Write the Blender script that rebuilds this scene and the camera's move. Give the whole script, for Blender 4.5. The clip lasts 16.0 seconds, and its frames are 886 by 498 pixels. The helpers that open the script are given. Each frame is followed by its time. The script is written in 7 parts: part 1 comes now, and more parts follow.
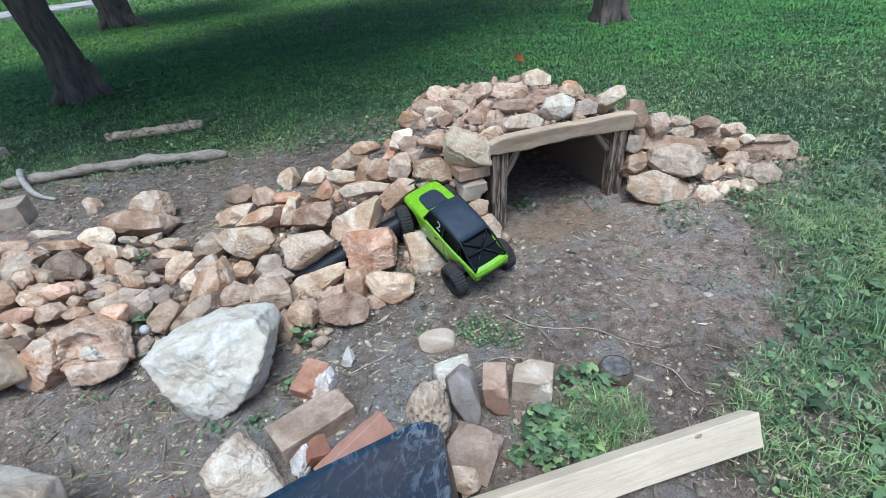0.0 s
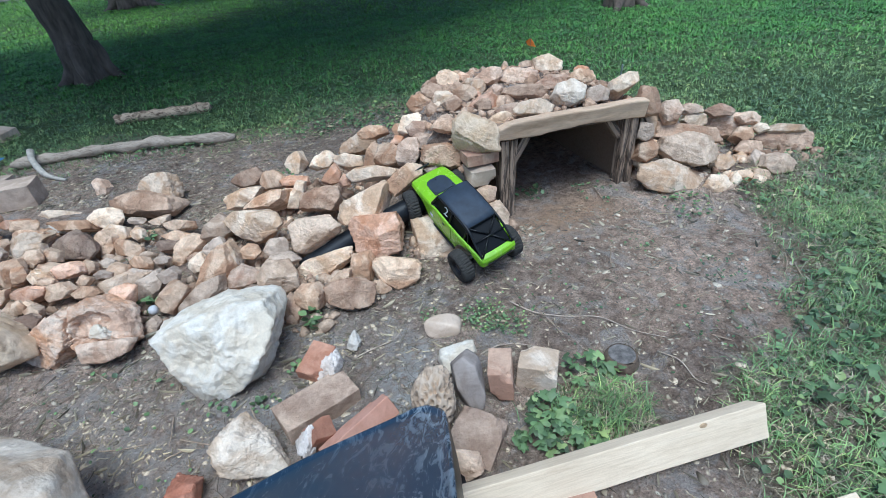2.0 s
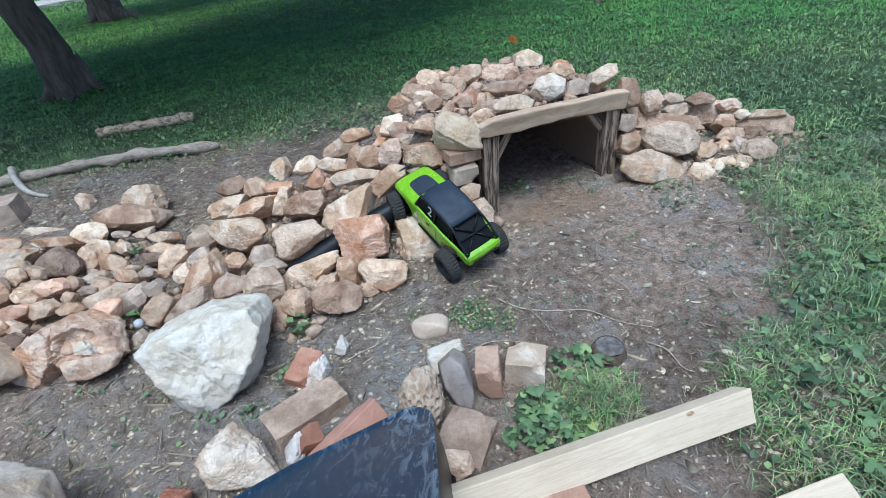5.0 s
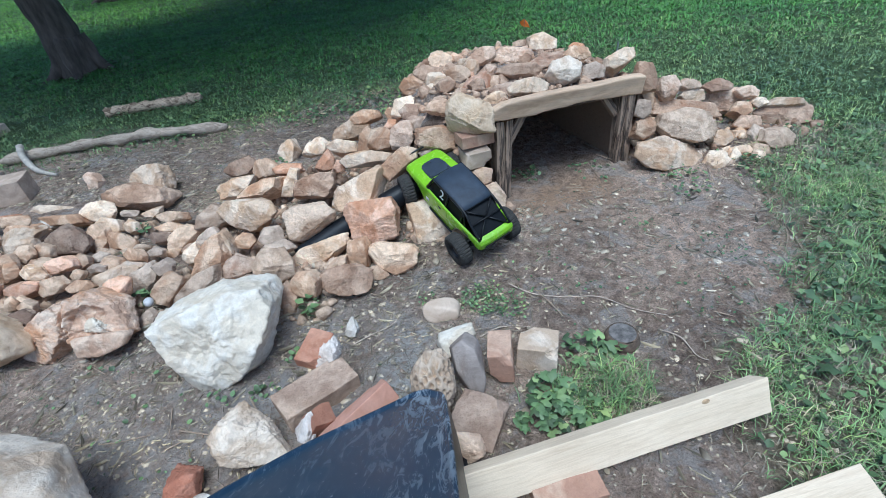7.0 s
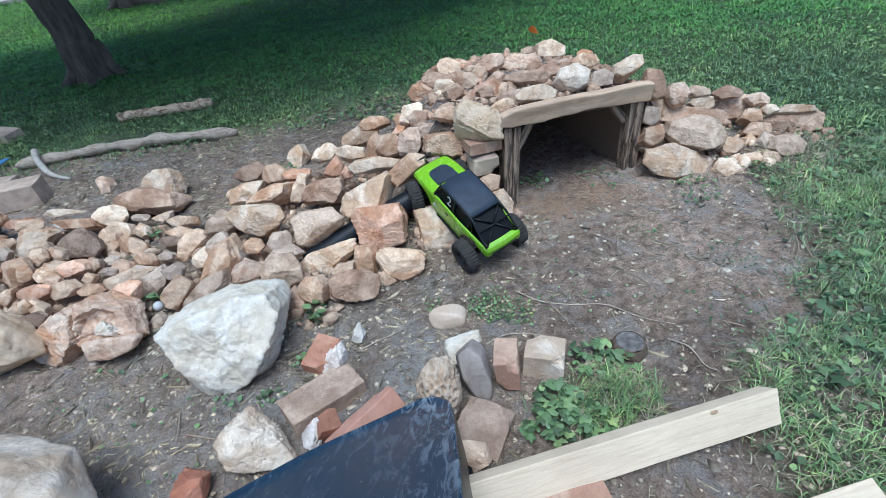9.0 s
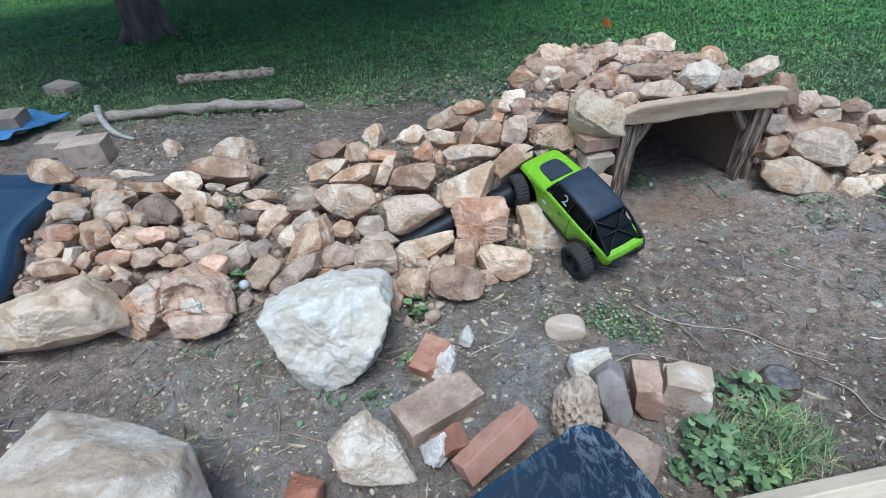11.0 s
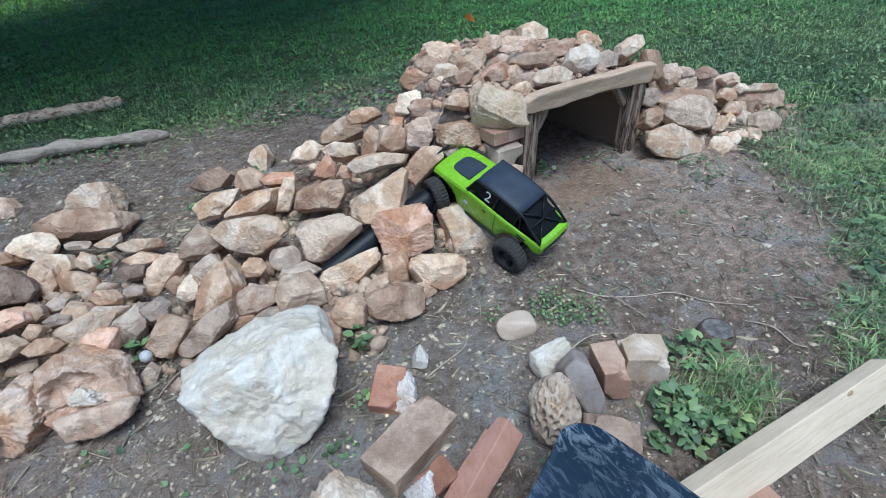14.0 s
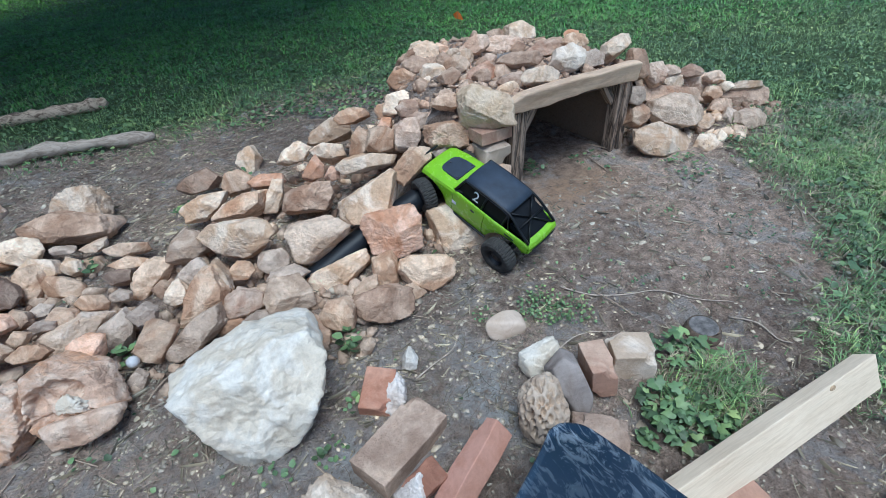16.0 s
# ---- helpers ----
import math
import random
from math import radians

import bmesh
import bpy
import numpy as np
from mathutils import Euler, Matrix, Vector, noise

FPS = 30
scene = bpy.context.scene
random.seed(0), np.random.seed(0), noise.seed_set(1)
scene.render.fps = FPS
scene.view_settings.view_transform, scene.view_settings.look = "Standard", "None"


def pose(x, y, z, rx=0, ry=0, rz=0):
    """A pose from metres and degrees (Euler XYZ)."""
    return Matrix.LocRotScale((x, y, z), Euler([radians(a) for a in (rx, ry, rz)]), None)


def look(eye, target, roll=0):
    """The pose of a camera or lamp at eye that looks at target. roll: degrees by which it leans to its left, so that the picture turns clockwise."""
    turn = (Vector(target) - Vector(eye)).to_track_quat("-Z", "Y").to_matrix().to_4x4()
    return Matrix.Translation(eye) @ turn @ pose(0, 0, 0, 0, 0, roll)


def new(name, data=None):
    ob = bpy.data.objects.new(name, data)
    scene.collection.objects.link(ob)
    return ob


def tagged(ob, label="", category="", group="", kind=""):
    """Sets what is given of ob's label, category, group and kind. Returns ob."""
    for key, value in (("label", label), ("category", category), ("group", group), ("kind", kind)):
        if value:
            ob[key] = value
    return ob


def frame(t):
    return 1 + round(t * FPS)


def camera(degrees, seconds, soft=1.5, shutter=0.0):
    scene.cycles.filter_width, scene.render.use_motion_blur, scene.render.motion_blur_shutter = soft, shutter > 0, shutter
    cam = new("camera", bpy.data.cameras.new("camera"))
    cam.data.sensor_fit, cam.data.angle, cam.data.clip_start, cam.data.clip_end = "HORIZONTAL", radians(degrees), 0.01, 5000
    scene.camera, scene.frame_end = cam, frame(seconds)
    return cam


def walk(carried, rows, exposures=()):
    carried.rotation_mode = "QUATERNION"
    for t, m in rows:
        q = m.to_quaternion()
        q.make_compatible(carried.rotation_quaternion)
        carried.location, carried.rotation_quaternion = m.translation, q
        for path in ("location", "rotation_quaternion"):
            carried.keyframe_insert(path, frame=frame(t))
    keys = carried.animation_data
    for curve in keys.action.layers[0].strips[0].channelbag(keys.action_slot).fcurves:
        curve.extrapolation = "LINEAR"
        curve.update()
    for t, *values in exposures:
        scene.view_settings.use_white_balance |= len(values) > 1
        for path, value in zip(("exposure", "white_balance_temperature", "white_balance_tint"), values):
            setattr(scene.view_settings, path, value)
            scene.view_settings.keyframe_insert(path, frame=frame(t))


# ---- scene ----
cam = camera(86.5, 16.0, 0.8)
PATH = [
    (0, (0.012, 0.044, 1.078), (-0.102, 1.709, -0.024), -6.0),
    (0.5, (-0.002, 0.041, 1.063), (-0.113, 1.701, -0.047), -5.5),
    (1, (-0.008, 0.041, 1.061), (-0.126, 1.692, -0.062), -5.3),
    (1.5, (0.001, 0.043, 1.06), (-0.132, 1.684, -0.076), -5.3),
    (2, (0.009, 0.045, 1.07), (-0.135, 1.68, -0.074), -5.7),
    (2.5, (0.027, 0.044, 1.072), (-0.128, 1.683, -0.064), -6.3),
    (3, (0.042, 0.043, 1.069), (-0.107, 1.686, -0.062), -6.8),
    (3.5, (0.047, 0.044, 1.068), (-0.092, 1.686, -0.066), -7.2),
    (6, (0.033, 0.052, 1.053), (-0.091, 1.676, -0.108), -8.0),
    (6.5, (0.022, 0.053, 1.046), (-0.112, 1.668, -0.127), -7.7),
    (7, (0.015, 0.053, 1.046), (-0.129, 1.657, -0.139), -7.3),
    (7.5, (0.021, 0.053, 1.057), (-0.138, 1.657, -0.128), -7.4),
    (8, (0.025, 0.052, 1.059), (-0.143, 1.661, -0.118), -7.6),
    (8.5, (0.024, 0.053, 1.056), (-0.147, 1.666, -0.114), -7.7),
    (9, (0.017, 0.055, 1.053), (-0.157, 1.67, -0.114), -7.5),
    (9.5, (0.004, 0.064, 1.062), (-0.176, 1.678, -0.107), -7.0),
    (10, (-0.129, 0.036, 1.021), (-0.393, 1.616, -0.176), -5.8),
    (10.2, (-0.171, 0.059, 1.042), (-0.464, 1.638, -0.149), -5.3),
    (12.3, (-0.45, 0.212, 0.982), (-0.329, 1.791, -0.239), 0.9),
    (12.5, (-0.459, 0.218, 0.987), (-0.279, 1.787, -0.241), 0.7),
    (13, (-0.467, 0.24, 1.007), (-0.28, 1.802, -0.228), -2.2),
    (13.5, (-0.433, 0.253, 1.023), (-0.24, 1.823, -0.2), -3.9),
    (14, (-0.415, 0.246, 1.004), (-0.203, 1.82, -0.212), -4.5),
    (14.5, (-0.398, 0.244, 1.008), (-0.151, 1.803, -0.221), -4.6),
    (15, (-0.399, 0.244, 1.011), (-0.142, 1.8, -0.22), -4.7),
    (15.5, (-0.403, 0.245, 1.009), (-0.146, 1.804, -0.216), -4.6),
    (16, (-0.403, 0.248, 1.011), (-0.161, 1.81, -0.214), -4.5),
]
walk(cam, [(t, look(eye, target, roll)) for t, eye, target, roll in PATH], [(0, 0.52, 5120, 0), (6, 0.49, 5045, 0), (9.5, 0.48, 5045, 0), (12.5, 0.375, 5040, 0), (16, 0.375, 5040, 0)])

# ---------------------------------------------------------------- world and light
SUN_ELEV, SUN_TURN = 71.0, 178.0
world = bpy.data.worlds.new("sky")
scene.world = world
world.use_nodes = True
wn = world.node_tree.nodes
sky = wn.new("ShaderNodeTexSky")
sky.sky_type, sky.sun_disc = "NISHITA", False
sky.sun_elevation, sky.sun_rotation = radians(SUN_ELEV), radians(SUN_TURN)
sky.air_density, sky.dust_density, sky.ozone_density = 1.0, 2.6, 0.8
world.node_tree.links.new(sky.outputs["Color"], wn["Background"].inputs["Color"])
wn["Background"].inputs["Strength"].default_value = 0.103
sun = new("sun", bpy.data.lights.new("sun", "SUN"))
sun.data.energy, sun.data.angle, sun.data.color = 2.1, radians(30), (1.0, 0.96, 0.9)
sun.matrix_world = look((0, 0, 0), (-math.sin(radians(SUN_TURN)) * math.cos(radians(SUN_ELEV)), -math.cos(radians(SUN_TURN)) * math.cos(radians(SUN_ELEV)), -math.sin(radians(SUN_ELEV))))


# ---------------------------------------------------------------- materials
class Nodes:
    """Short hand for a material's node tree."""

    def __init__(self, name, rough=0.8, metal=0.0):
        self.mat = bpy.data.materials.new(name)
        self.mat.use_nodes = True
        self.tree = self.mat.node_tree
        self.bsdf = self.tree.nodes["Principled BSDF"]
        self.bsdf.inputs["Roughness"].default_value = rough
        self.bsdf.inputs["Metallic"].default_value = metal

    def add(self, kind, **values):
        node = self.tree.nodes.new(kind)
        for key, value in values.items():
            node.inputs[key.replace("_", " ")].default_value = value
        return node

    def link(self, a, b):
        self.tree.links.new(a, b)

    def coords(self, what="Object"):
        if not hasattr(self, "co"):
            self.co = self.tree.nodes.new("ShaderNodeTexCoord")
        return self.co.outputs[what]

    def noise(self, scale, detail=4.0, rough=0.6, distortion=0.0, where=None, stretch=None):
        n = self.add("ShaderNodeTexNoise", Scale=scale, Detail=detail, Roughness=rough, Distortion=distortion)
        co = where or self.coords()
        if stretch:
            m = self.tree.nodes.new("ShaderNodeMapping")
            m.inputs["Scale"].default_value = stretch
            self.link(co, m.inputs["Vector"])
            co = m.outputs["Vector"]
        self.link(co, n.inputs["Vector"])
        return n.outputs["Fac"]

    def ramp(self, fac, stops):
        r = self.tree.nodes.new("ShaderNodeValToRGB")
        el = r.color_ramp.elements
        while len(el) < len(stops):
            el.new(0.5)
        for e, (at, colour) in zip(el, stops):
            e.position = at
            e.color = (*colour, 1) if len(colour) == 3 else colour
        self.link(fac, r.inputs["Fac"])
        return r.outputs["Color"]

    def mix(self, fac, a, b, mode="MIX"):
        m = self.tree.nodes.new("ShaderNodeMix")
        m.data_type, m.blend_type = "RGBA", mode
        for value, at in ((fac, 0), (a, 6), (b, 7)):
            if isinstance(value, (int, float)):
                m.inputs[at].default_value = value
            elif isinstance(value, tuple):
                m.inputs[at].default_value = (*value, 1)
            else:
                self.link(value, m.inputs[at])
        return m.outputs[2]

    def math(self, op, a, b=0.0):
        m = self.tree.nodes.new("ShaderNodeMath")
        m.operation = op
        for n, value in enumerate((a, b)):
            if isinstance(value, (int, float)):
                m.inputs[n].default_value = value
            else:
                self.link(value, m.inputs[n])
        return m.outputs[0]

    def bump(self, height, strength=0.5, distance=0.01, under=None):
        b = self.add("ShaderNodeBump", Strength=strength, Distance=distance)
        self.link(height, b.inputs["Height"])
        if under:
            self.link(under, b.inputs["Normal"])
        return b.outputs["Normal"]

    def done(self, colour=None, normal=None, rough=None):
        for value, key in ((colour, "Base Color"), (normal, "Normal"), (rough, "Roughness")):
            if isinstance(value, tuple):
                self.bsdf.inputs[key].default_value = (*value, 1)
            elif isinstance(value, (int, float)):
                self.bsdf.inputs[key].default_value = value
            elif value is not None:
                self.link(value, self.bsdf.inputs[key])
        return self.mat

    def luck(self):
        return self.add("ShaderNodeObjectInfo").outputs["Random"]


def richer(colour, much):
    """The same lightness with stronger colour."""
    mean = sum(colour) / 3
    return tuple(max(0.0, mean + (c - mean) * much) for c in colour)


def stone(name, base, light, stain, much=0.5, rough=0.85, relief=0.9, dirt=0.6, vary=0.9, rich=1.14):
    """Broken limestone: broad faces of two tones, rusty stains, soil in places, faint bedding and fine pits."""
    base, light, stain = richer(base, rich), richer(light, rich), richer(stain, rich)
    n = Nodes(name, rough)
    luck = n.luck()
    shift = n.add("ShaderNodeVectorMath")
    shift.operation = "ADD"
    n.link(n.coords(), shift.inputs[0])
    scaled = n.math("MULTIPLY", luck, 9.0)
    n.link(scaled, shift.inputs[1])
    at = shift.outputs[0]
    big = n.noise(8, 5, 0.6, 0.9, at)
    mid = n.noise(27, 5, 0.65, 0.5, at)
    fine = n.noise(85, 6, 0.7, 0.0, at)
    pits = n.noise(230, 3, 0.6, 0.0, at)
    bed = n.noise(11, 5, 0.6, 0.7, at, (0.7, 1.2, 4.0))
    colour = n.mix(n.ramp(big, [(0.43, (0, 0, 0)), (0.57, (1, 1, 1))]), base, light)
    rust = n.ramp(n.noise(6, 5, 0.7, 1.2, at), [(0.62 - 0.25 * much, (0, 0, 0)), (0.78 - 0.2 * much, (1, 1, 1))])
    colour = n.mix(n.math("MULTIPLY", rust, 0.2 + 0.5 * much), colour, stain)
    colour = n.mix(0.6 * relief, colour, n.ramp(mid, [(0.36, (0.74, 0.70, 0.67)), (0.5, (1.0, 1.0, 1.0)), (0.66, (1.18, 1.16, 1.12))]), "MULTIPLY")
    colour = n.mix(0.25 * relief, colour, n.ramp(bed, [(0.4, (0.8, 0.74, 0.7)), (0.56, (1.08, 1.07, 1.06))]), "MULTIPLY")
    soil = n.ramp(n.noise(13, 6, 0.75, 0.8, at), [(0.56, (1, 1, 1)), (0.72, (0.66, 0.55, 0.47))])
    colour = n.mix(dirt, colour, soil, "MULTIPLY")
    colour = n.mix(0.1 + 0.3 * relief, colour, n.ramp(fine, [(0.32, (0.6, 0.56, 0.54)), (0.58, (1.14, 1.13, 1.12))]), "MULTIPLY")
    colour = n.mix(vary, colour, n.ramp(luck, [(0.0, (0.78, 0.715, 0.68)), (0.5, (1.10, 1.025, 0.975)), (1.0, (1.31, 1.215, 1.135))]), "MULTIPLY")
    height = n.math("ADD", n.math("MULTIPLY", fine, 0.5), n.math("MULTIPLY", pits, 0.25))
    height = n.math("ADD", height, n.math("MULTIPLY", mid, 0.9))
    return n.done(colour, n.bump(height, relief, 0.011))


TONE = {
    "t": stone("tan_limestone", (0.42, 0.29, 0.20), (0.66, 0.54, 0.42), (0.40, 0.20, 0.10), 0.45),
    "l": stone("cream_limestone", (0.56, 0.43, 0.31), (0.78, 0.69, 0.57), (0.50, 0.28, 0.14), 0.45),
    "p": stone("pinkish_limestone", (0.46, 0.34, 0.26), (0.68, 0.57, 0.47), (0.40, 0.20, 0.12), 0.4),
    "o": stone("rusty_limestone", (0.50, 0.31, 0.21), (0.70, 0.52, 0.41), (0.46, 0.22, 0.11), 0.55),
    "O": stone("stained_limestone", (0.50, 0.34, 0.24), (0.74, 0.59, 0.47), (0.50, 0.25, 0.12), 0.62),
    "L": stone("banded_limestone", (0.60, 0.50, 0.40), (0.68, 0.62, 0.55), (0.42, 0.22, 0.09), 0.5),
    "g": stone("grey_limestone", (0.38, 0.32, 0.265), (0.54, 0.47, 0.40), (0.34, 0.24, 0.16), 0.15),
    "G": stone("grey_tan_limestone", (0.38, 0.30, 0.23), (0.58, 0.49, 0.40), (0.38, 0.23, 0.14), 0.3),
    "T": stone("brown_limestone", (0.34, 0.245, 0.18), (0.52, 0.41, 0.32), (0.3, 0.15, 0.08), 0.4),
    "B": stone("soil_stained_limestone", (0.36, 0.26, 0.19), (0.58, 0.46, 0.36), (0.26, 0.15, 0.09), 0.5),
    "d": stone("dark_limestone", (0.20, 0.15, 0.12), (0.32, 0.26, 0.21), (0.22, 0.14, 0.1), 0.2),
    "w": stone("white_limestone", (0.58, 0.54, 0.48), (0.74, 0.71, 0.66), (0.48, 0.34, 0.24), 0.1, 0.85, 0.9, 0.4, 0.3),
    "W": stone("white_quartzite", (0.68, 0.60, 0.49), (0.77, 0.715, 0.63), (0.58, 0.44, 0.30), 0.38, 0.75, 0.6, 0.2, 0.0),
    "X": stone("pale_limestone", (0.50, 0.395, 0.30), (0.72, 0.635, 0.54), (0.44, 0.31, 0.20), 0.4, 0.85, 0.6, 0.3, 0.2),
    "Y": stone("yellowish_limestone", (0.47, 0.355, 0.25), (0.66, 0.54, 0.41), (0.46, 0.30, 0.15), 0.4, 0.85, 0.45, 0.35, 0.2),
    "S": stone("smooth_cobble", (0.46, 0.39, 0.32), (0.52, 0.45, 0.38), (0.42, 0.33, 0.26), 0.1, 0.6, 0.15),
    "D": stone("slate_grey_stone", (0.17, 0.15, 0.14), (0.26, 0.24, 0.23), (0.2, 0.16, 0.13), 0.1, 0.7, 0.3),
    "b": stone("brown_paver", (0.25, 0.17, 0.11), (0.36, 0.26, 0.19), (0.2, 0.12, 0.08), 0.2),
    "H": stone("rust_streaked_limestone", (0.58, 0.42, 0.32), (0.75, 0.63, 0.52), (0.60, 0.28, 0.11), 0.72, 0.85, 1.0, 0.5, 0.3),
    "R": stone("red_brick_rubble", (0.34, 0.14, 0.085), (0.43, 0.22, 0.15), (0.55, 0.42, 0.36), 0.2, rich=0.95),
}
SAY = {"t": "tan", "l": "pale cream", "p": "pinkish tan", "o": "rusty orange", "O": "rust-stained tan", "L": "cream and rust banded", "g": "grey",
       "G": "grey-tan", "T": "soil-brown", "B": "brown soil-stained", "d": "dark grey-brown", "w": "white", "W": "bright white", "X": "pale cream",
       "Y": "yellowish cream", "S": "smooth grey", "D": "dark slate-grey", "b": "brown", "R": "red clay", "H": "rust-streaked cream"}


def ground_material(name="soil_and_turf", depth=1.0):
    n = Nodes(name, 0.95)
    clod, fine, wide = n.noise(26, 8, 0.7), n.noise(160, 5, 0.7), n.noise(1.7, 4, 0.6)
    soil = n.ramp(clod, [(0.35, (0.21, 0.166, 0.134)), (0.5, (0.445, 0.365, 0.305)), (0.64, (0.63, 0.545, 0.475))])
    soil = n.mix(0.6, soil, n.ramp(fine, [(0.35, (0.46, 0.43, 0.41)), (0.6, (1.3, 1.27, 1.24))]), "MULTIPLY")
    soil = n.mix(0.7, soil, n.ramp(wide, [(0.38, (0.48, 0.445, 0.42)), (0.62, (1.3, 1.27, 1.25))]), "MULTIPLY")
    soil = n.mix(1.0, soil, (depth * 1.075, depth * 0.995, depth * 0.935), "MULTIPLY")
    attr = n.tree.nodes.new("ShaderNodeAttribute")
    attr.attribute_name = "turf"
    green = n.ramp(n.noise(9, 6, 0.7), [(0.3, (0.060, 0.088, 0.030)), (0.7, (0.105, 0.155, 0.052))])
    ash = n.tree.nodes.new("ShaderNodeAttribute")
    ash.attribute_name = "ash"
    pale = n.math("MULTIPLY", ash.outputs["Fac"], n.ramp(n.noise(34, 5, 0.7), [(0.34, (0, 0, 0)), (0.54, (1, 1, 1))]))
    dusty = n.ramp(n.noise(7.5, 7, 0.7, 0.8), [(0.50, (0, 0, 0)), (0.62, (0.8, 0.8, 0.8))])
    soil = n.mix(dusty, soil, n.ramp(fine, [(0.3, (0.34, 0.30, 0.27)), (0.65, (0.60, 0.545, 0.505))]))
    soil = n.mix(n.math("MINIMUM", n.math("MULTIPLY", pale, 0.95), 0.9), soil, (0.66, 0.63, 0.60))
    rust = n.tree.nodes.new("ShaderNodeAttribute")
    rust.attribute_name = "rust"
    soil = n.mix(n.math("MULTIPLY", rust.outputs["Fac"], n.ramp(clod, [(0.35, (0.3, 0.3, 0.3)), (0.6, (1, 1, 1))])), soil, (0.54, 0.35, 0.22))
    dry = n.tree.nodes.new("ShaderNodeAttribute")
    dry.attribute_name = "dry"
    crust = n.ramp(n.noise(4, 6, 0.7, 0.5), [(0.32, (0.3, 0.3, 0.3)), (0.56, (1, 1, 1))])
    soil = n.mix(n.math("MULTIPLY", dry.outputs["Fac"], crust), soil, n.mix(1.0, soil, (1.32, 1.27, 1.22), "MULTIPLY"))
    colour = n.mix(attr.outputs["Fac"], soil, green)
    height = n.math("ADD", n.math("MULTIPLY", clod, 1.0), n.math("MULTIPLY", fine, 0.6))
    return n.done(colour, n.bump(height, 1.0, 0.045))


def plain(name, colour, rough=0.6, metal=0.0, vary=0.25, scale=30, bumpy=0.2, stretch=None, shine=0.5):
    n = Nodes(name, rough, metal)
    n.bsdf.inputs["Specular IOR Level"].default_value = shine
    a = n.noise(scale, 5, 0.65, 0.0, None, stretch)
    lo, hi = tuple(c * (1 - vary) for c in colour), tuple(min(1.0, c * (1 + vary)) for c in colour)
    return n.done(n.ramp(a, [(0.3, lo), (0.7, hi)]), n.bump(a, bumpy, 0.004))


def timber(name, pale, dark, grey=0.0, rough=0.75, along=(1.0, 14.0, 14.0), cracks=0.0):
    """Sawn wood with grain along the local x axis."""
    n = Nodes(name, rough)
    grain = n.noise(6, 8, 0.65, 1.4, None, along)
    fibre = n.noise(40, 4, 0.7, 0.2, None, along)
    blot = n.noise(5, 3, 0.5)
    colour = n.ramp(grain, [(0.3 + cracks, dark), (0.55, pale), (0.8, tuple(c * 0.9 for c in pale))])
    colour = n.mix(0.4, colour, n.ramp(fibre, [(0.3, (0.78, 0.75, 0.71)), (0.6, (1.05, 1.04, 1.03))]), "MULTIPLY")
    colour = n.mix(0.5, colour, n.ramp(blot, [(0.3, (0.8, 0.78, 0.75)), (0.7, (1.1, 1.1, 1.1))]), "MULTIPLY")
    if grey:
        colour = n.mix(n.math("MULTIPLY", n.ramp(n.noise(9, 4, 0.6, 0.5, None, along), [(0.4, (0, 0, 0)), (0.65, (1, 1, 1))]), grey), colour, (0.27, 0.25, 0.23))
    return n.done(colour, n.bump(n.math("ADD", grain, n.math("MULTIPLY", fibre, 0.5)), 0.3, 0.003))


MAT_GROUND = ground_material()
MAT_HEAP = ground_material("heaped_topsoil", 0.72)
MAT_LUMBER = timber("fresh_pine", (0.75, 0.61, 0.45), (0.63, 0.49, 0.345))
MAT_OLDWOOD = timber("weathered_fence_board", (0.385, 0.275, 0.195), (0.060, 0.040, 0.028), 0.2, 0.85, (0.8, 9.0, 9.0), 0.13)
MAT_BEAM = timber("weathered_beam", (0.63, 0.455, 0.310), (0.42, 0.285, 0.185), 0.22, 0.8, (0.7, 3.6, 3.6))
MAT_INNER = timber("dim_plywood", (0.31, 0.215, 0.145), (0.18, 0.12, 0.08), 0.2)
MAT_BARK = plain("tree_bark", (0.115, 0.088, 0.072), 0.95, 0, 0.55, 16, 1.0, (1, 1, 0.25))
MAT_LOG = timber("rotting_log", (0.62, 0.475, 0.335), (0.13, 0.08, 0.05), 0.0, 0.9, (3.0, 5.0, 5.0), 0.07)
MAT_BRANCH = timber("bare_grey_branch", (0.50, 0.41, 0.325), (0.19, 0.14, 0.10), 0.1, 0.9, (2.0, 7.0, 7.0))
MAT_BRICK = stone("red_brick", (0.34, 0.165, 0.105), (0.43, 0.25, 0.175), (0.5, 0.38, 0.32), 0.15, 0.9, 0.6, rich=0.95)
MAT_TERRA = stone("terracotta_brick", (0.52, 0.30, 0.225), (0.61, 0.38, 0.305), (0.50, 0.29, 0.22), 0.2, 0.9, 0.35)
MAT_PAVER = stone("brown_brick", (0.30, 0.225, 0.175), (0.44, 0.35, 0.28), (0.2, 0.14, 0.1), 0.3, 0.95, 0.95, rich=1.0)
MAT_PINKBRICK = stone("weathered_pink_brick", (0.38, 0.25, 0.19), (0.50, 0.38, 0.30), (0.34, 0.20, 0.145), 0.35, 0.95, 0.6)
MAT_BLOCK = stone("concrete_block", (0.36, 0.30, 0.25), (0.46, 0.39, 0.33), (0.28, 0.2, 0.16), 0.1, 0.95, 0.4)
MAT_MORTAR = stone("white_mortar", (0.6, 0.56, 0.52), (0.74, 0.72, 0.7), (0.5, 0.36, 0.3), 0.15, 0.95, 0.8)


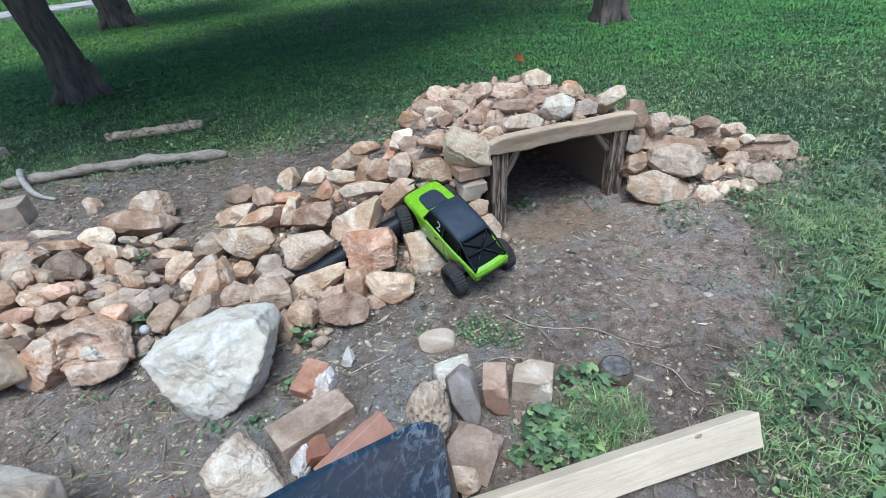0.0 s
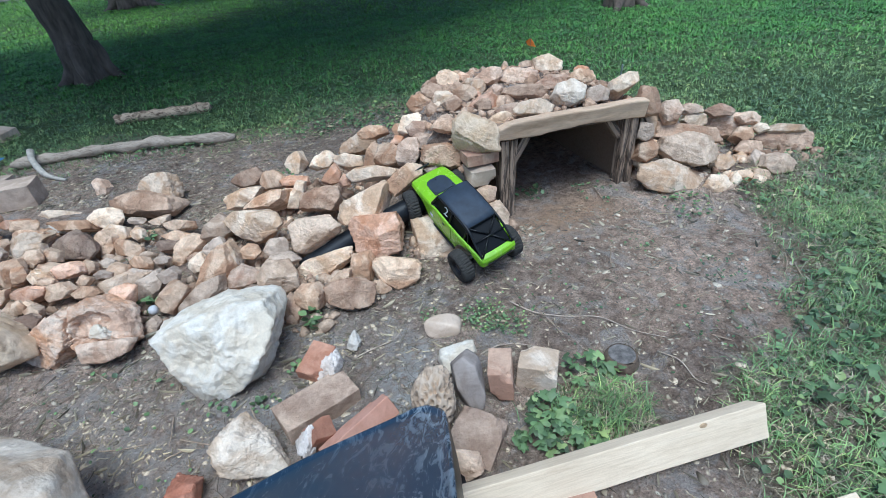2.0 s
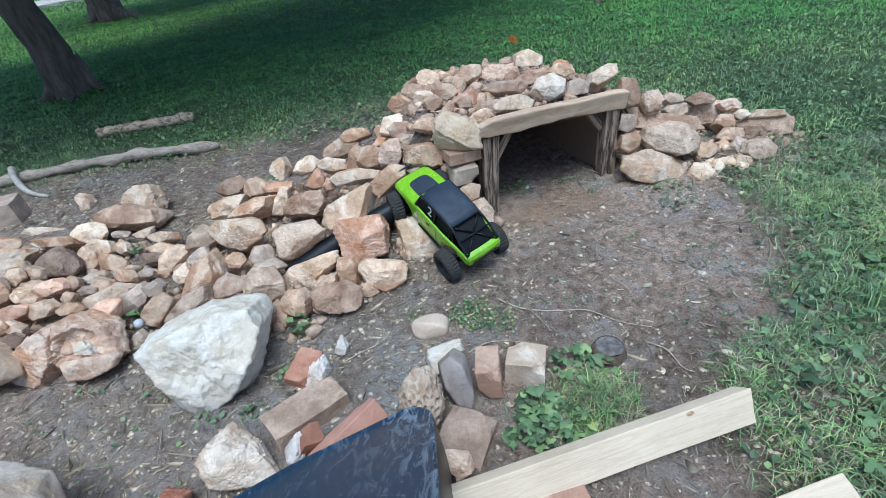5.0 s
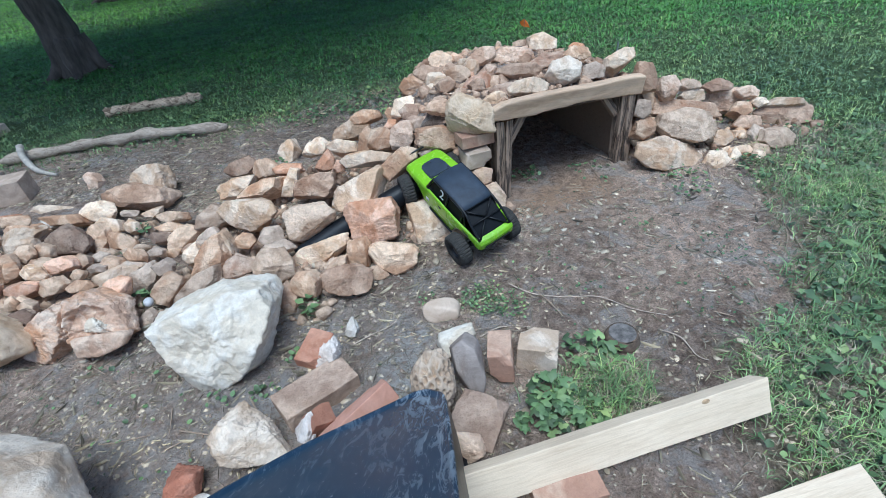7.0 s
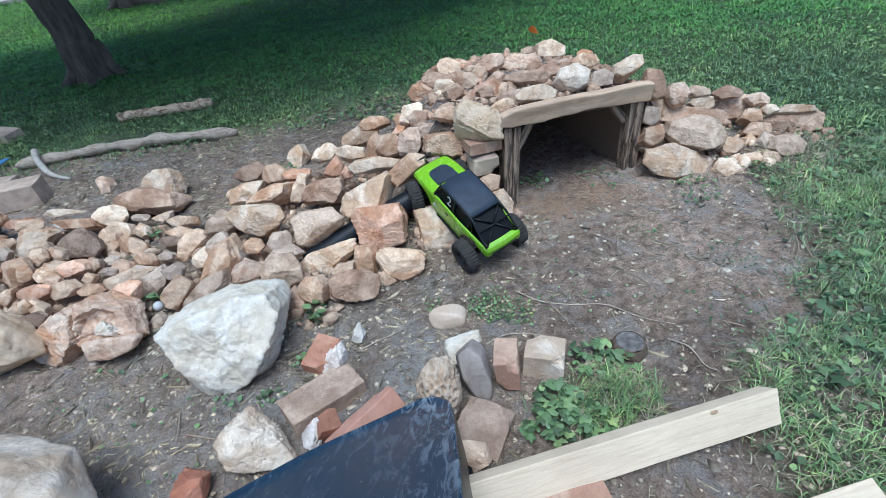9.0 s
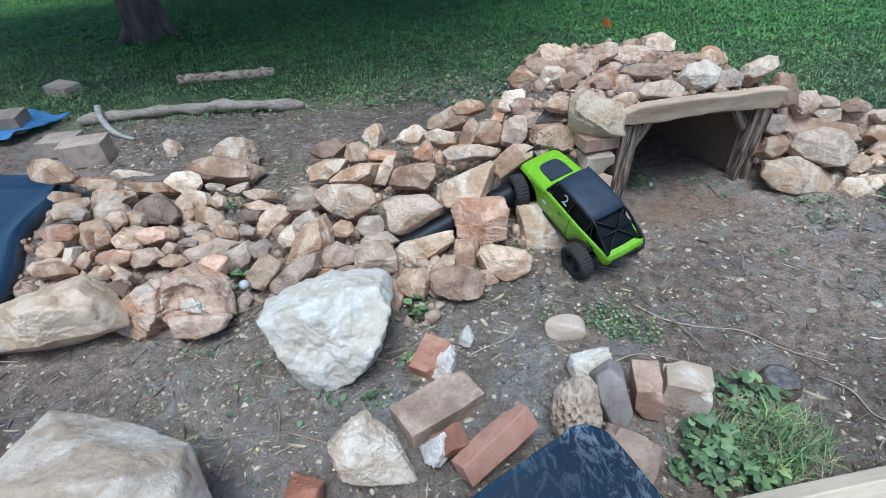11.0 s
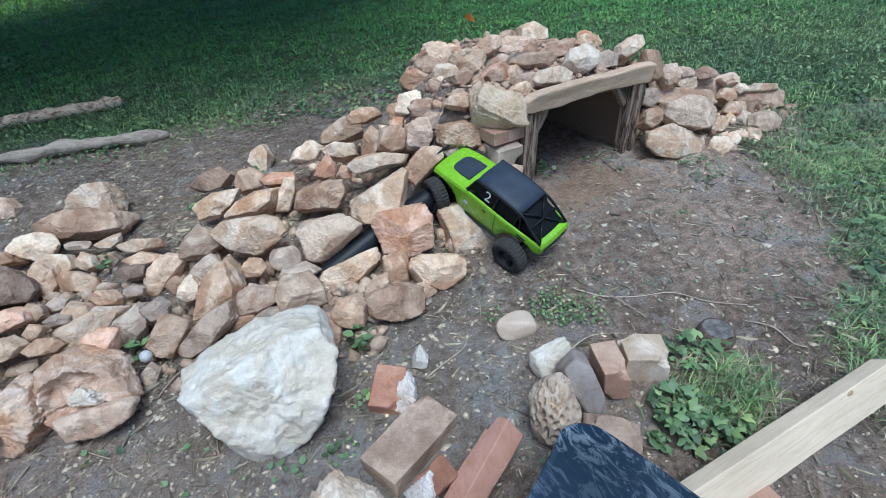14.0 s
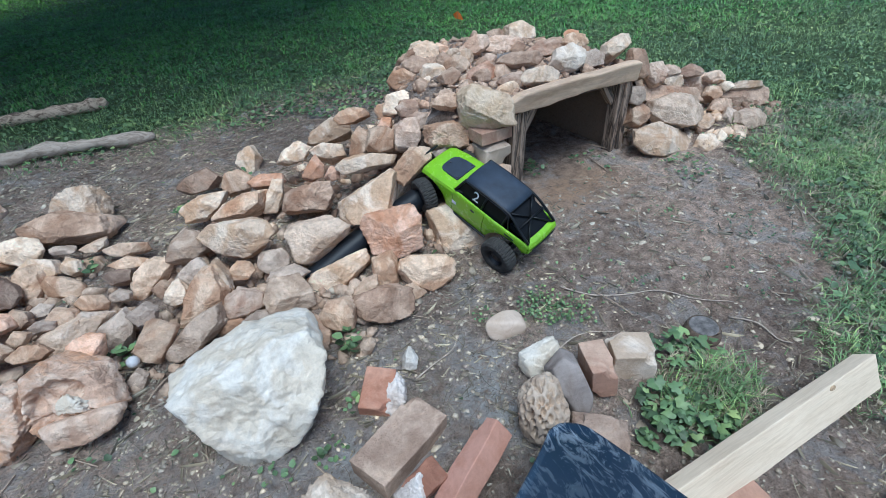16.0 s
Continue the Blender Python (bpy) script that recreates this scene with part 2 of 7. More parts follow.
def liner_material():
    """Glossy black plastic, its base blued for reflected sky, with a faint bloom, thin chalky scuffs and wear along the
    nose.
    """
    n = Nodes("sky_tinted_plastic", 0.26)
    n.bsdf.inputs["Specular IOR Level"].default_value = 0.4
    bloom = n.ramp(n.noise(3.2, 5, 0.6, 0.5), [(0.4, (0, 0, 0)), (0.72, (1, 1, 1))])
    run = n.ramp(n.noise(38, 8, 0.72, 1.2, None, (1.0, 0.28, 0.35)), [(0.53, (0, 0, 0)), (0.61, (1, 1, 1))])
    scratch = n.ramp(n.noise(95, 7, 0.78, 1.2, None, (1.0, 0.14, 0.18)), [(0.575, (0, 0, 0)), (0.64, (1, 1, 1))])
    speck = n.ramp(n.noise(120, 3, 0.6), [(0.68, (0, 0, 0)), (0.74, (1, 1, 1))])
    wear = n.tree.nodes.new("ShaderNodeAttribute")
    wear.attribute_name = "wear"
    chalk = n.math("ADD", n.math("MULTIPLY", run, 0.7), n.math("MULTIPLY", scratch, 0.9))
    dust = n.math("MULTIPLY", chalk, n.math("ADD", n.math("MULTIPLY", wear.outputs["Fac"], 0.8), 0.02))
    dust = n.math("ADD", dust, n.math("MULTIPLY", bloom, 0.025))
    dust = n.math("MINIMUM", n.math("ADD", dust, n.math("MULTIPLY", speck, 0.16)), 0.85)
    # the blue of a sky reflection is put into the black base colour
    colour = n.mix(dust, (0.015, 0.034, 0.066), (0.52, 0.59, 0.66))
    return n.done(colour, n.bump(n.noise(5, 3, 0.5), 0.25, 0.02), n.math("ADD", 0.25, n.math("MULTIPLY", dust, 0.5)))


MAT_TUB = liner_material()
# darker copy of the tray plastic: shade of its outward slopes as colour
MAT_SHOULDER = plain("shaded_tray_plastic", (0.012, 0.014, 0.018), 0.4, 0, 0.6, 40, 0.2, None, 0.22)
MAT_CHANNEL = plain("matt_black_plastic", (0.012, 0.014, 0.018), 0.45, 0, 0.4, 14, 0.15, None, 0.25)


def leaf_material(name, colour, vary=0.5, odd=(1.7, 1.35, 1.2)):
    n = Nodes(name, 0.55)
    geo = n.add("ShaderNodeNewGeometry")
    lo, hi = tuple(c * (1 - vary) for c in colour), tuple(c * (1 + vary) for c in colour)
    tone = n.ramp(geo.outputs["Random Per Island"], [(0.0, lo), (0.8, hi), (1.0, tuple(c * k for c, k in zip(hi, odd)))])
    wide = n.ramp(n.noise(1.2, 3, 0.6), [(0.35, (0.68, 0.74, 0.74)), (0.65, (1.28, 1.2, 0.95))])
    tuft = n.ramp(n.noise(11, 4, 0.65), [(0.36, (0.64, 0.67, 0.70)), (0.64, (1.28, 1.25, 1.14))])
    tone = n.mix(0.8, tone, tuft, "MULTIPLY")
    n.bsdf.inputs["Subsurface Weight"].default_value = 0.0
    return n.done(n.mix(0.8, tone, wide, "MULTIPLY"))


MAT_GRASS = leaf_material("lawn_grass", (0.108, 0.268, 0.060), 0.22, (1.3, 1.2, 1.15))
MAT_FARGRASS = leaf_material("even_lawn_grass", (0.122, 0.275, 0.038), 0.2)
MAT_ROUGH = leaf_material("rough_grass", (0.190, 0.298, 0.128), 0.42)
MAT_WEED = leaf_material("weed_leaves", (0.108, 0.172, 0.080), 0.55)
MAT_CROWN = leaf_material("tree_leaves", (0.04, 0.09, 0.025))
MAT_DRYLEAF = leaf_material("dry_leaves", (0.27, 0.22, 0.175), 0.5, (1.3, 1.25, 1.2))
MAT_STRAW = leaf_material("dry_straw", (0.30, 0.255, 0.20), 0.55, (1.25, 1.25, 1.2))
MAT_CHIP = leaf_material("dead_leaf_bits", (0.25, 0.205, 0.165), 0.55, (1.1, 1.1, 1.1))
MAT_PALECHIP = leaf_material("pale_leaf_bits", (0.43, 0.365, 0.30), 0.4, (1.15, 1.15, 1.15))
MAT_CLOD = leaf_material("soil_clods", (0.37, 0.305, 0.255), 0.5, (1.2, 1.2, 1.2))
MAT_GRIT = stone("grit", (0.3, 0.24, 0.2), (0.5, 0.44, 0.38), (0.36, 0.2, 0.12), 0.3)


# ---------------------------------------------------------------- mesh helpers
def link_mesh(name, bm, material, parent=None, label="", smooth=False):
    mesh = bpy.data.meshes.new(name)
    bm.to_mesh(mesh)
    bm.free()
    mesh.materials.append(material)
    if smooth:
        mesh.shade_smooth()
    ob = new(name, mesh)
    if parent:
        ob.parent = parent
    if label:
        ob["label"] = label
    return ob


def part(name, bm, material, parent, label="", smooth=False):
    return link_mesh(name, bm, material, parent, label, smooth)


def thing(name, m, label, category, group=""):
    """An Empty at the base of a thing that has parts."""
    ob = new(name)
    ob.matrix_world = m
    return tagged(ob, label, category, group)


def box(sx, sy, sz, at=(0, 0, 0), bevel=0.0, m=None, rough=0.0, cuts=0, seed=0):
    """A bevelled box centred at a place, optionally uneven."""
    bm = bmesh.new()
    bmesh.ops.create_cube(bm, size=1.0)
    bmesh.ops.scale(bm, vec=(sx, sy, sz), verts=bm.verts)
    if bevel:
        bmesh.ops.bevel(bm, geom=list(bm.edges), offset=bevel, segments=2, affect="EDGES", profile=0.5)
    if cuts:
        bmesh.ops.subdivide_edges(bm, edges=[e for e in bm.edges if e.calc_length() > 3 * max(bevel, 0.002)], cuts=cuts, use_grid_fill=True)
    if rough:
        for v in bm.verts:
            v.co += noise.noise_vector(v.co * (0.35 / max(rough, 1e-4)) * 0.12 + Vector((seed, 0, 0))) * rough
    bmesh.ops.translate(bm, vec=at, verts=bm.verts)
    if m is not None:
        bmesh.ops.transform(bm, matrix=m, verts=bm.verts)
    return bm


def join(*bms):
    out = bmesh.new()
    for b in bms:
        mesh = bpy.data.meshes.new("join")
        b.to_mesh(mesh)
        b.free()
        out.from_mesh(mesh)
        bpy.data.meshes.remove(mesh)
    return out


def tube(points, radii, sides=10, closed_ends=True, wobble=0.0):
    """A tapered round bar along a line of points."""
    bm = bmesh.new()
    pts = [Vector(p) for p in points]
    rings = []
    for i, p in enumerate(pts):
        way = (pts[min(i + 1, len(pts) - 1)] - pts[max(i - 1, 0)]).normalized()
        side = way.cross(Vector((0, 0, 1)))
        side = side.normalized() if side.length > 1e-3 else Vector((1, 0, 0))
        up = side.cross(way).normalized()
        r = radii[i] if isinstance(radii, (list, tuple)) else radii
        ring = []
        for k in range(sides):
            a = 2 * math.pi * k / sides
            rr = r * (1 + wobble * noise.noise((p + side * math.cos(a) * r + up * math.sin(a) * r) * 9))
            ring.append(bm.verts.new(p + (side * math.cos(a) + up * math.sin(a)) * rr))
        rings.append(ring)
    for a, b in zip(rings, rings[1:]):
        for k in range(sides):
            bm.faces.new((a[k], a[(k + 1) % sides], b[(k + 1) % sides], b[k]))
    if closed_ends:
        bm.faces.new(list(reversed(rings[0])))
        bm.faces.new(rings[-1])
    bmesh.ops.recalc_face_normals(bm, faces=bm.faces)
    return bm


def bent(points, steps=6):
    """A smooth line through a few points."""
    pts = [Vector(p) for p in points]
    out = []
    for i in range(len(pts) - 1):
        a, b = pts[i], pts[i + 1]
        p, q = pts[max(i - 1, 0)], pts[min(i + 2, len(pts) - 1)]
        for k in range(steps):
            t = k / steps
            out.append(0.5 * ((2 * a) + (b - p) * t + (2 * p - 5 * a + 4 * b - q) * t * t + (3 * a - p - 3 * b + q) * t ** 3))
    out.append(pts[-1])
    return out


def sheet_mesh(name, verts, faces, material, smooth=False):
    mesh = bpy.data.meshes.new(name)
    verts = np.asarray(verts, np.float32)
    faces = np.asarray(faces, np.int32)
    k = faces.shape[1]
    mesh.vertices.add(len(verts))
    mesh.vertices.foreach_set("co", verts.ravel())
    mesh.loops.add(faces.size)
    mesh.loops.foreach_set("vertex_index", faces.ravel())
    mesh.polygons.add(len(faces))
    mesh.polygons.foreach_set("loop_start", np.arange(0, faces.size, k, dtype=np.int32))
    mesh.update(calc_edges=True)
    mesh.materials.append(material)
    if smooth:
        mesh.shade_smooth()
    return mesh


# ---------------------------------------------------------------- ground
RISE = [(-2.0, 1.6, 0.075), (-1.7, 1.35, 0.07), (-0.95, 1.7, 0.06), (-0.65, 1.4, 0.015), (-0.6, 1.75, 0.05), (-0.55, 2.05, 0.085),
        (-0.25, 2.1, 0.12), (-0.1, 1.9, 0.17), (-0.12, 2.4, 0.24), (1.0, 2.2, 0.09), (1.3, 2.25, 0.04), (1.55, 2.3, 0.03)]
BARE = [(-7, 2.3), (-3.2, 2.6), (-2.8, 2.72), (-2.3, 2.90), (-1.55, 2.99), (-1.1, 3.14), (-0.75, 3.34), (-0.3, 3.5), (0.3, 3.3), (1.0, 2.95), (1.6, 2.5), (1.42, 1.95),
        (1.27, 1.7), (1.12, 1.3), (0.98, 1.05), (0.88, 0.86), (0.72, 0.72), (0.66, 0.5), (0.66, -1.5), (-7, -1.5)]
TUNNEL = pose(0.117, 1.768, 0, 0, 0, 24)
T_WIDE, T_DEEP = 0.675, 0.74
rng = np.random.default_rng(4)


def fbm(x, y, scale, seed):
    """Smooth value noise on the plane, about -1 to 1."""
    out = np.zeros_like(x)
    for octave in range(4):
        s = scale * 2.03 ** octave
        gx, gy = x * s + 37.1 * seed, y * s + 11.7 * seed
        ix, iy = np.floor(gx), np.floor(gy)
        fx, fy = gx - ix, gy - iy
        fx, fy = fx * fx * (3 - 2 * fx), fy * fy * (3 - 2 * fy)

        def h(a, b):
            v = np.sin(a * 127.1 + b * 311.7 + seed * 17.3) * 43758.5453
            return (v - np.floor(v)) * 2 - 1

        v = (h(ix, iy) * (1 - fx) + h(ix + 1, iy) * fx) * (1 - fy) + (h(ix, iy + 1) * (1 - fx) + h(ix + 1, iy + 1) * fx) * fy
        out += v * 0.5 ** octave
    return out * 0.6


def bare_distance(x, y):
    """How far a place lies outside the bare patch (inside: minus)."""
    px, py = np.array(BARE).T
    best, inside = np.full(x.shape, 1e9), np.zeros(x.shape, bool)
    for i in range(len(px)):
        ax, ay, bx, by = px[i - 1], py[i - 1], px[i], py[i]
        dx, dy = bx - ax, by - ay
        t = np.clip(((x - ax) * dx + (y - ay) * dy) / (dx * dx + dy * dy), 0, 1)
        best = np.minimum(best, np.hypot(x - ax - t * dx, y - ay - t * dy))
        inside ^= ((ay > y) != (by > y)) & (x < (bx - ax) * (y - ay) / (by - ay + 1e-12) + ax)
    return np.where(inside, -best, best)


def turf_amount(x, y):
    d = bare_distance(x, y) + 0.22 * fbm(x, y, 2.2, 3) + 0.10 * fbm(x, y, 9, 5)
    turf = np.clip((d + 0.08) / 0.4, 0, 1)
    near = np.exp(-(((x - 0.28) / 0.12) ** 2 + ((y - 0.78) / 0.07) ** 2) * 1.3) * 1.1
    return np.clip(np.maximum(turf, near), 0, 1)


def in_tunnel(x, y, edge=0.0):
    dx, dy = x - 0.117, y - 1.768
    c, s = math.cos(radians(24)), math.sin(radians(24))
    u, v = dx * c + dy * s, -dx * s + dy * c
    return (u > -edge) & (u < T_WIDE + edge) & (v > -0.08) & (v < T_DEEP + edge)


def clear_of_truck(x, y):
    ax, ay = x + 0.056, y - 1.603
    along, across = -0.582 * ax + 0.813 * ay, 0.813 * ax + 0.582 * ay
    return (np.abs(across) > 0.13) | (along > 0.30) | (along < -0.28)


def ground_height(x, y):
    x, y = np.asarray(x, float), np.asarray(y, float)
    z = np.zeros_like(x)
    for cx, cy, h in RISE:
        z += 0.52 * h * np.exp(-((x - cx) ** 2 + (y - cy) ** 2) / (2 * 0.2 ** 2))
    z = np.where(in_tunnel(x, y), 0.0, z)
    z += 0.010 * fbm(x, y, 5, 1) + 0.011 * fbm(x, y, 14, 2) + 0.007 * np.clip(1 - y / 5, 0, 1) * fbm(x, y, 38, 6) + 0.02 * fbm(x, y, 0.5, 7) * np.clip((y - 3) / 4, 0, 1)
    return z


def build_ground():
    xs = np.concatenate([[-400, -150, -60, -30, -18], np.arange(-12, -3.2, 0.4), np.arange(-3.2, 2.2, 0.012), np.arange(2.2, 10, 0.4), [12, 18, 30, 60, 150, 400]])
    ys = np.concatenate([[-400, -100, -30, -10, -4], np.arange(-2, 0.2, 0.2), np.arange(0.2, 3.8, 0.012), np.arange(3.8, 14, 0.3), [16, 20, 26, 34, 50, 90, 200, 400]])
    gx, gy = np.meshgrid(xs, ys)
    gz = ground_height(gx, gy)
    w, h = len(xs), len(ys)
    i = (np.arange(h - 1)[:, None] * w + np.arange(w - 1)[None]).ravel()
    mesh = sheet_mesh("ground", np.c_[gx.ravel(), gy.ravel(), gz.ravel()], np.c_[i, i + 1, i + w + 1, i + w], MAT_GROUND, True)
    turf = mesh.attributes.new("turf", "FLOAT", "POINT")
    turf.data.foreach_set("value", turf_amount(gx, gy).ravel().astype(np.float32))
    spots = np.zeros_like(gx)
    for cx, cy, r, much in ((-0.19, 1.03, 0.05, 1.0), (-0.22, 0.93, 0.055, 1.2), (-0.2, 0.86, 0.05, 1.2), (-0.57, 0.83, 0.05, 0.9), (-0.5, 0.82, 0.1, 0.7), (-0.95, 0.72, 0.16, 0.5), (-0.48, 1.1, 0.1, 0.55), (-0.72, 0.72, 0.12, 0.5), (-0.27, 1.12, 0.05, 0.6)):
        spots = np.maximum(spots, much * np.exp(-((gx - cx) ** 2 + (gy - cy) ** 2) / (2 * r * r)))
    ash = mesh.attributes.new("ash", "FLOAT", "POINT")
    ash.data.foreach_set("value", spots.ravel().astype(np.float32))
    for key, places in (("rust", ((0.36, 1.76, 0.11, 1.1), (0.5, 1.84, 0.10, 1.0), (0.24, 1.70, 0.07, 0.9))), ("dry", ((0.75, 1.45, 0.34, 1.0), (0.95, 1.25, 0.26, 1.0), (0.6, 1.15, 0.25, 0.8), (0.35, 1.3, 0.2, 0.6), (-0.9, 0.8, 0.2, 0.6)))):
        spots = np.zeros_like(gx)
        for cx, cy, r, much in places:
            spots = np.maximum(spots, much * np.exp(-((gx - cx) ** 2 + (gy - cy) ** 2) / (2 * r * r)))
        mesh.attributes.new(key, "FLOAT", "POINT").data.foreach_set("value", spots.ravel().astype(np.float32))
    tagged(new("ground", mesh), "bare brown soil with lawn turf beyond its edge", "ground", kind="structure")


build_ground()


# ---------------------------------------------------------------- rocks
FACE = pose(0, 0, 0, 56.4, 5.0, 0.6)  # the leaning front of the pile: local x across, y up the slope, z outwards
BALL = {}


def ball(level):
    if level not in BALL:
        bm = bmesh.new()
        bmesh.ops.create_icosphere(bm, subdivisions=level, radius=1.0)
        BALL[level] = (np.array([v.co[:] for v in bm.verts]), np.array([[v.index for v in f.verts] for f in bm.faces]))
        bm.free()
    return BALL[level]


SHARDS = []


def shards():
    """Two dozen small angular stones: hulls of a few random points."""
    g = np.random.default_rng(77)
    while len(SHARDS) < 24:
        bm = bmesh.new()
        p = g.normal(0, 1, (11, 3))
        p /= np.linalg.norm(p, axis=1)[:, None]
        p *= g.uniform(0.8, 1.1, (11, 1)) * np.array([1.15, 0.95, 0.8])
        for q in p:
            bm.verts.new(q)
        bmesh.ops.convex_hull(bm, input=list(bm.verts))
        for v in [v for v in bm.verts if not v.link_faces]:
            bm.verts.remove(v)
        bmesh.ops.triangulate(bm, faces=bm.faces)
        bm.verts.index_update()
        SHARDS.append((np.array([v.co[:] for v in bm.verts]), np.array([[v.index for v in f.verts] for f in bm.faces])))
        bm.free()
    return SHARDS


def bits(places, size, seed, flat=1.0):
    """Vertices and triangles of many small angular stones at places."""
    g = np.random.default_rng(seed)
    verts, tris, count = [], [], 0
    kinds = g.integers(0, 24, len(places))
    for k, (form, faces) in enumerate(shards()):
        at = np.asarray(places)[kinds == k]
        n = len(at)
        if not n:
            continue
        q = g.normal(0, 1, (n, 4))
        w, x, y, z = (q / np.linalg.norm(q, axis=1)[:, None]).T
        turn = np.array([[1 - 2 * (y * y + z * z), 2 * (x * y - z * w), 2 * (x * z + y * w)], [2 * (x * y + z * w), 1 - 2 * (x * x + z * z), 2 * (y * z - x * w)],
                         [2 * (x * z - y * w), 2 * (y * z + x * w), 1 - 2 * (x * x + y * y)]])
        s = size * np.minimum(g.gamma(3.0, 0.36, n), 1.9)
        v = np.einsum("ijn,vj->nvi", turn, form) * s[:, None, None] * np.array([1, 1, flat]) + at[:, None]
        verts.append(v.reshape(-1, 3))
        tris.append((np.arange(n)[:, None, None] * len(form) + faces[None]).reshape(-1, 3) + count)
        count += n * len(form)
    return np.concatenate(verts), np.concatenate(tris)


def chipped(d, shift, fine=1.0):
    """Broken relief: tilted facets and chips that step in and out, with fine grain."""
    out = 0.3 * noise.noise(d * 1.9 + shift) + fine * (0.2 * noise.noise(d * 11 + shift) + 0.13 * noise.noise(d * 26 + shift))
    for scale, much in ((1.9, 0.55), (4.2, 0.55), (9.0, 0.3)):
        p = d * scale + shift
        spots = noise.voronoi(p)[1]
        out += much * (1.0 if scale < 4 else fine) * (0.3 * noise.cell(spots[0] * 5.3) + 0.95 * (p - spots[0]).dot(noise.cell_vector(spots[0] * 7.7)))
    return out


def rock_mesh(deep, outline, seed, crisp=70.0, knobs=0.06, scoops=2):
    """A broken stone: slanting faces round an outline in millimetres, a front of few large facets that meet off its middle,
    a back, knocked-off corners, shell-shaped scoops and fine chips."""
    luck = np.random.default_rng(seed)
    ring = np.array(outline, float) / 1000
    wide, high = np.ptp(ring[:, 0]), np.ptp(ring[:, 1])
    size = float(np.sqrt(wide * high))
    dirs, faces = ball(6 if size > 0.13 else 5 if size > 0.05 else 4)
    planes = []
    turn = np.sign((ring[:, 0] * np.roll(ring[:, 1], -1) - np.roll(ring[:, 0], -1) * ring[:, 1]).sum())
    for a, b in zip(ring, np.roll(ring, -1, 0)):
        out = np.array([(b - a)[1], -(b - a)[0]]) * turn
        if np.linalg.norm(out) < 1e-5:
            continue
        out /= np.linalg.norm(out)
        far = max(out @ a, 0.12 * size)
        lean = radians(luck.uniform(-12, 24))
        planes.append((np.array([*(out * math.cos(lean)), math.sin(lean)]), far * math.cos(lean) * 1.02))
    peak = np.array([luck.uniform(-0.22, 0.22) * wide, luck.uniform(-0.1, 0.25) * high, deep / 2 * luck.uniform(0.95, 1.1)])
    count, start = int(luck.integers(3, 5)), luck.uniform(0, 2 * math.pi)
    for k in range(count):
        way = start + 2 * math.pi * (k + luck.uniform(-0.25, 0.25)) / count
        tilt = radians(luck.uniform(10, 38)) * min(1.0, 1.25 * deep / size)
        n = np.array([math.sin(tilt) * math.cos(way), math.sin(tilt) * math.sin(way), math.cos(tilt)])
        planes.append((n, max(n @ peak * luck.uniform(0.9, 1.0), 0.16 * deep)))
    for _ in range(2):
        n = np.array([luck.normal(0, 0.3), luck.normal(0, 0.3) - 0.12, -1])
        n /= np.linalg.norm(n)
        planes.append((n, deep / 2 * luck.uniform(0.66, 1.0)))
    for _ in range(3):  # knocked-off corners
        n = luck.normal(0, 1, 3)
        n[2] = abs(n[2])
        n /= np.linalg.norm(n)
        hull = max(float(np.max(ring @ n[:2])), 0.02) + deep / 2 * abs(n[2]) * 0.8
        planes.append((n, hull * luck.uniform(0.74, 0.95)))
    total = np.zeros(len(dirs))
    for n, far in planes:
        total += np.clip(dirs @ n * (0.3 * deep / far), 0, None) ** crisp
    reach = 0.3 * deep * np.maximum(total, 1e-290) ** (-1 / crisp)
    for _ in range(scoops):  # shell-shaped breaks with a sharp rim
        way = luck.normal(0, 1, 3)
        way[2] = abs(way[2])
        way /= np.linalg.norm(way)
        apart = np.arccos(np.clip(dirs @ way, -1, 1)) / luck.uniform(0.3, 0.65)
        reach = reach * (1 - luck.uniform(0.05, 0.13) * np.clip(1 - apart ** 2, 0, None))
    if knobs:
        shift = Vector(luck.uniform(-50, 50, 3))
        rough = np.array([chipped(Vector(d), shift, 0.7 if size > 0.2 else 1.0) for d in dirs])
        reach = reach * (1 + knobs * rough)
    verts = dirs * reach[:, None]
    for axis in (0, 1):  # keep the stone's true breadth and height
        lo, hi = verts[:, axis].min(), verts[:, axis].max()
        verts[:, axis] = (ring[:, axis].min() + (verts[:, axis] - lo) * (np.ptp(ring[:, axis]) / (hi - lo))) * (1.0 if size > 0.2 else 1.09)
    return verts, faces


COUNT = [0]


def rock(tone, at, deep, outline, name="rock", label="", group="stones of the rock pile", crisp=230.0, knobs=0.07):
    COUNT[0] += 1
    scoops = 2
    if tone in "opO":
        knobs = 0.085
    if tone in "SD":
        crisp, knobs, scoops = 7.0 if tone == "S" else 30.0, 0.012, 0
    verts, faces = rock_mesh(deep / 1000, outline, 100 + COUNT[0], crisp, knobs, scoops)
    mesh = sheet_mesh(name, verts, faces, TONE[tone], tone in "SD")
    ob = new(name, mesh)
    ob.matrix_world = Matrix.Translation(at) @ FACE
    span = max(np.ptp(np.array(outline)[:, 0]), np.ptp(np.array(outline)[:, 1]))
    how = "large" if span > 150 else "fist-sized" if span > 75 else "small"
    return tagged(ob, label or f"{how} {SAY[tone]} limestone rock in the rock pile", "rock", group)


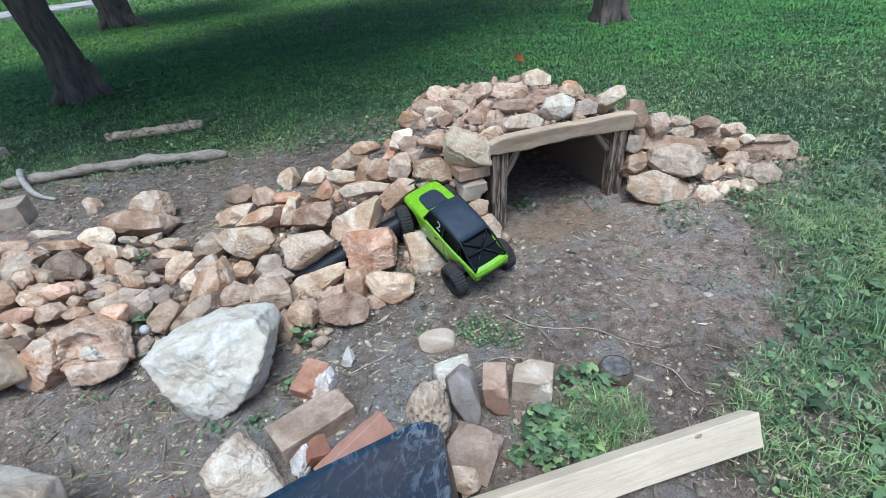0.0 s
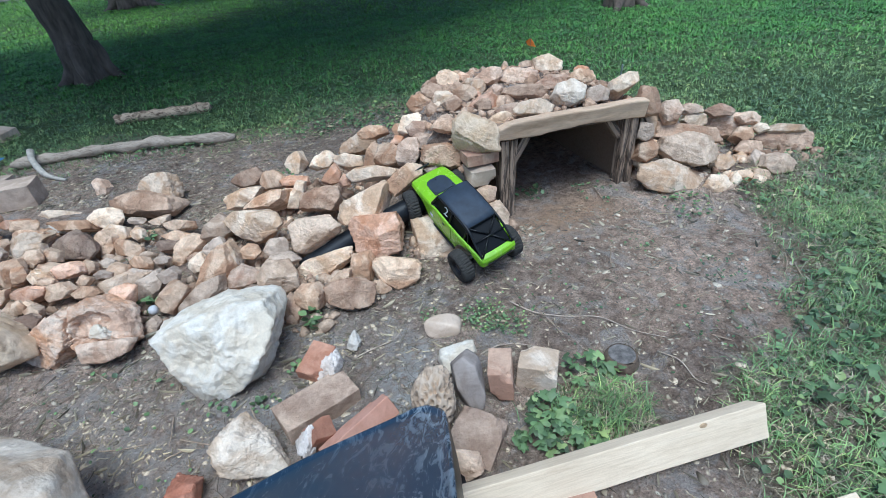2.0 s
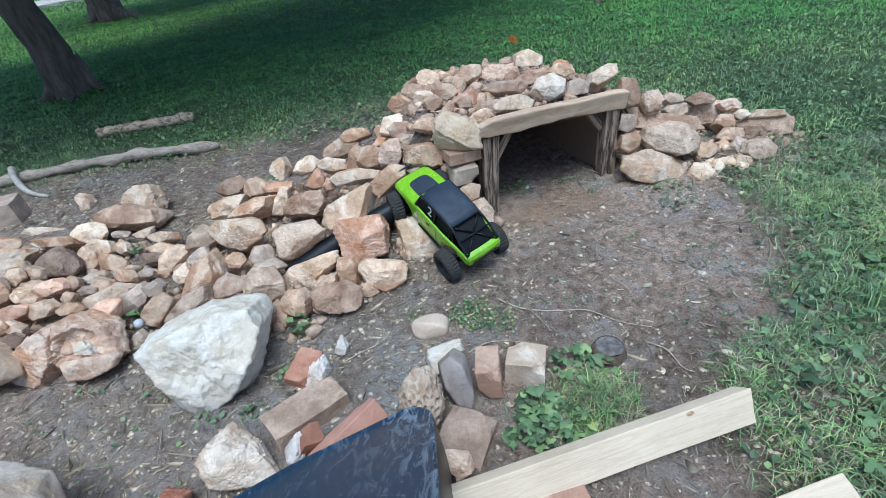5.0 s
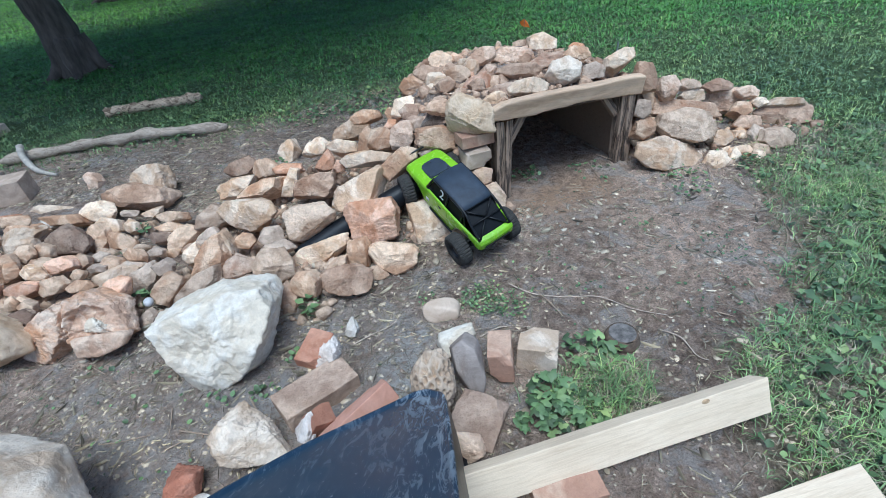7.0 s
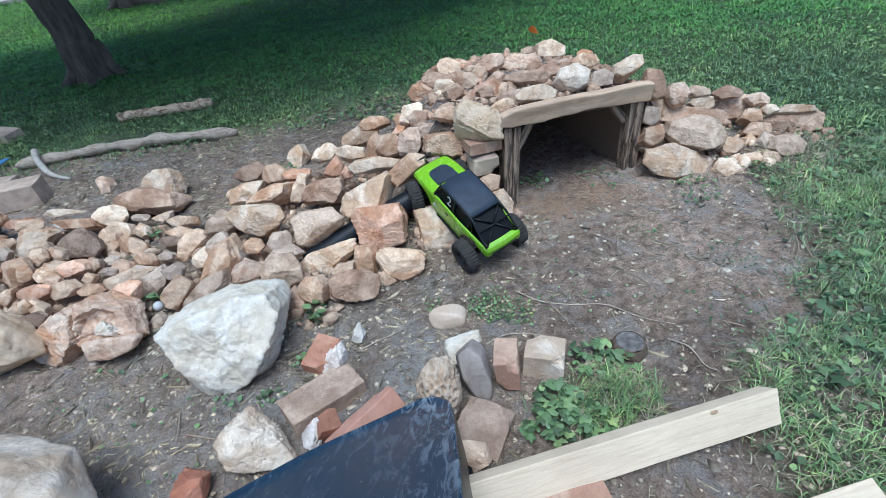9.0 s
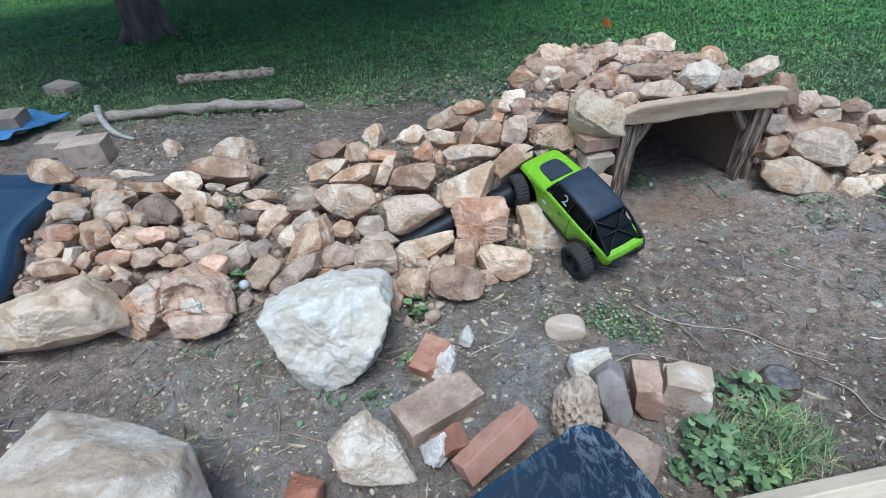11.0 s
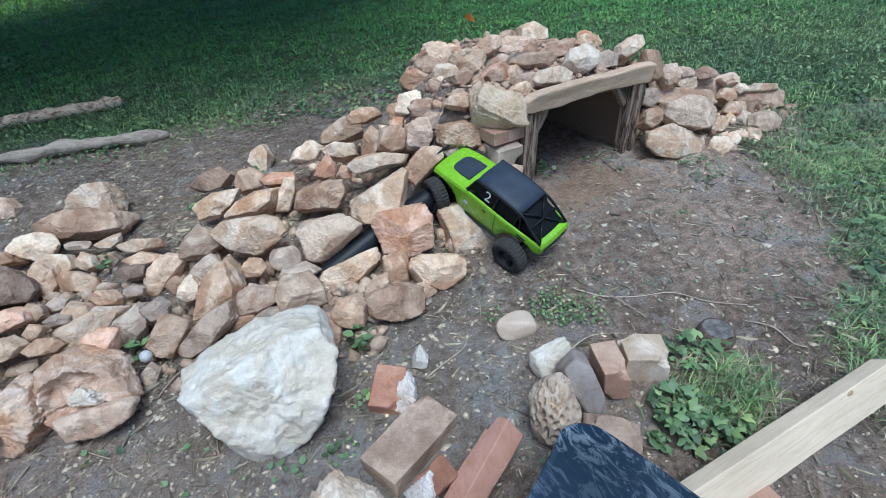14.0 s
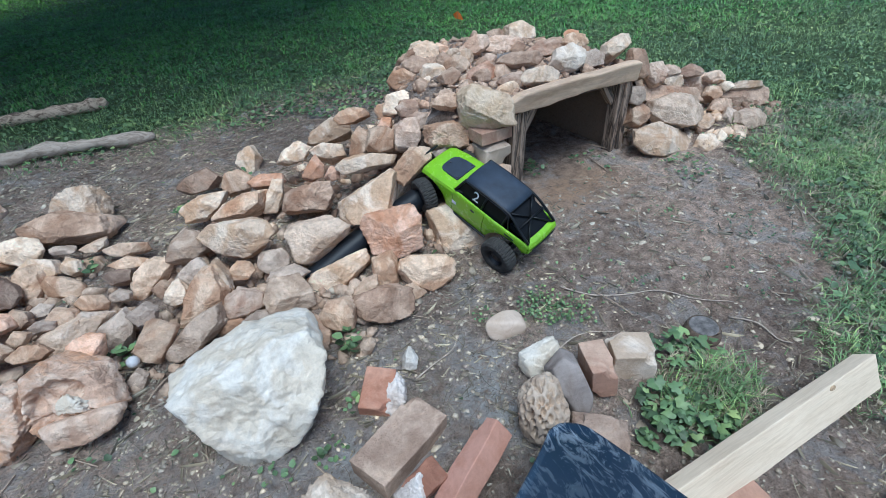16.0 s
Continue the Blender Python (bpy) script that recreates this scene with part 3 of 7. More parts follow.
def build_boulder(at, outline):
    """A lumpy white boulder: a high shoulder, one long sloping face and dimpled crystalline knobs all over."""
    verts, faces = rock_mesh(0.235, outline, 5, 110.0, 0.045, 2)
    lift = []
    for v in verts:
        p = Vector(v)
        ridge = abs(noise.noise(p * 8 + Vector((3, 1, 7))))
        knob = noise.voronoi(p * 17 + Vector((5, 2, 1)))[0]
        lift.append(0.016 * ridge + 0.006 * noise.noise(p * 21) + 0.005 * min(0.6, knob[1] - knob[0]) + 0.005 * noise.noise(p * 47) + 0.0022 * noise.noise(p * 99))
    out = verts / np.linalg.norm(verts, axis=1)[:, None]
    verts = verts + out * (np.array(lift) - 0.006)[:, None]
    ob = new("boulder", sheet_mesh("boulder", verts, faces, TONE["W"], True))
    ob.matrix_world = Matrix.Translation(at) @ FACE
    tagged(ob, "lumpy bright white boulder with cream stains on the soil", "boulder")


build_boulder((-0.741, 0.995, 0.117), [(-205, 50), (-82, 104), (16, 145), (130, 144), (162, 88), (147, -18), (117, -95), (66, -153), (-19, -173), (-102, -136), (-170, -44)])


def build_hollow_rock():
    """A large rust-stained rock with a jagged hollow broken into its front and a white crystal crust in it."""
    outline = [(-40, 96), (-30, 114), (62, 120), (90, 72), (140, 53), (194, 39), (172, -11), (136, -51), (68, -86), (-5, -86), (-38, -30)]
    verts, faces = rock_mesh(0.120, outline, 14, 260.0, 0.09, 3)
    wave = np.array([noise.noise(Vector((x * 34, y * 34, 2.0))) + 0.6 * noise.noise(Vector((x * 90, y * 90, 7.0))) for x, y, z in verts])
    x, y, z = verts.T
    x, y = x + 0.016 * wave, y + 0.012 * wave
    hollow = np.clip(2.2 * (1 - np.abs((x - 0.045 - 0.35 * y) / 0.055) ** 3 - np.abs((y - 0.024) / 0.048) ** 3), 0, 1)
    ledge = np.clip(1 - ((x - 0.075) / 0.10) ** 2 - ((y + 0.026) / 0.013) ** 2, 0, 1) ** 0.5
    verts[:, 2] = np.where(z > 0, z - (0.024 + 0.35 * np.clip(0.03 - np.abs(y - 0.03), 0, 0.03)) * hollow - 0.026 * ledge, z)
    ob = thing("rock", Matrix.Translation((-1.285, 1.100, 0.072)) @ FACE, "large rust-stained rock with a broken hollow and white crystal crust", "rock", "stones of the rock pile")
    body = new("body", sheet_mesh("body", verts, faces, TONE["H"]))
    body.parent = ob
    verts, faces = rock_mesh(0.026, [(-34, -20), (-24, 10), (-2, 28), (16, 16), (34, 4), (36, -22)], 6, 60.0, 0.25)
    crust = new("crust", sheet_mesh("crust", verts, faces, TONE["W"]))
    crust.parent = ob
    crust.matrix_local = pose(0.092, 0.008, 0.034)
    crust["label"] = "white crystal crust"


build_hollow_rock()

# each stone: kind, place, thickness and outline across the leaning front (millimetres)
rock('p', (-2.018, 2.280, 0.030), 68, [(-58, 22), (-30, 46), (19, 40), (56, 0), (43, -40), (-21, -46)])
rock('B', (-1.533, 1.946, 0.081), 140, [(-178, -18), (-111, 35), (-23, 72), (75, 56), (150, 40), (158, 3), (131, -40), (9, -64), (-111, -56)])
rock('l', (-1.554, 2.113, 0.085), 111, [(-122, -22), (-82, 29), (-26, 60), (53, 69), (93, 18), (90, -50), (14, -61), (-71, -44)])
rock('g', (-1.528, 1.825, 0.065), 39, [(-47, 6), (-26, 16), (38, 14), (48, -4), (17, -17), (-34, -14)])
rock('l', (-1.430, 1.840, 0.055), 41, [(-49, -6), (-13, 17), (34, 27), (39, 4), (8, -24), (-23, -22)])
rock('l', (-2.111, 2.049, -0.015), 90, [(-131, -30), (-103, 13), (-51, 33), (35, 33), (121, 21), (127, -13), (21, -30)])
rock('t', (-1.809, 1.794, 0.074), 75, [(-123, 9), (-27, 24), (75, 29), (105, -12), (49, -27), (-78, -22)])
rock('l', (-1.682, 1.846, 0.077), 92, [(-99, -12), (-79, 31), (-1, 47), (63, 39), (97, 6), (76, -31), (-1, -51), (-53, -36)])
rock('t', (-1.964, 1.730, 0.126), 56, [(-52, 20), (22, 27), (66, 10), (46, -19), (-52, -29)])
rock('w', (-1.893, 1.797, 0.063), 40, [(-37, 17), (-1, 24), (35, 11), (30, -19), (-21, -24)])
rock('t', (-1.837, 1.689, 0.096), 38, [(-32, 6), (2, 30), (36, 1), (12, -23), (-22, -23)])
rock('d', (-1.626, 1.582, 0.091), 98, [(-86, -9), (-56, 44), (-21, 70), (20, 60), (71, 24), (84, -13), (66, -50), (-21, -59), (-63, -41)])
rock('t', (-1.859, 1.628, 0.130), 61, [(-68, 9), (-21, 27), (49, 23), (86, -1), (25, -24), (-68, -24)])
rock('l', (-1.748, 1.496, 0.139), 78, [(-62, 30), (-7, 47), (59, 34), (70, -19), (15, -47), (-62, -36)])
rock('t', (-1.637, 1.471, 0.125), 51, [(-43, 4), (-17, 35), (35, 22), (44, -17), (1, -30), (-34, -26)])
rock('t', (-1.592, 1.396, 0.121), 40, [(-41, 0), (-16, 25), (35, 13), (39, -12), (-16, -25)])
rock('o', (-1.528, 1.402, 0.106), 56, [(-55, -13), (-38, 21), (4, 33), (46, 21), (59, -4), (17, -25), (-29, -34)])
rock('l', (-1.595, 1.350, 0.114), 54, [(-54, -2), (-24, 31), (26, 27), (54, 2), (38, -23), (-24, -31)])
rock('t', (-1.677, 1.355, 0.130), 41, [(-23, 28), (14, 32), (31, -1), (6, -34), (-23, -30)])
rock('t', (-1.483, 1.440, 0.086), 44, [(-37, 6), (-11, 32), (28, 19), (37, -16), (2, -29), (-28, -20)])
rock('t', (-1.554, 1.635, 0.065), 69, [(-44, -28), (-30, 38), (3, 67), (36, 38), (45, -9), (22, -47), (-21, -61)])
rock('l', (-1.545, 1.705, 0.076), 62, [(-64, 4), (-20, 38), (43, 28), (57, -21), (16, -35), (-32, -30)])
rock('t', (-1.468, 1.632, 0.038), 69, [(-68, 4), (-44, 42), (13, 33), (65, 4), (75, -29), (8, -34), (-44, -29)])
rock('l', (-1.458, 1.720, 0.056), 45, [(-40, -9), (-15, 35), (29, 20), (34, -19), (0, -33)])
rock('l', (-1.439, 1.767, 0.004), 57, [(-43, -19), (-28, 31), (28, 42), (48, 11), (18, -29), (-17, -49)])
rock('d', (-1.270, 1.609, 0.056), 42, [(-44, 4), (-6, 28), (35, 14), (35, -14), (-11, -28)])
rock('t', (-1.293, 1.767, 0.061), 59, [(-78, 9), (-8, 24), (66, 19), (76, -11), (-8, -26), (-68, -16)])
rock('t', (-1.244, 1.663, 0.074), 45, [(-65, -1), (-8, 23), (53, 9), (49, -15), (-22, -19)])
rock('t', (-1.308, 1.484, 0.062), 52, [(-52, 4), (-26, 30), (23, 26), (49, -1), (36, -27), (-21, -27)])
rock('g', (-1.449, 1.487, 0.070), 34, [(-37, -6), (1, 22), (36, 14), (19, -13), (-21, -22)])
rock('t', (-1.369, 1.437, 0.071), 44, [(-44, -4), (-14, 30), (34, 17), (38, -13), (-5, -30)])
rock('g', (-1.409, 1.406, 0.071), 37, [(-37, 0), (-12, 21), (35, 13), (31, -13), (-20, -21)])
rock('g', (-1.227, 1.501, 0.065), 32, [(-32, 0), (-1, 22), (30, 8), (21, -14), (-19, -18)])
rock('o', (-1.592, 1.280, 0.097), 57, [(-64, 8), (-4, 27), (59, 19), (63, -4), (16, -28), (-64, -16)])
rock('t', (-1.489, 1.298, 0.090), 57, [(-58, -17), (-38, 19), (18, 35), (66, 11), (42, -13), (-26, -37)])
rock('t', (-1.379, 1.281, 0.087), 50, [(-53, -6), (-21, 26), (26, 26), (54, 2), (26, -22), (-29, -26)])
rock('t', (-1.436, 1.352, 0.089), 32, [(-30, -6), (-9, 23), (24, 14), (24, -10), (-5, -23)])
rock('L', (-1.352, 1.395, 0.018), 103, [(-90, -7), (-51, 40), (30, 70), (99, 58), (86, 10), (35, -28), (0, -80), (-43, -88), (-60, -45), (-85, -32)])
rock('g', (-1.195, 1.338, 0.057), 72, [(-60, -17), (-32, 28), (22, 65), (50, 37), (42, -13), (13, -58), (-32, -49)])
rock('g', (-1.111, 1.358, 0.091), 47, [(-47, 5), (2, 34), (38, 14), (30, -27), (-19, -27)])
rock('t', (-1.062, 1.273, 0.064), 69, [(-57, -14), (-34, 30), (18, 53), (61, 37), (33, -14), (6, -61), (-26, -49)])
rock('t', (-1.163, 1.585, 0.058), 72, [(-50, -50), (-36, 23), (1, 60), (47, 51), (61, 14), (15, -27), (-17, -77)])
rock('l', (-1.035, 1.425, 0.090), 51, [(-38, -20), (-21, 26), (8, 47), (34, 22), (25, -29), (-13, -41)])
rock('g', (-1.002, 1.499, 0.105), 53, [(-51, -28), (-25, 15), (31, 46), (53, 20), (18, -15), (-17, -45)])
rock('t', (-0.940, 1.397, 0.073), 99, [(-77, -74), (-57, 5), (-11, 75), (39, 96), (64, 25), (56, -41), (-11, -74)])
rock('G', (-0.954, 1.274, 0.054), 76, [(-87, -61), (-43, -2), (8, 49), (59, 77), (71, 37), (36, -14), (-35, -65)])
rock('t', (-0.879, 1.311, 0.037), 44, [(-46, -18), (-22, 22), (30, 22), (50, -2), (-10, -26)])
rock('H', (-1.372, 1.076, 0.066), 118, [(-23, 96), (31, 92), (70, 70), (82, -10), (60, -70), (40, -98), (8, -99), (-70, -76), (-85, -30), (-50, 6), (-48, 64)], knobs=0.1)
rock('p', (-1.222, 1.046, 0.050), 84, [(-48, -1), (-14, 17), (39, 23), (111, 36), (132, 32), (109, -4), (36, -40), (-27, -43)])
rock('o', (-1.225, 1.235, 0.090), 70, [(-40, 36), (-14, 54), (49, 49), (40, -14), (19, -43), (-33, -36)])
rock('d', (-1.465, 1.120, 0.099), 47, [(-37, 18), (-1, 32), (36, 18), (32, -22), (-4, -33), (-34, -15)])
rock('t', (-1.560, 1.195, 0.102), 35, [(-23, 13), (4, 29), (30, 6), (15, -21), (-23, -25)])
rock('t', (-1.486, 1.173, 0.106), 33, [(-32, 2), (-6, 25), (24, 10), (28, -13), (-6, -24)])
rock('g', (-1.110, 1.171, 0.015), 43, [(-30, 8), (0, 38), (31, 23), (19, -23), (-15, -42)])
rock('T', (-1.106, 2.153, 0.091), 79, [(-89, -22), (-32, 29), (36, 57), (75, 23), (47, -28), (-27, -51)])
rock('t', (-0.913, 1.981, 0.146), 68, [(-58, -15), (-37, 32), (20, 47), (62, 11), (36, -31), (-27, -47)])
rock('l', (-1.030, 1.887, 0.112), 76, [(-86, -40), (-40, 16), (26, 52), (77, 57), (57, 6), (16, -40), (-45, -50)])
rock('t', (-0.879, 1.814, 0.134), 85, [(-101, -37), (-47, 17), (16, 51), (80, 56), (75, 2), (16, -42), (-57, -52)])
rock('l', (-0.776, 1.865, 0.125), 62, [(-43, -57), (-28, 8), (2, 63), (37, 58), (32, -7), (2, -57)])
rock('o', (-0.804, 1.954, 0.148), 59, [(-67, -2), (-21, 29), (56, 24), (67, -2), (15, -28), (-47, -28)])
rock('T', (-0.636, 1.768, 0.148), 94, [(-97, -23), (-78, 19), (-11, 48), (79, 53), (84, 5), (60, -43), (-16, -47), (-83, -43)])
rock('l', (-0.950, 2.395, 0.044), 77, [(-55, -23), (-36, 39), (19, 70), (50, 20), (38, -42), (-12, -66)])
rock('l', (-0.698, 2.080, 0.187), 68, [(-71, -28), (-49, 14), (25, 46), (68, 20), (36, -28), (-23, -39)])
rock('o', (-0.614, 1.931, 0.177), 55, [(-46, -25), (-20, 25), (10, 55), (35, 15), (30, -30), (-10, -41)])
rock('l', (-0.552, 2.028, 0.194), 69, [(-73, 9), (-16, 40), (52, 30), (62, -17), (10, -43), (-42, -28)])
rock('o', (-0.545, 1.862, 0.185), 38, [(-31, -6), (-12, 28), (27, 18), (22, -21), (-12, -26)])
rock('l', (-0.546, 2.235, 0.194), 90, [(-95, -46), (-67, 10), (6, 61), (79, 38), (84, -13), (17, -41), (-56, -52)])
rock('t', (-0.425, 1.979, 0.234), 63, [(-47, -42), (-32, 13), (9, 64), (39, 38), (34, -22), (-1, -52)])
rock('l', (-0.409, 1.849, 0.217), 72, [(-112, -38), (-68, 10), (18, 34), (100, 24), (85, -9), (4, -24), (-44, -28)])
rock('l', (-0.428, 1.647, 0.201), 118, [(-104, -40), (-89, 22), (-40, 53), (44, 84), (79, 58), (119, -4), (93, -35), (13, -44), (-49, -66), (-58, -102), (-84, -84)])
rock('t', (-0.264, 1.719, 0.249), 80, [(-75, -40), (-39, 19), (10, 59), (73, 54), (64, 10), (23, -26), (-26, -71)])
rock('T', (-0.258, 1.901, 0.268), 70, [(-48, -42), (-38, 26), (-5, 59), (39, 40), (48, -8), (29, -42), (-14, -51)])
rock('t', (-0.441, 2.120, 0.295), 60, [(-69, -11), (-16, 31), (57, 26), (68, -1), (10, -27), (-48, -32)])
rock('l', (-0.240, 2.145, 0.294), 71, [(-61, -30), (-45, 28), (8, 49), (61, 23), (50, -25), (-8, -46)])
rock('p', (-0.120, 1.905, 0.300), 70, [(-60, -8), (-50, 36), (-10, 58), (34, 48), (54, 12), (50, -44), (18, -60), (-38, -40)])
rock('g', (-0.145, 1.745, 0.249), 38, [(-40, 11), (-1, 25), (35, 7), (30, -16), (-10, -25)])
rock('o', (-0.317, 2.016, 0.286), 33, [(-34, -18), (-9, 23), (26, 18), (21, -18)])
rock('T', (-0.332, 1.920, 0.259), 32, [(-21, -22), (-7, 32), (18, 22), (13, -27)])
rock('l', (-0.044, 1.941, 0.381), 55, [(-48, -17), (-20, 30), (27, 39), (51, 11), (13, -31), (-25, -41)])
rock('Y', (0.033, 1.780, 0.383), 112, [(-95, 19), (-86, 55), (-53, 86), (-22, 74), (48, 44), (77, -2), (83, -59), (-9, -66), (-56, -34), (-94, -17)])
rock('t', (-0.020, 1.682, 0.167), 56, [(-47, 14), (-16, 50), (11, 37), (47, -26), (20, -48), (-20, -26)])
rock('T', (0.054, 1.707, 0.163), 54, [(-48, 5), (-8, 36), (42, 27), (38, -18), (-8, -41), (-30, -27)])
rock('G', (0.080, 1.623, 0.100), 91, [(-81, 24), (-32, 59), (25, 72), (57, 28), (48, -43), (34, -92), (-10, -65), (-46, -21)])
rock('l', (-0.093, 1.560, 0.028), 150, [(-159, 92), (-126, 118), (-53, 135), (47, 153), (82, 92), (168, -7), (155, -90), (12, -144), (-100, -129), (-122, -46)])
rock('o', (-0.362, 1.523, 0.122), 129, [(-102, 36), (-72, 70), (69, 87), (90, 44), (90, -58), (43, -80), (-42, -88), (-85, -50)])
rock('t', (-0.409, 1.399, 0.058), 72, [(-42, 3), (-38, 48), (24, 61), (41, 32), (41, -42), (8, -59), (-38, -50)])
rock('t', (-0.282, 1.376, 0.053), 87, [(-87, 33), (-46, 49), (47, 41), (84, 13), (55, -36), (7, -64), (-46, -36)])
rock('t', (-0.339, 1.329, 0.019), 39, [(-26, 23), (2, 27), (39, -5), (11, -25), (-26, -21)])
rock('T', (-0.436, 1.266, 0.053), 88, [(-92, 1), (-61, 32), (-11, 48), (81, 32), (89, -6), (50, -37), (-27, -49), (-73, -30)])
rock('l', (-0.573, 1.442, 0.035), 98, [(-106, -29), (-63, 18), (30, 56), (94, 77), (107, 39), (56, -8), (1, -59), (-63, -71)])
rock('t', (-0.472, 1.334, 0.069), 38, [(-45, -25), (-5, 22), (27, 30), (31, -6), (-1, -22)])
rock('G', (-0.621, 1.549, 0.132), 106, [(-87, 26), (-59, 48), (67, 65), (111, 22), (72, -13), (-24, -82), (-67, -69)])
rock('l', (-0.864, 1.600, 0.144), 113, [(-120, 10), (-82, 46), (7, 59), (83, 55), (110, 10), (74, -39), (20, -70), (-38, -66), (-82, -26)])
rock('G', (-1.038, 1.639, 0.110), 82, [(-75, -50), (-52, 15), (4, 66), (59, 38), (68, -8), (13, -50)])
rock('t', (-0.851, 1.483, 0.094), 44, [(-36, -2), (-10, 32), (20, 28), (37, -2), (15, -28), (-23, -28)])
rock('g', (-0.757, 1.501, 0.099), 56, [(-50, -14), (-29, 29), (23, 37), (49, 7), (32, -27), (-20, -36)])
rock('g', (-0.705, 1.411, 0.099), 54, [(-61, -18), (-33, 19), (25, 32), (62, 7), (29, -18), (-12, -30)])
rock('p', (-0.834, 1.353, 0.067), 71, [(-69, -23), (-44, 18), (9, 51), (58, 30), (62, -11), (9, -39), (-44, -43)])
rock('G', (-0.703, 1.342, 0.070), 91, [(-69, 6), (-49, 54), (31, 66), (60, 22), (68, -34), (15, -66), (-45, -54)])
rock('g', (-0.764, 1.310, 0.039), 52, [(-77, -5), (-28, 23), (40, 19), (68, -5), (20, -25)])
rock('l', (-0.914, 1.443, 0.105), 59, [(-36, -29), (-28, 34), (-2, 63), (31, 13), (40, -29), (2, -50)])
rock('t', (-0.563, 1.233, 0.074), 63, [(-49, 3), (-26, 41), (19, 44), (49, 3), (34, -39), (-11, -43), (-42, -24)])
rock('T', (-0.628, 1.221, 0.030), 57, [(-40, 13), (-9, 52), (37, 21), (37, -25), (3, -48), (-32, -29)])

rock('l', (-0.083, 2.387, 0.422), 82, [(-70, 7), (-37, 45), (30, 51), (69, 18), (58, -32), (-9, -55), (-59, -32)])
rock('l', (0.416, 2.555, 0.425), 76, [(-72, 1), (-49, 36), (15, 45), (68, 18), (62, -28), (-2, -46), (-55, -28)])
rock('p', (0.224, 2.308, 0.441), 101, [(-109, -22), (-77, 32), (-8, 53), (88, 42), (104, -11), (46, -43), (-45, -54)])
rock('p', (0.101, 2.208, 0.481), 59, [(-72, -23), (-5, 33), (56, 38), (46, -8), (-5, -38)])
rock('T', (0.247, 2.068, 0.439), 80, [(-102, -11), (-53, 32), (44, 37), (92, 3), (68, -31), (-29, -36)])
rock('p', (0.379, 2.171, 0.446), 68, [(-85, -11), (-25, 29), (51, 34), (86, 4), (26, -26), (-50, -36)])
rock('l', (0.268, 1.887, 0.436), 76, [(-88, -8), (-43, 28), (29, 42), (83, 19), (78, -12), (11, -35), (-70, -35)])
rock('X', (0.418, 2.000, 0.445), 83, [(-75, -11), (-53, 36), (8, 55), (69, 27), (64, -29), (8, -53), (-44, -43)])
rock('g', (0.547, 2.058, 0.414), 55, [(-47, -18), (-42, 20), (11, 35), (49, 15), (40, -23), (-18, -33)])
rock('l', (0.655, 2.082, 0.439), 71, [(-60, -40), (-56, 4), (7, 47), (55, 52), (60, 8), (22, -30), (-22, -54)])
rock('T', (0.777, 2.091, 0.356), 81, [(-56, 9), (-31, 64), (28, 54), (58, 9), (48, -50), (-17, -60), (-51, -30)])
rock('l', (0.140, 1.870, 0.402), 53, [(-68, -9), (-29, 19), (43, 28), (61, 5), (34, -18), (-34, -27)])
rock('o', (0.069, 2.013, 0.423), 67, [(-73, -25), (-34, 22), (23, 51), (62, 13), (38, -30), (-20, -40)])
rock('o', (0.005, 2.117, 0.432), 53, [(-51, 1), (-16, 31), (44, 21), (54, -9), (-1, -29), (-41, -24)])
rock('o', (0.192, 2.070, 0.423), 34, [(-27, -7), (-8, 28), (22, 18), (22, -16), (-8, -26)])
rock('t', (0.005, 2.006, 0.421), 27, [(-33, -7), (-4, 17), (29, 8), (10, -16)])
rock('T', (0.141, 2.000, 0.430), 33, [(-25, -6), (-7, 27), (22, 18), (17, -20), (-11, -25)])
rock('p', (-0.192, 2.232, 0.353), 67, [(-60, -15), (-33, 33), (26, 44), (64, 12), (37, -26), (-27, -47)])
rock('t', (-0.114, 2.086, 0.351), 53, [(-50, -10), (-20, 35), (36, 25), (46, -16), (-5, -36)])
rock('t', (-0.058, 2.076, 0.394), 45, [(-46, -9), (-7, 31), (43, 16), (28, -19), (-17, -29)])
rock('t', (0.489, 2.119, 0.474), 55, [(-62, -9), (-23, 30), (40, 25), (55, -9), (1, -34)])
rock('o', (0.506, 2.174, 0.489), 33, [(-40, -2), (-10, 18), (35, 8), (30, -11), (-15, -16)])
rock('p', (0.897, 2.133, 0.292), 67, [(-50, -6), (-25, 44), (26, 50), (51, 9), (26, -42), (-25, -52)])
rock('l', (1.042, 2.212, 0.210), 63, [(-57, -2), (-35, 35), (45, 30), (61, -13), (18, -34), (-41, -34)])
rock('p', (1.023, 2.216, 0.265), 48, [(-62, -2), (-25, 24), (49, 13), (55, -13), (-14, -24)])
rock('T', (0.961, 2.117, 0.201), 56, [(-133, -21), (-123, 56), (32, 36), (161, -6), (135, -47), (-20, -37)])
rock('g', (0.769, 2.049, 0.240), 53, [(-37, -22), (-27, 38), (28, 33), (38, -17), (3, -42)])
rock('t', (0.776, 2.027, 0.165), 69, [(-51, -34), (-36, 26), (5, 62), (40, 36), (45, -24), (0, -55)])
rock('G', (0.965, 2.039, 0.154), 139, [(-137, -3), (-117, 52), (-20, 83), (97, 52), (132, -3), (107, -59), (20, -85), (-81, -54)])
rock('l', (0.871, 1.964, 0.049), 148, [(-158, -10), (-133, 61), (-72, 81), (141, 36), (167, -10), (126, -61), (14, -76), (-113, -46)])
rock('l', (1.063, 1.913, 0.032), 64, [(-54, -6), (-29, 43), (21, 38), (61, -16), (16, -41), (-34, -31)])
rock('t', (1.179, 1.973, 0.028), 56, [(-54, -8), (-24, 27), (37, 32), (57, -3), (7, -29), (-39, -34)])
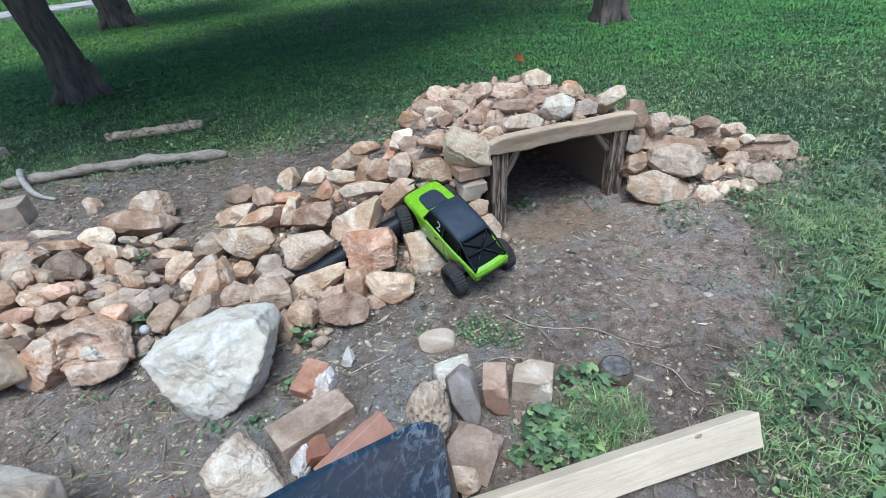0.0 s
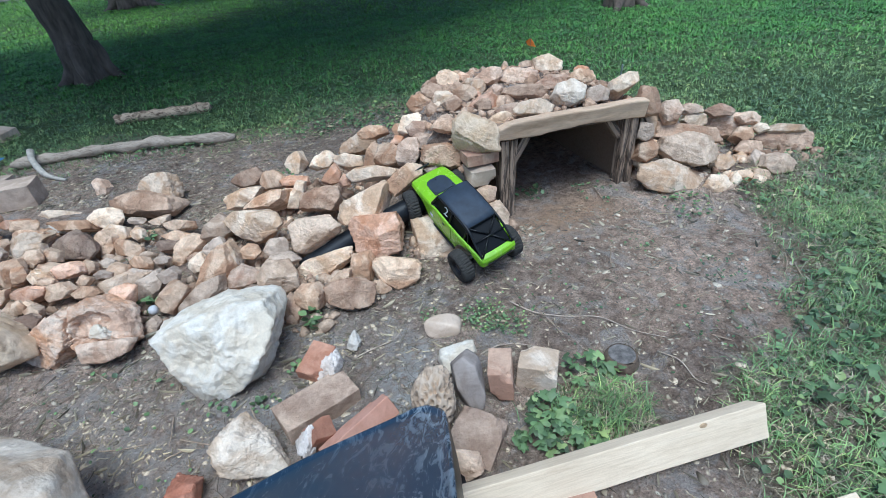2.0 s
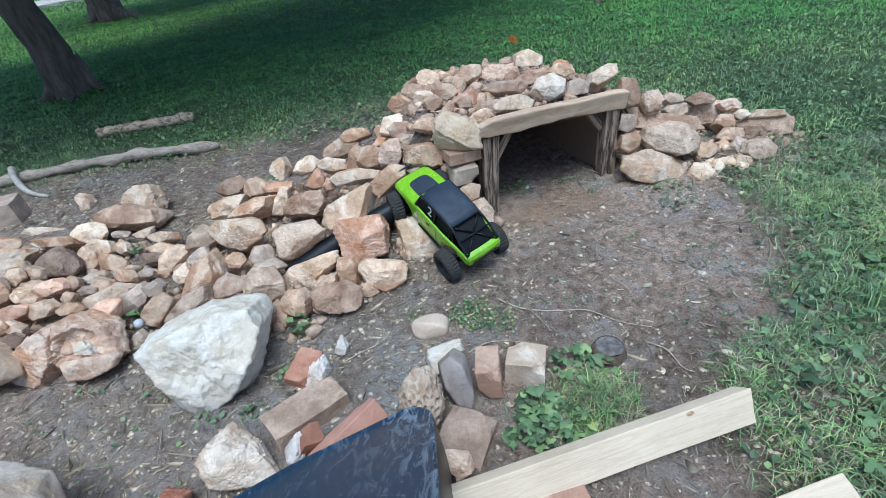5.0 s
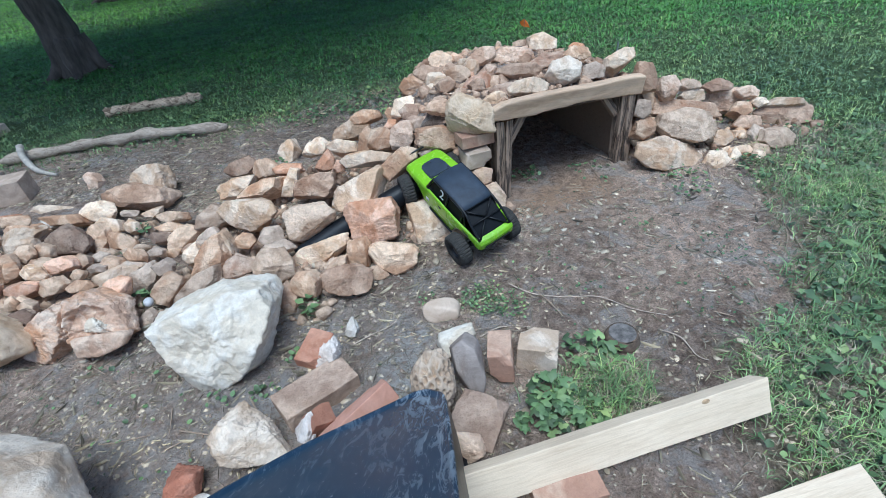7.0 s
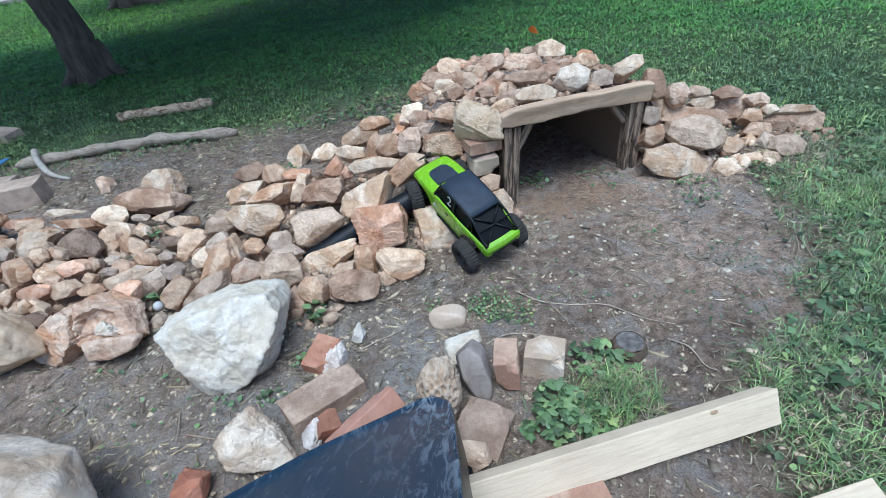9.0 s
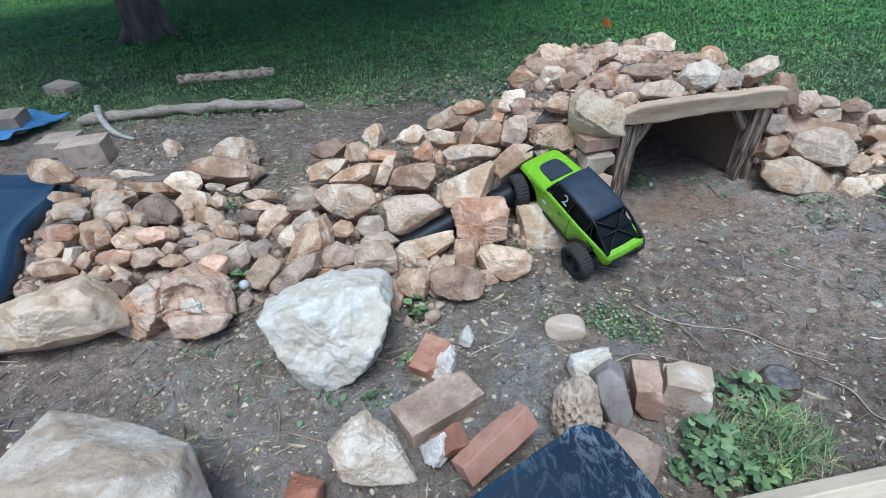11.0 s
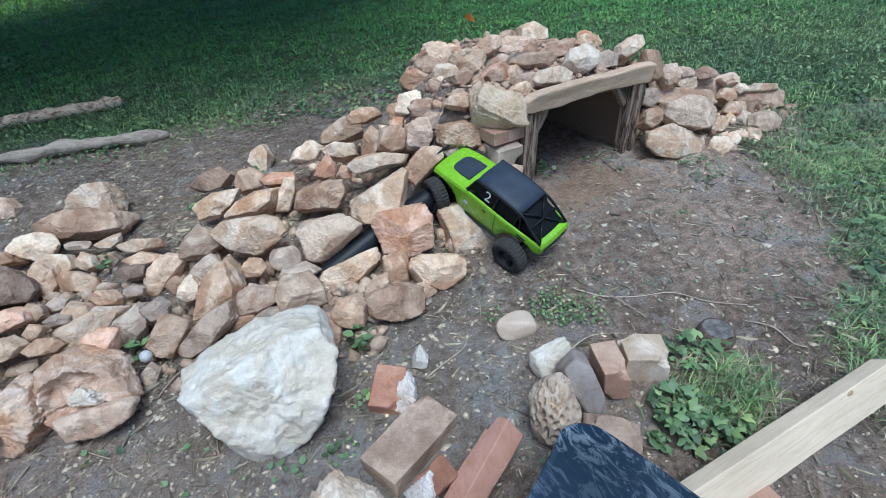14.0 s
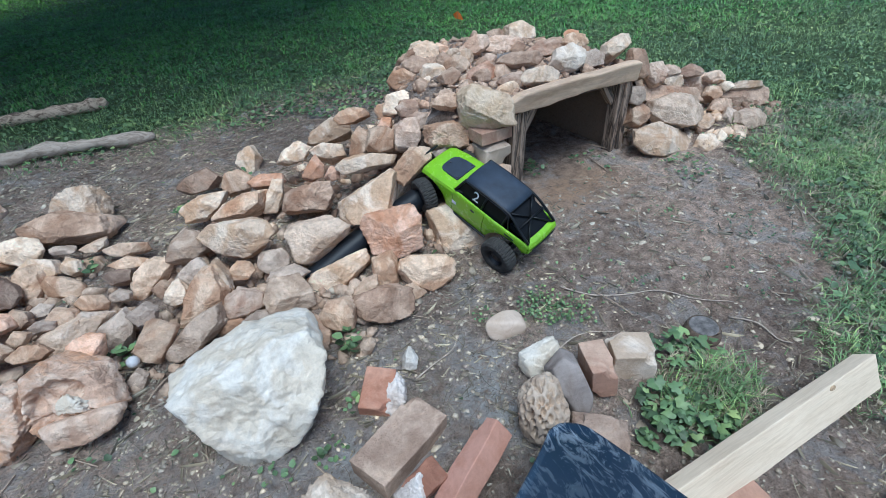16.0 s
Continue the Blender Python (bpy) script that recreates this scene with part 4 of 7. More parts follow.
rock('t', (1.277, 1.988, 0.025), 50, [(-55, -4), (-20, 32), (37, 16), (52, -14), (1, -30)])
rock('l', (1.136, 2.053, 0.059), 58, [(-47, -16), (-26, 36), (20, 41), (52, -6), (15, -37), (-26, -37)])
rock('t', (1.250, 2.108, 0.039), 50, [(-35, -20), (-25, 33), (18, 38), (39, -10), (2, -42)])
rock('g', (1.308, 2.098, 0.049), 52, [(-39, 3), (-12, 45), (30, 24), (35, -29), (-18, -39)])
rock('p', (1.272, 2.340, 0.121), 106, [(-108, -25), (-79, 49), (17, 60), (108, 9), (91, -47), (-28, -53)])
rock('p', (1.201, 2.307, 0.212), 59, [(-73, 5), (-12, 33), (65, 11), (54, -22), (-29, -28)])
rock('t', (1.296, 2.236, 0.119), 58, [(-56, -14), (-18, 35), (42, 35), (42, -14), (-2, -42)])
rock('l', (1.389, 2.268, 0.135), 45, [(-42, -5), (-20, 28), (30, 23), (41, -10), (-9, -32)])
rock('T', (1.299, 2.159, 0.081), 64, [(-70, -14), (-33, 34), (48, 29), (64, -19), (-6, -35)])
rock('T', (1.527, 2.294, 0.041), 133, [(-152, -9), (-107, 42), (-22, 65), (91, 59), (137, 20), (120, -48), (-22, -65), (-107, -48)])
rock('l', (1.519, 2.283, 0.107), 61, [(-93, -16), (-49, 23), (73, 17), (90, -11), (-10, -22)])
rock('G', (1.375, 2.040, 0.055), 79, [(-71, -5), (-45, 41), (22, 52), (69, 10), (48, -41), (-24, -51)])
rock('p', (1.341, 2.297, 0.169), 52, [(-57, 6), (-2, 34), (54, 6), (32, -27), (-24, -27)])
rock('t', (-0.113, 1.792, 0.304), 100, [(-81, 10), (-69, 38), (20, 52), (67, 30), (75, -44), (27, -68), (-51, -59), (-79, -29)], knobs=0.1)
rock('p', (-0.253, 1.850, 0.300), 71, [(-47, -45), (-38, 30), (-5, 58), (37, 49), (46, -7), (23, -54)])
rock('t', (-0.350, 1.881, 0.281), 68, [(-53, -34), (-34, 38), (14, 52), (47, 28), (42, -34), (-5, -48)])
rock('T', (-0.110, 1.934, 0.363), 52, [(-42, -26), (-27, 26), (15, 41), (39, 7), (25, -35)])
rock('l', (-0.251, 2.074, 0.338), 69, [(-62, -24), (-37, 32), (24, 47), (59, 17), (44, -29), (-22, -44)])
rock('X', (-0.582, 0.676, 0.047), 108, [(-95, 2), (-63, 51), (-22, 81), (16, 72), (43, 29), (110, -11), (91, -49), (-25, -63), (-74, -36)], knobs=0.1)
rock('w', (-0.387, 1.065, 0.016), 33, [(-24, -23), (-14, 12), (2, 38), (21, 1), (14, -23)])
rock('S', (-0.109, 1.111, 0.027), 61, [(-55, 8), (-39, 30), (7, 35), (46, 23), (55, -2), (39, -27), (-7, -38), (-42, -23)])
rock('W', (-0.064, 0.968, 0.046), 57, [(-49, 14), (-1, 30), (38, 43), (54, 4), (12, -22), (-14, -54), (-36, -28)])
rock('D', (-0.028, 0.868, 0.063), 73, [(-48, 42), (-15, 72), (18, 54), (39, 0), (39, -75), (-3, -63), (-33, -24)])
rock('p', (-0.042, 0.661, 0.018), 49, [(-42, 1), (-24, 35), (29, 19), (42, -12), (3, -39)])
rock('X', (-1.040, 0.453, 0.132), 250, [(-230, 60), (-141, 141), (-66, 157), (33, 164), (120, 160), (180, 124), (216, 74), (240, 18), (236, -40), (180, -112), (-110, -185), (-265, -100), (-255, -6)], crisp=260.0, knobs=0.035)
rock('Y', (-1.588, 0.987, 0.104), 197, [(-208, -10), (-157, 27), (-31, 97), (94, 124), (181, 79), (216, 19), (224, -3), (137, -44), (-56, -106), (-174, -133), (-199, -83)])
rock('Y', (-1.792, 0.889, 0.045), 90, [(-52, 55), (26, 77), (58, 51), (62, -7), (32, -55), (-50, -91)])
rock('t', (-2.206, 1.770, 0.157), 91, [(-96, -8), (-69, 41), (4, 56), (78, 19), (107, -25), (24, -47), (-62, -42)])
rock('o', (-2.034, 1.764, 0.111), 56, [(-77, -5), (-33, 18), (51, 29), (74, 0), (8, -26), (-54, -25)])
rock('t', (-2.014, 1.588, 0.148), 42, [(-53, -9), (-27, 17), (40, 21), (51, -2), (-16, -26)])
rock('t', (-1.929, 1.519, 0.139), 66, [(-72, -19), (-33, 26), (37, 45), (68, 24), (39, -25), (-36, -44)])
rock('l', (-1.859, 1.603, 0.114), 84, [(-85, -19), (-50, 32), (43, 53), (90, 32), (61, -18), (-11, -52), (-63, -51)])
rock('t', (-1.682, 1.437, 0.138), 53, [(-46, -7), (-19, 35), (24, 38), (44, 0), (17, -38), (-26, -32)])
rock('t', (-1.717, 1.372, 0.125), 73, [(-57, 4), (-39, 40), (25, 58), (54, 17), (47, -40), (-18, -54), (-51, -31)])
rock('o', (-1.846, 1.366, 0.132), 63, [(-77, -20), (-49, 22), (40, 33), (73, 18), (56, -18), (-29, -34)])
rock('t', (-1.836, 1.290, 0.114), 46, [(-47, -10), (-25, 22), (30, 30), (45, -3), (13, -26), (-33, -26)])
rock('l', (-1.737, 1.267, 0.110), 35, [(-24, -15), (-12, 28), (15, 35), (21, -11), (-1, -38)])
rock('t', (-1.786, 1.213, 0.098), 64, [(-71, 6), (-45, 33), (31, 31), (76, -2), (41, -30), (-30, -36)])
rock('g', (-1.848, 1.474, 0.139), 38, [(-33, -1), (1, 33), (31, 13), (17, -25), (-17, -27)])
rock('t', (-1.681, 1.260, 0.102), 39, [(-35, -17), (-13, 23), (26, 34), (27, -3), (-3, -35)])
rock('o', (-1.563, 1.290, 0.095), 41, [(-48, -7), (-17, 20), (36, 24), (37, -5), (-2, -29)])
rock('t', (-1.599, 1.201, 0.094), 35, [(-37, -13), (0, 26), (35, 21), (19, -13), (-15, -28)])
rock('t', (-1.534, 1.208, 0.097), 30, [(-28, -10), (-12, 23), (27, 10), (15, -23)])
rock('d', (-1.464, 1.126, 0.100), 40, [(-39, 5), (-3, 27), (34, 19), (27, -20), (-18, -28)])
rock('l', (-1.596, 1.351, 0.112), 50, [(-51, 2), (-20, 34), (44, 13), (46, -21), (-18, -30)])
rock('R', (-0.700, 0.578, 0.020), 64, [(-40, -3), (-36, 28), (-6, 44), (36, 48), (40, 5), (18, -45), (-30, -50)])
rock('w', (-0.650, 0.556, 0.013), 26, [(-26, -9), (-11, 15), (23, 16), (10, -20)])
rock('t', (-0.094, 2.314, 0.446), 69, [(-60, -2), (-48, 25), (8, 47), (54, 22), (54, -25), (8, -42), (-40, -36)])
rock('t', (-0.209, 2.164, 0.393), 73, [(-66, 3), (-49, 29), (-2, 41), (61, 29), (71, -3), (26, -37), (-44, -42)])
rock('l', (-0.120, 2.065, 0.390), 51, [(-35, -11), (-26, 27), (2, 41), (36, 20), (26, -27), (-11, -43)])
rock('l', (-0.059, 1.943, 0.390), 57, [(-56, -8), (-36, 20), (12, 34), (54, 20), (61, -2), (15, -24), (-30, -38)])


# ---------------------------------------------------------------- the tunnel of boards
def build_tunnel():
    frame_ob = thing("board_tunnel", TUNNEL, "weathered wooden tunnel of posts and boards under a heap of rocks", "tunnel")
    lean = pose(0, 0, 0, 0, 3.0, 0)

    def plank(name, sx, sy, sz, at, material, label="", turn=(0, 0, 0), upright=False, seed=0):
        # the grain runs along local x, so upright boards are built lying and stood up
        bm = box(sz if upright else sx, sy, sx if upright else sz, (0, 0, 0), 0.003, None, 0.003, 4, seed)
        ob = part(name, bm, material, frame_ob, label)
        ob.matrix_local = pose(*at, *turn) @ (pose(0, 0, 0, 0, -90, 0) if upright else Matrix())
        return ob

    plank("post", 0.036, 0.05, 0.352, (0.022, 0.028, 0.172), MAT_OLDWOOD, "cracked grey-brown upright board", (0, 1.5, 0), True, 1)
    plank("post", 0.03, 0.075, 0.345, (0.058, 0.045, 0.170), MAT_OLDWOOD, "", (0, 3.0, 4), True, 2)
    plank("post", 0.034, 0.06, 0.34, (0.655, 0.03, 0.166), MAT_OLDWOOD, "", (0, -1.5, 0), True, 3)
    plank("post", 0.03, 0.05, 0.335, (0.622, 0.035, 0.164), MAT_OLDWOOD, "", (0, 0.5, 0), True, 4)
    # warped front beam
    bm = box(0.715, 0.036, 0.084, (0, 0, 0), 0.006, None, 0.003, 14, 5)
    for v in bm.verts:
        if v.co.z < 0:
            v.co.z += 0.018 * math.sin((v.co.x + 0.30) / 0.72 * math.pi) ** 2 + 0.020 * max(0.0, (-0.16 - v.co.x) / 0.2) + 0.010 * noise.noise(Vector((v.co.x * 8, 0, 3)))
        else:
            v.co.z += 0.004 * noise.noise(Vector((v.co.x * 6, 4, 3))) - 0.030 * max(0.0, (-0.24 - v.co.x) / 0.117) ** 2 - 0.008 * max(0.0, (v.co.x - 0.29) / 0.07) ** 2
        v.co.y += 0.006 * noise.noise(Vector((v.co.x * 5, v.co.z * 20, 9)))
    ob = part("beam", bm, MAT_BEAM, frame_ob, "pale warped front beam")
    ob.matrix_local = pose(0.338, 0.004, 0.370, 8, 3.2, 0)
    plank("under_board", 0.69, 0.05, 0.016, (0.338, 0.04, 0.336), MAT_OLDWOOD, "", (0, 3.2, 0), False, 6)
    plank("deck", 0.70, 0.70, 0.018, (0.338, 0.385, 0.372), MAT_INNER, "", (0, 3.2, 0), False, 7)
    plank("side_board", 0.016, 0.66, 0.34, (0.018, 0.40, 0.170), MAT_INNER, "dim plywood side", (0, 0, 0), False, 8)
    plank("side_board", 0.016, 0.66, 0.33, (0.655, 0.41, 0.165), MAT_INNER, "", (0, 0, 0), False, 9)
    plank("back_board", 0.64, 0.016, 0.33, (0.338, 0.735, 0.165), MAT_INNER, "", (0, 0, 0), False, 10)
    plank("brace", 0.15, 0.03, 0.034, (0.105, 0.05, 0.275), MAT_OLDWOOD, "short diagonal brace", (0, -56, 0), False, 11)
    plank("brace", 0.13, 0.03, 0.034, (0.575, 0.05, 0.275), MAT_OLDWOOD, "", (0, 52, 0), False, 12)


build_tunnel()


def build_side_plank():
    """A tan offcut leaning behind the stones beside the tunnel."""
    bm = box(0.17, 0.014, 0.15, (0, 0, 0), 0.002, None, 0.003, 5, 15)
    ob = link_mesh("offcut_board", bm, MAT_BEAM)
    ob.matrix_world = pose(0.835, 2.145, 0.245, -18, 12, 26)
    tagged(ob, "tan weathered board offcut leaning behind the stones", "board")


build_side_plank()


def off_heap(u, v):
    """How far a place lies outside the heap's slanting back edge, in the tunnel's own axes."""
    return np.maximum(-0.30 + 1.45 * (v - 0.46) - u, v - 0.86)


def roof_height(u, v):
    """The top of the soil heaped on the deck, in the tunnel's own axes."""
    edge = np.minimum(np.minimum(u + 0.40, 0.80 - u) / 0.3, np.minimum(v + 0.02, 1.1 - v) / 0.3)
    z = 0.375 - 0.055 * u - 0.33 * (1 - np.clip((u + 0.40) / 0.34, 0, 1)) ** 1.5 - 0.3 * (1 - np.clip((1.1 - v) / 0.36, 0, 1)) ** 1.4 - 0.2 * np.clip((u - 0.68) / 0.14, 0, 1)
    z = z - 1.1 * np.clip(off_heap(u, v), 0, 0.5) - 1.3 * np.clip(0.19 - v, 0, 0.2) * np.clip((0.03 - u) / 0.08, 0, 1)
    return z + 0.05 * np.clip(edge, 0, 1) ** 0.5 + 0.03 * np.exp(-((u - 0.35) ** 2 + (v - 0.42) ** 2) / 0.06) + 0.012 * fbm(u, v, 9, 21) + 0.006 * fbm(u, v, 30, 22)


def build_roof_soil():
    """Dirt heaped on the deck, under the roof stones."""
    n = 60
    u, v = np.meshgrid(np.linspace(-0.40, 0.80, n), np.linspace(0.03, 1.1, n))
    i = (np.arange(n - 1)[:, None] * n + np.arange(n - 1)[None]).ravel()
    mesh = sheet_mesh("roof_soil", np.c_[u.ravel(), v.ravel(), roof_height(u, v).ravel()], np.c_[i, i + 1, i + n + 1, i + n], MAT_HEAP, True)
    for key in ("turf", "ash"):
        mesh.attributes.new(key, "FLOAT", "POINT")
    ob = new("roof_soil", mesh)
    ob.matrix_world = TUNNEL
    tagged(ob, "crumbly brown soil heaped on the tunnel roof", "soil", kind="structure")


build_roof_soil()


def build_slope_rocks():
    """Broken stones tumbled down the left shoulder of the roof heap."""
    luck = random.Random(19)
    placed = []
    for _ in range(400):
        u, v = luck.uniform(-0.34, 0.14), luck.uniform(0.12, 0.85)
        if len(placed) > 21 or off_heap(u, v) > -0.03 or any(math.hypot(u - a, v - b) < 0.088 for a, b in placed):
            continue
        spot_at = TUNNEL @ Vector((u, v, float(roof_height(np.array([u]), np.array([v]))[0]) + 0.012))
        if not clear_of_truck(np.array([spot_at.x]), np.array([spot_at.y]))[0]:
            continue
        placed.append((u, v))
        wide, high, n = luck.uniform(38, 64), luck.uniform(28, 44), luck.choice((6, 7, 7, 8))
        turn = luck.uniform(0, 6.28)
        ring = [(wide * luck.uniform(0.8, 1.12) * math.cos(-turn - 6.283 * k / n), high * luck.uniform(0.8, 1.12) * math.sin(-turn - 6.283 * k / n)) for k in range(n)]
        tone = luck.choice("pBTtOplBt")
        rock(tone, spot_at, luck.uniform(58, 84), ring, label=f"{SAY[tone]} broken limestone rock on the tunnel roof")


build_slope_rocks()


# ---------------------------------------------------------------- lumber, bricks and blocks
def board(tip, along, face, length, wide, thick, label, knot=None):
    """Sawn pine: the tip's middle, the way it runs, the way its broad face looks, and its sizes."""
    x = Vector(along).normalized()
    z = Vector(face)
    z = (z - x * z.dot(x)).normalized()
    m = Matrix((x, z.cross(x), z)).transposed().to_4x4()
    m.translation = tip
    ob = thing("lumber", m, label, "lumber", "pine boards")
    bm = box(length, wide, thick, (length / 2, 0, 0), 0.0022, None, 0.0012, 8, 3)
    for v in bm.verts:  # a skewed saw cut at the tip
        if v.co.x < 0.01:
            v.co.x += 0.25 * (v.co.y + wide / 2) * 0.5 + 0.5 * (thick / 2 - v.co.z)
    part("board", bm, MAT_LUMBER, ob)
    if knot:
        bm = bmesh.new()
        bmesh.ops.create_cone(bm, cap_ends=True, segments=16, radius1=0.007, radius2=0.006, depth=0.002)
        bmesh.ops.scale(bm, vec=(1.5, 0.8, 1), verts=bm.verts)
        k = part("knot", bm, MAT_KNOT, ob, "small brown knot")
        k.matrix_local = pose(*knot)
    return ob


MAT_KNOT = plain("pine_knot", (0.42, 0.29, 0.17), 0.8, 0, 0.5, 90, 0.1)
board((0.655, 0.741, 0.060), (-0.962, -0.273, -0.004), (0.22, -0.80, 0.57), 0.95, 0.080, 0.037, "fresh pale pine board lying across the grass patch", (0.165, -0.031, 0.0187))
board((0.765, 0.540, 0.022), (-0.965, -0.26, 0), (0, -0.2, 1.0), 0.8, 0.075, 0.04, "second fresh pale pine board on the grass")


def brick(material, at, size, turn, label, name="brick", rough=0.004, chips=()):
    """A worn brick: a bevelled block with uneven faces and a knocked corner or two."""
    bm = box(*size, (0, 0, 0), 0.0025, None, rough, 5, at[0] * 31)
    for cx, cy, cz, r in chips:
        corner = Vector((cx * size[0] / 2, cy * size[1] / 2, cz * size[2] / 2))
        for v in bm.verts:
            d = (v.co - corner).length
            if d < r:
                v.co = v.co.lerp(Vector((0, 0, 0)), 0.4 * (1 - d / r))
    ob = link_mesh(name, bm, material)
    ob.matrix_world = pose(*at, *turn)
    return tagged(ob, label, "brick", "loose bricks")


brick(MAT_PAVER, (-0.443, 0.836, 0.022), (0.205, 0.104, 0.058), (0, 2, 41), "brown dusty brick lying flat on the soil", chips=((1, 1, 1, 0.015),), rough=0.006)
half = brick(MAT_BRICK, (-0.478, 0.985, 0.016), (0.078, 0.108, 0.066), (10, 6, -16), "broken half of a red brick on the soil", chips=((1, -1, 1, 0.03),))
brick(MAT_TERRA, (-0.300, 0.728, 0.062), (0.195, 0.055, 0.055), (-34, -8, 45), "terracotta brick leaning on edge against the black tub", chips=((1, 1, 1, 0.02),))
chunk = brick(MAT_BRICK, (-0.408, 0.722, 0.05), (0.06, 0.055, 0.08), (16, 28, 40), "broken brick chunk caked with white mortar", chips=((-1, 1, 1, 0.04), (1, -1, -1, 0.03)))
brick(MAT_PINKBRICK, (0.056, 0.905, 0.044), (0.064, 0.098, 0.10), (-3, -2, -5), "weathered pink brick standing on end among stones", rough=0.009, chips=((1, -1, 1, 0.035), (-1, -1, -1, 0.03)))
brick(MAT_PAVER, (-0.015, 0.735, 0.012), (0.125, 0.125, 0.04), (26, 4, -24), "brown paver slab tilted against the black tray", chips=((1, 1, 1, 0.03), (-1, 1, 1, 0.03)))
brick(TONE["X"], (0.160, 0.930, 0.034), (0.105, 0.090, 0.075), (-3, 2, -14), "broken pinkish block of stone beside the standing brick", "stone_block", 0.007, ((1, -1, 1, 0.03), (-1, 1, 1, 0.03), (1, 1, -1, 0.04)))
brick(TONE["S"], (0.033, 1.748, 0.236), (0.105, 0.09, 0.066), (4, -3, 17), "dusty grey-white block wedged beside the tunnel post", "brick", 0.009, ((-1, -1, 1, 0.06), (1, -1, -1, 0.03)))
brick(MAT_PINKBRICK, (0.035, 1.775, 0.300), (0.13, 0.09, 0.045), (0, 0, 20), "reddish-brown half brick wedged beside the tunnel post")
brick(MAT_PINKBRICK, (0.165, 0.56, 0.012), (0.15, 0.09, 0.057), (0, 0, 12), "pinkish brick half under the pine board")


def mortar(parent, outline, deep, at, turn, seed):
    verts, faces = rock_mesh(deep, outline, seed, 40.0, 0.16)
    ob = new("mortar", sheet_mesh("mortar", verts, faces, MAT_MORTAR, True))
    ob.parent = parent
    ob["label"] = "crust of white mortar"
    ob.matrix_local = pose(*at, *turn)


mortar(half, [(-24, -50), (14, -56), (30, -10), (24, 40), (-6, 54), (-26, 24)], 0.074, (0.040, -0.002, 0.006), (0, 10, 4), 3)
mortar(chunk, [(-20, -30), (10, -34), (18, 6), (8, 32), (-14, 26), (-24, 0)], 0.075, (-0.026, 0.0, 0.004), (0, -12, 0), 9)


def block(at, size, turn, label):
    bm = box(*size, (0, 0, 0), 0.004, None, 0.003, 5, at[0] * 7)
    ob = link_mesh("retaining_block", bm, MAT_BLOCK)
    ob.matrix_world = pose(*at, *turn)
    return tagged(ob, label, "block", "retaining-wall blocks")


block((-2.42, 2.19, 0.06), (0.21, 0.15, 0.12), (0, 0, 20), "brown concrete retaining-wall block on the soil")
block((-2.66, 2.30, 0.045), (0.18, 0.15, 0.09), (0, 0, 12), "brown concrete retaining-wall block behind another")
block((-3.47, 3.28, 0.03), (0.20, 0.14, 0.08), (3, 4, -10), "brown concrete retaining-wall block in the lawn")
block((-3.20, 2.52, 0.085), (0.22, 0.16, 0.10), (4, 0, 20), "brown concrete block holding down a blue tarp")


